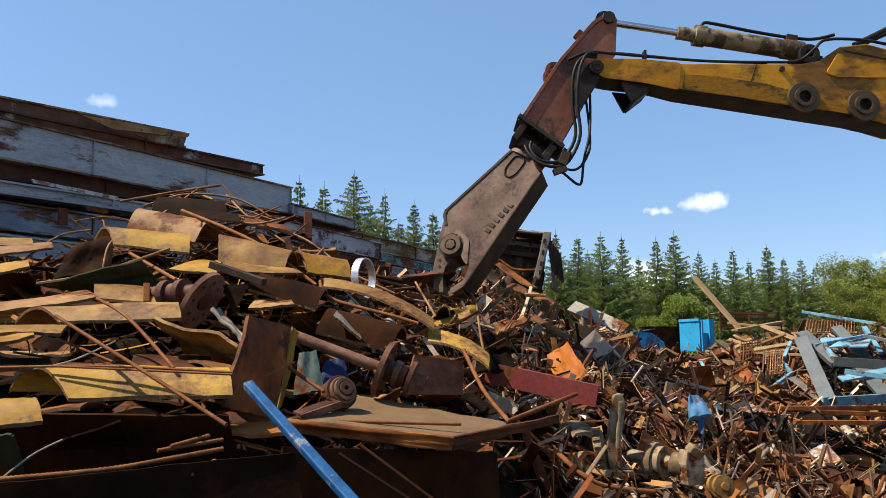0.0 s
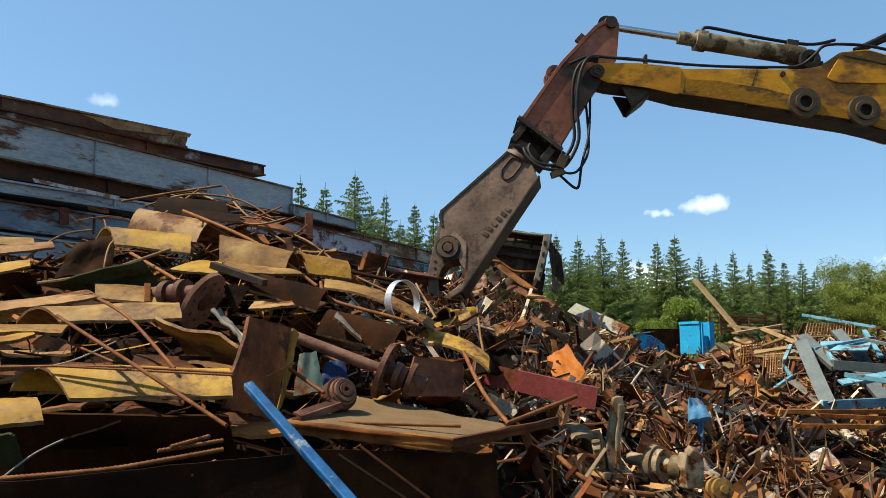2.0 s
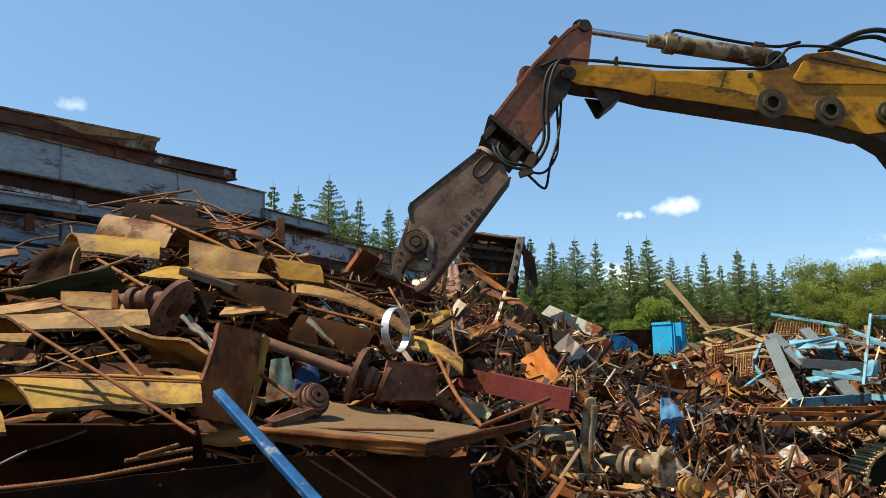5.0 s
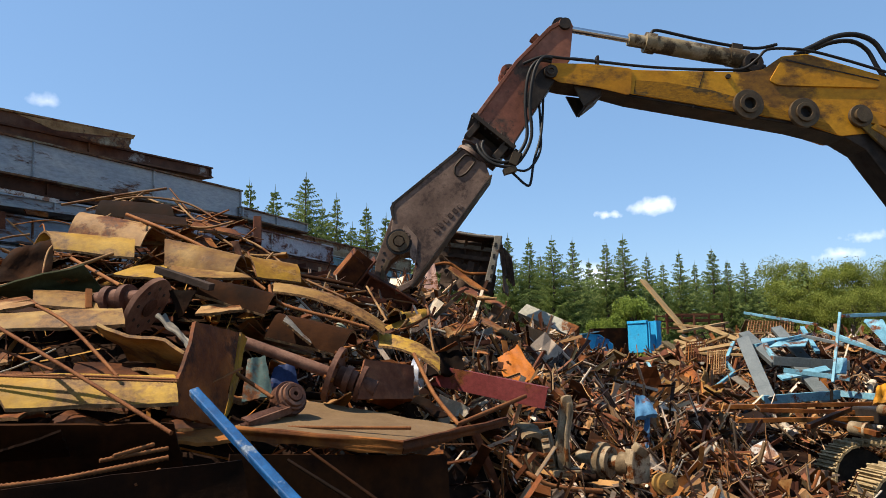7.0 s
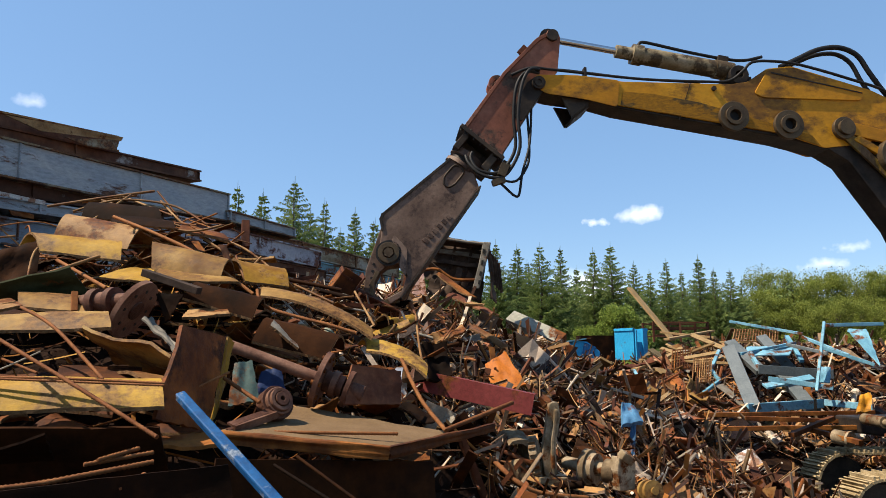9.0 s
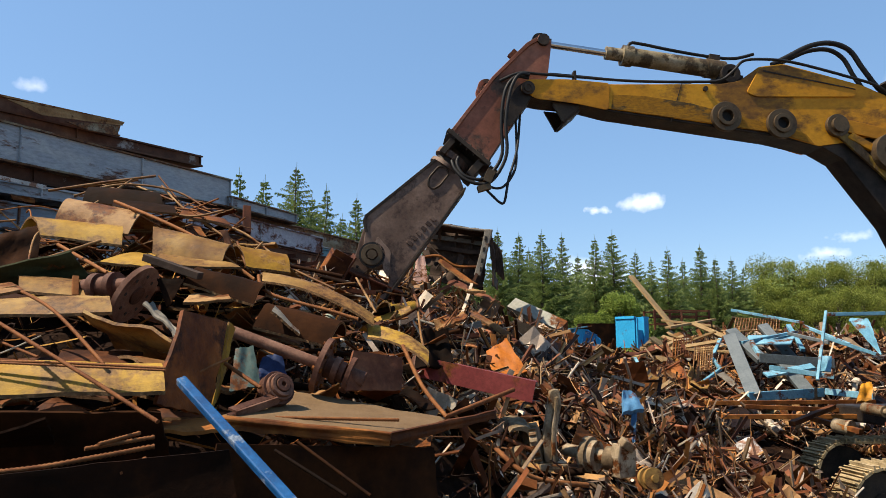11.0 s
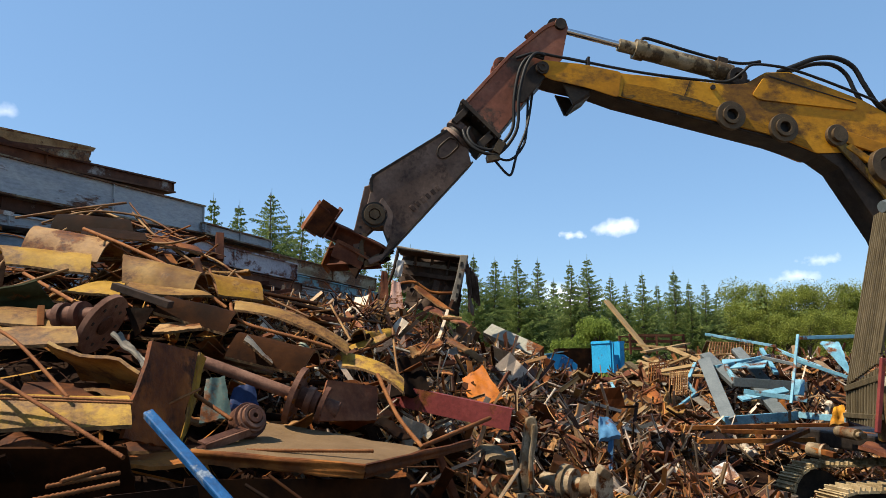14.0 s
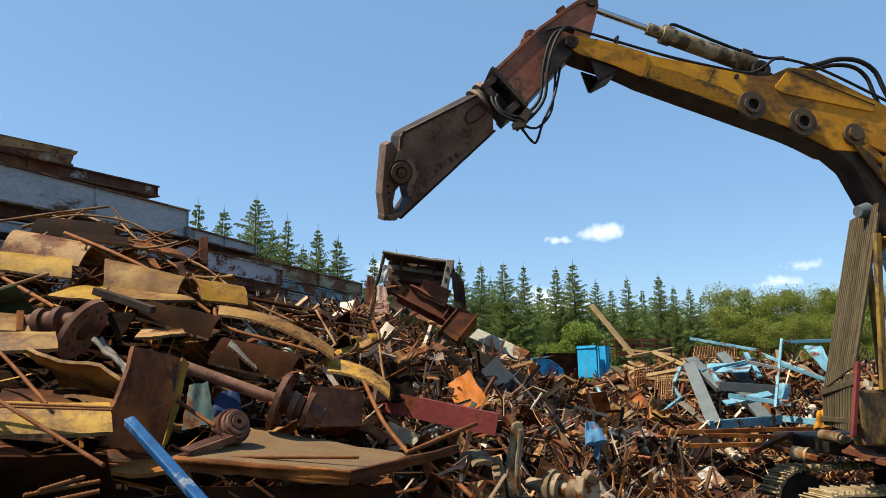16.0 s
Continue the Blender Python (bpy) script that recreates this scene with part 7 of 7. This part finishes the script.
# strips, plates and bars layered through the near heap
for k in range(130):
    y = rng.uniform(4.5, 8.6)
    x = y * rng.uniform(-0.66, 0.04)
    if y < 6.3 and x < -0.6 and k % 4:
        continue
    i = rng.choice((0, 0, 0, 2, 6, 1, 3, 3))
    nm, lb, ct, mt = LOOSE[i]
    ob = new(nm, rng.choice(stock[i]))
    ob.matrix_world = Matrix.Translation((x, y, heap(x, y) + rng.uniform(0.02, 0.34))) @ Euler((rng.gauss(0.0, 0.16), rng.gauss(0, 0.16), rng.gauss(-0.15, 0.5))).to_matrix().to_4x4()
    tagged(ob, lb + " wedged between the plates", ct, "loose " + ct + " pieces")

# what is too small and too much to count
for nm, cnt, smin, smax, box_x, box_y, lab in (
        ("scrap_litter", 24000, 0.07, 0.95, (-0.12, 0.85), (4.6, 17.5), "litter of small rusty and grey scrap pieces covering the heap"),
        ("scrap_shreds", 3600, 0.08, 0.65, (-0.75, -0.05), (4.9, 9.2), "small rusty offcuts filling the gaps of the heap")):
    g = Geo()
    kinds_small = ("flat_bar", "flat_bar", "curled_strip", "angle_iron", "pipe_offcut", "flat_bar", "sheet_offcut", "curled_strip", "angle_iron", "pipe_offcut", "flat_bar", "curled_strip", "flat_bar", "casting_lump")
    bank = [scrap_shape(rng.choice(kinds_small), 1.0) for _ in range(90)]
    for k in range(cnt):
        y = box_y[0] + (box_y[1] - box_y[0]) * rng.random() ** 1.25
        x = y * rng.uniform(*box_x)
        if heap(x, y) < 0.02 or (1.3 < x < 2.2 and 6.3 < y < 7.2 and rng.random() < 0.6) or (x > 4.75 and 6.4 < y < 10.1):
            continue
        if nm == "scrap_shreds" and y < 6.6 and x < -0.35 and rng.random() < 0.85:
            continue
        if x < 1.4 and y < 6.1 and nm == "scrap_litter" and rng.random() < (0.93 if x < 0.95 else 0.75):
            continue
        s = (smin + (smax - smin) * rng.random() ** 2.0) * (0.8 + 0.03 * y)
        m = lay(x, y, rng.uniform(-0.05, 0.2), 0.55) @ Matrix.Diagonal((s, s * rng.uniform(0.25, 0.95), s * rng.uniform(0.25, 0.9), 1))
        b = rng.choice(bank)
        g.add([m @ Vector(p) for p in b.v], b.f)
    tagged(new(nm, mesh_of(nm, g, M_mix if nm == "scrap_litter" else M_mixdark, (0, 0, 0))), lab, "scrap", kind="stuff")

# ---- pieces in the shear's bite, and what falls ----
def beam_chunk(name, label):
    """A torn stub of rolled beam with a crumpled end plate."""
    e = new(name)
    tagged(e, label, "beam")
    part("web", Geo().box(pose(0, 0, 0), 0.75, 0.02, 0.17), M_redrust, e)
    part("flange", Geo().box(pose(0, 0, 0.095), 0.78, 0.18, 0.018), M_redrust, e, "", 0.003)
    part("flange", Geo().box(pose(-0.03, 0, -0.095), 0.7, 0.18, 0.018), M_redrust, e, "", 0.003)
    part("end_plate", Geo().box(pose(-0.39, 0, 0.05, 0, 12, 6), 0.02, 0.26, 0.34), M_rust, e, "", 0.003)
    part("end_cleat", Geo().box(pose(-0.3, -0.05, 0.16, 15, -20, 10), 0.2, 0.15, 0.02), M_redrust, e, "", 0.003)
    part("torn_web", Geo().prism([(0.3, -0.09), (0.45, -0.02), (0.36, 0.02), (0.48, 0.09), (0.3, 0.09)], -0.03, 0.03), M_darkrust, e)
    part("torn_web", Geo().prism([(-0.1, -0.1), (0.12, -0.1), (0.05, -0.3), (-0.02, -0.22)], -0.05, -0.03), M_darkrust, e)
    return e


held = new("beam_offcut")
tagged(held, "rusty I-beam offcut with an end plate, held in the shear's jaws", "beam")
part("web", Geo().box(pose(0.05, 0, 0), 0.96, 0.018, 0.18), M_redrust, held)
part("flange", Geo().sheet(pose(0.05, 0, 0.108), 0.98, 0.2, 0.02, lambda u, w: 0.02 * noise.noise((u * 2, w, 71)), 12, 2), M_redrust, held)
part("flange", Geo().sheet(pose(0.02, 0, -0.092), 0.9, 0.2, 0.02, lambda u, w: 0.025 * noise.noise((u * 2, w, 72)), 12, 2), M_redrust, held)
part("end_plate", Geo().box(pose(-0.44, 0, 0.05, 0, 8, 4), 0.022, 0.3, 0.4), M_rust, held, "square rusty end plate", 0.004)
part("end_web", Geo().box(pose(-0.32, -0.13, 0.08, 0, 8, 4), 0.24, 0.02, 0.4), M_rust, held, "upright web of the end piece", 0.004)
part("end_flange", Geo().box(pose(-0.19, -0.02, 0.08, 0, 8, 4), 0.02, 0.26, 0.42), M_redrust, held, "", 0.004)
part("end_cleat", Geo().box(pose(-0.36, -0.02, 0.2, 0, 8, 4), 0.16, 0.26, 0.02), M_redrust, held, "", 0.003)
part("end_cleat", Geo().box(pose(-0.37, -0.02, -0.13, 0, 8, 4), 0.14, 0.26, 0.02), M_redrust, held, "", 0.003)
part("stiffener", Geo().box(pose(-0.1, -0.05, 0), 0.016, 0.085, 0.17), M_redrust, held)
part("fanned_plate", Geo().sheet(pose(0.16, -0.1, -0.16, 66, 0, 10), 0.4, 0.22, 0.014, lambda u, w: 0.05 * noise.noise((u * 2, w * 2, 77)), 6, 4), M_redrust, held)
part("torn_web", Geo().prism([(0.5, -0.09), (0.64, -0.03), (0.56, 0.0), (0.66, 0.08), (0.5, 0.09)], -0.03, 0.03), M_darkrust, held)
cut = beam_chunk("cut_beam", "rusty cut beam piece that drops onto the heap")
hoop = base("steel_ring", (0, 0, 0), "bright bare steel hoop rolling on the scrap", "ring")
part("band", Geo().ring((0, 0, 0), (0, 1, 0), 0.17, 0.18, 0.07, 90), M_steelbright, hoop, "", 0.003)


# ---- what moves ----
ARM_ROWS = [
    (0.0, 1.903, 5.567, -0.00),
    (0.5, 1.906, 5.540, 0.13),
    (1.0, 1.910, 5.562, -0.27),
    (1.5, 1.905, 5.553, 0.01),
    (2.0, 1.895, 5.544, 0.06),
    (2.5, 1.900, 5.538, 0.28),
    (3.0, 1.889, 5.536, 0.21),
    (3.5, 1.894, 5.547, 0.36),
    (4.0, 1.897, 5.541, 0.41),
    (6.5, 1.952, 5.597, -0.05),
    (7.0, 1.967, 5.597, -0.18),
    (7.5, 1.952, 5.573, 0.34),
    (8.0, 1.947, 5.556, 0.40),
    (8.5, 1.944, 5.572, 0.41),
    (9.0, 1.942, 5.552, 0.38),
    (9.5, 1.891, 5.450, 0.92),
    (12.0, 1.738, 5.283, 2.38),
    (12.5, 1.984, 5.646, -0.87),
    (13.0, 2.225, 5.959, -3.68),
    (13.5, 2.275, 5.998, -3.93),
    (14.0, 2.293, 5.951, -3.60),
    (14.5, 2.321, 5.953, -3.54),
    (15.0, 2.354, 5.983, -3.73),
    (15.5, 2.706, 6.384, -7.25),
    (16.0, 2.891, 6.414, -8.64),
]
BRACKET_ROWS = [
    (0.0, 1.903, 5.567, 0.00),
    (0.5, 1.906, 5.540, 0.13),
    (1.0, 1.910, 5.562, 0.14),
    (1.5, 1.905, 5.553, -0.21),
    (2.0, 1.895, 5.544, -1.35),
    (2.5, 1.900, 5.538, -3.05),
    (3.0, 1.889, 5.536, -3.70),
    (3.5, 1.894, 5.547, -3.88),
    (4.0, 1.897, 5.541, -3.87),
    (6.5, 1.952, 5.597, -3.96),
    (7.0, 1.967, 5.597, -2.84),
    (7.5, 1.952, 5.573, -3.08),
    (8.0, 1.947, 5.556, -2.90),
    (8.5, 1.944, 5.572, -2.44),
    (9.0, 1.942, 5.552, -1.96),
    (9.5, 1.891, 5.450, -2.40),
    (12.0, 1.738, 5.283, -4.18),
    (12.5, 1.984, 5.646, -7.11),
    (13.0, 2.225, 5.959, -11.20),
    (13.5, 2.275, 5.998, -9.47),
    (14.0, 2.293, 5.951, -8.03),
    (14.5, 2.321, 5.953, -8.15),
    (15.0, 2.354, 5.983, -8.10),
    (15.5, 2.706, 6.384, -10.78),
    (16.0, 2.891, 6.414, -11.59),
]
SHEAR_ROWS = [
    (0.0, 1.083, 4.505, -0.54, 22.9),
    (0.5, 1.093, 4.486, -0.67, 22.9),
    (1.0, 1.067, 4.509, 0.13, 21.4),
    (1.5, 1.043, 4.516, 0.60, 17.8),
    (2.0, 1.004, 4.518, -0.04, 12.5),
    (2.5, 0.992, 4.554, -2.04, 9.4),
    (3.0, 0.979, 4.557, -2.67, 7.2),
    (3.5, 0.969, 4.575, -2.55, 6.5),
    (4.0, 0.975, 4.565, -3.07, 5.3),
    (6.5, 1.021, 4.623, -3.82, 4.1),
    (7.0, 1.032, 4.599, -2.42, 4.4),
    (7.5, 1.030, 4.600, -2.62, 4.1),
    (8.0, 1.028, 4.583, -2.95, 3.9),
    (8.5, 1.028, 4.581, -1.97, 3.6),
    (9.0, 1.021, 4.548, -1.45, 3.1),
    (9.5, 0.959, 4.464, -1.38, 3.1),
    (12.0, 0.773, 4.350, -2.12, -1.0),
    (12.5, 0.942, 4.725, -6.91, -2.3),
    (13.0, 1.113, 5.079, -9.04, -3.3),
    (13.5, 1.183, 5.108, -8.76, -3.4),
    (14.0, 1.242, 5.075, -8.28, -3.5),
    (14.5, 1.267, 5.080, -8.46, -4.4),
    (15.0, 1.296, 5.113, -8.80, -4.9),
    (15.5, 1.533, 5.567, -11.88, -15.2),
    (16.0, 1.753, 5.659, -12.14, -25.4),
]
JAW_ROWS = [
    (0.0, 16.0),
    (0.5, 16.7),
    (1.0, 17.3),
    (1.5, 18.0),
    (2.0, 19.0),
    (2.5, 20.0),
    (3.0, 20.7),
    (3.5, 21.3),
    (4.0, 22.0),
    (6.5, 24.0),
    (7.0, 24.0),
    (7.5, 24.0),
    (8.0, 24.0),
    (8.5, 24.0),
    (9.0, 24.0),
    (9.5, 24.0),
    (12.0, 14.7),
    (12.5, 11.0),
    (13.0, 11.0),
    (13.5, 11.0),
    (14.0, 11.0),
    (14.5, 11.0),
    (15.0, 11.0),
    (15.5, 6.0),
    (16.0, -4.0),
]
BARREL_ROWS = [
    (0.0, 4.661, 5.898, -9.17),
    (0.5, 4.664, 5.877, -9.04),
    (1.0, 4.670, 5.880, -9.44),
    (1.5, 4.663, 5.884, -9.15),
    (2.0, 4.653, 5.878, -9.07),
    (2.5, 4.657, 5.882, -8.78),
    (3.0, 4.646, 5.877, -8.83),
    (3.5, 4.650, 5.895, -8.66),
    (4.0, 4.653, 5.891, -8.61),
    (6.5, 4.710, 5.925, -9.08),
    (7.0, 4.726, 5.919, -9.26),
    (7.5, 4.709, 5.920, -8.72),
    (8.0, 4.703, 5.906, -8.67),
    (8.5, 4.700, 5.923, -8.67),
    (9.0, 4.699, 5.901, -8.72),
    (9.5, 4.645, 5.824, -8.15),
    (12.0, 4.484, 5.727, -6.55),
    (12.5, 4.746, 5.935, -9.78),
    (13.0, 4.993, 6.115, -12.48),
    (13.5, 5.044, 6.141, -12.84),
    (14.0, 5.061, 6.111, -12.56),
    (14.5, 5.090, 6.115, -12.50),
    (15.0, 5.123, 6.136, -12.70),
    (15.5, 5.474, 6.368, -16.21),
    (16.0, 5.656, 6.332, -17.60),
]
ROD_ROWS = [
    (0.0, 2.072, 6.316, -9.17),
    (0.5, 2.074, 6.289, -9.04),
    (1.0, 2.078, 6.311, -9.44),
    (1.5, 2.076, 6.301, -9.15),
    (2.0, 2.080, 6.288, -9.07),
    (2.5, 2.104, 6.277, -8.78),
    (3.0, 2.100, 6.273, -8.83),
    (3.5, 2.107, 6.282, -8.66),
    (4.0, 2.110, 6.277, -8.61),
    (6.5, 2.166, 6.332, -9.08),
    (7.0, 2.168, 6.336, -9.26),
    (7.5, 2.156, 6.312, -8.72),
    (8.0, 2.149, 6.296, -8.67),
    (8.5, 2.141, 6.313, -8.67),
    (9.0, 2.134, 6.295, -8.72),
    (9.5, 2.088, 6.191, -8.15),
    (12.0, 1.955, 6.018, -6.55),
    (12.5, 2.234, 6.368, -9.78),
    (13.0, 2.518, 6.662, -12.48),
    (13.5, 2.550, 6.710, -12.84),
    (14.0, 2.552, 6.670, -12.56),
    (14.5, 2.582, 6.671, -12.50),
    (15.0, 2.614, 6.701, -12.70),
    (15.5, 2.995, 7.089, -16.21),
    (16.0, 3.189, 7.115, -17.60),
]

HELD_ROWS = [
    (0.0, (-0.47, 8.60, 2.86), 8), (1.5, (-0.48, 8.60, 2.90), 8), (2.4, (-0.61, 8.60, 2.97), -18), (4.0, (-0.45, 8.60, 2.97), -20), (6.5, (-0.32, 8.60, 2.91), -30), (8.0, (-0.13, 8.60, 2.90), -28),
    (9.0, (-0.21, 8.60, 2.77), -25), (9.6, (-0.26, 8.60, 2.80), -20), (12.0, (-0.45, 8.60, 2.95), -22), (12.5, (-0.55, 8.60, 3.38), -24), (13.0, (-0.33, 8.60, 3.60), -24), (13.5, (-0.25, 8.60, 3.66), -23),
    (14.0, (-0.21, 8.60, 3.74), -24), (14.5, (-0.18, 8.60, 3.72), -24), (15.0, (-0.12, 8.60, 3.69), -24), (15.2, (-0.10, 8.60, 3.68), -8), (15.3, (0.04, 8.60, 3.78), 18), (15.4, (0.19, 8.60, 3.81), 55), (15.5, (0.38, 8.60, 3.79), 85),
    (15.6, (0.57, 8.65, 3.75), 108), (15.7, (0.67, 8.70, 3.65), 124), (15.8, (0.87, 8.80, 3.54), 138), (15.9, (1.04, 8.90, 3.24), 146), (16.0, (1.17, 9.00, 2.92), 150)]
CUT_ROWS = [
    (0.0, (-0.34, 8.90, 2.78), 20), (2.4, (-0.47, 8.90, 2.77), 10), (6.5, (-0.19, 8.90, 2.77), 5), (9.6, (-0.09, 8.90, 2.66), 5), (12.0, (-0.28, 8.90, 2.65), 10), (12.5, (-0.19, 8.90, 3.15), 10), (13.0, (-0.11, 8.90, 3.43), 5),
    (14.5, (-0.01, 8.90, 3.50), 0), (14.8, (0.04, 8.90, 3.42), 15), (15.0, (0.15, 8.90, 2.96), 40), (15.2, (0.21, 8.90, 2.81), 65), (15.5, (0.20, 8.80, 2.83), 88), (15.8, (0.03, 8.70, 2.76), 130), (16.0, (-0.09, 8.70, 2.66), 150)]
HOOP_ROWS = [
    (0.0, (-0.70, 6.30, 2.69), 70, 0), (1.0, (-0.63, 6.30, 2.73), 68, 20), (1.5, (-0.58, 6.30, 2.70), 66, 40), (2.0, (-0.33, 5.85, 2.46), 50, 90), (2.5, (-0.35, 5.75, 2.43), 54, 112), (3.0, (-0.32, 5.72, 2.44), 56, 128), (3.5, (-0.28, 5.70, 2.43), 58, 150), (4.2, (-0.26, 5.68, 2.40), 60, 160),
    (5.0, (-0.16, 5.75, 2.26), 62, 200), (5.6, (0.03, 6.15, 2.03), 70, 260), (6.3, (0.21, 6.40, 1.86), 80, 300), (16.0, (-0.17, 6.40, 1.79), 80, 300)]


HOUSE_ROWS = [(0.0, 0.3), (9.6, 0.3), (12.0, 0.3), (12.6, 0.28), (13.0, 0.22), (13.5, 0.13), (14.0, 0.09), (15.5, 0.08), (16.0, 0.0)]


def motions():
    walk(house, [(t, pose(x, 0, 0)) for t, x in HOUSE_ROWS])
    walk(arm, [(t, pose(x, AY, z, 0, -a, 0)) for t, x, z, a in ARM_ROWS])
    walk(bracket, [(t, pose(x, AY, z, 0, -a, 0)) for t, x, z, a in BRACKET_ROWS])
    walk(shear, [(t, pose(x, AY + 0.26, z, 0, -a, 0) @ Matrix.Rotation(radians(w), 4, AXIS)) for t, x, z, a, w in SHEAR_ROWS])
    walk(jaw, [(t, pose(pin.x, 0, pin.z, 0, a, 0)) for t, a in JAW_ROWS])
    walk(barrel, [(t, pose(x, AY + 0.26, z, 0, -a, 0)) for t, x, z, a in BARREL_ROWS])
    walk(rod, [(t, pose(x, AY + 0.26, z, 0, -a, 0)) for t, x, z, a in ROD_ROWS])
    walk(held, [(t, Matrix.Translation(p) @ pose(0, 0, 0, 0, -a, 0) @ pose(0, 0, 0, 15, 0, 12)) for t, p, a in HELD_ROWS])
    walk(cut, [(t, Matrix.Translation(p) @ pose(0, 0, 0, 0, -a, 0) @ pose(0, 0, 0, -20, 0, -25)) for t, p, a in CUT_ROWS])
    walk(hoop, [(t, Matrix.Translation(p) @ pose(0, 0, 0, 0, 0, w) @ pose(0, 0, 0, 0, a, 0)) for t, p, w, a in HOOP_ROWS])


motions()
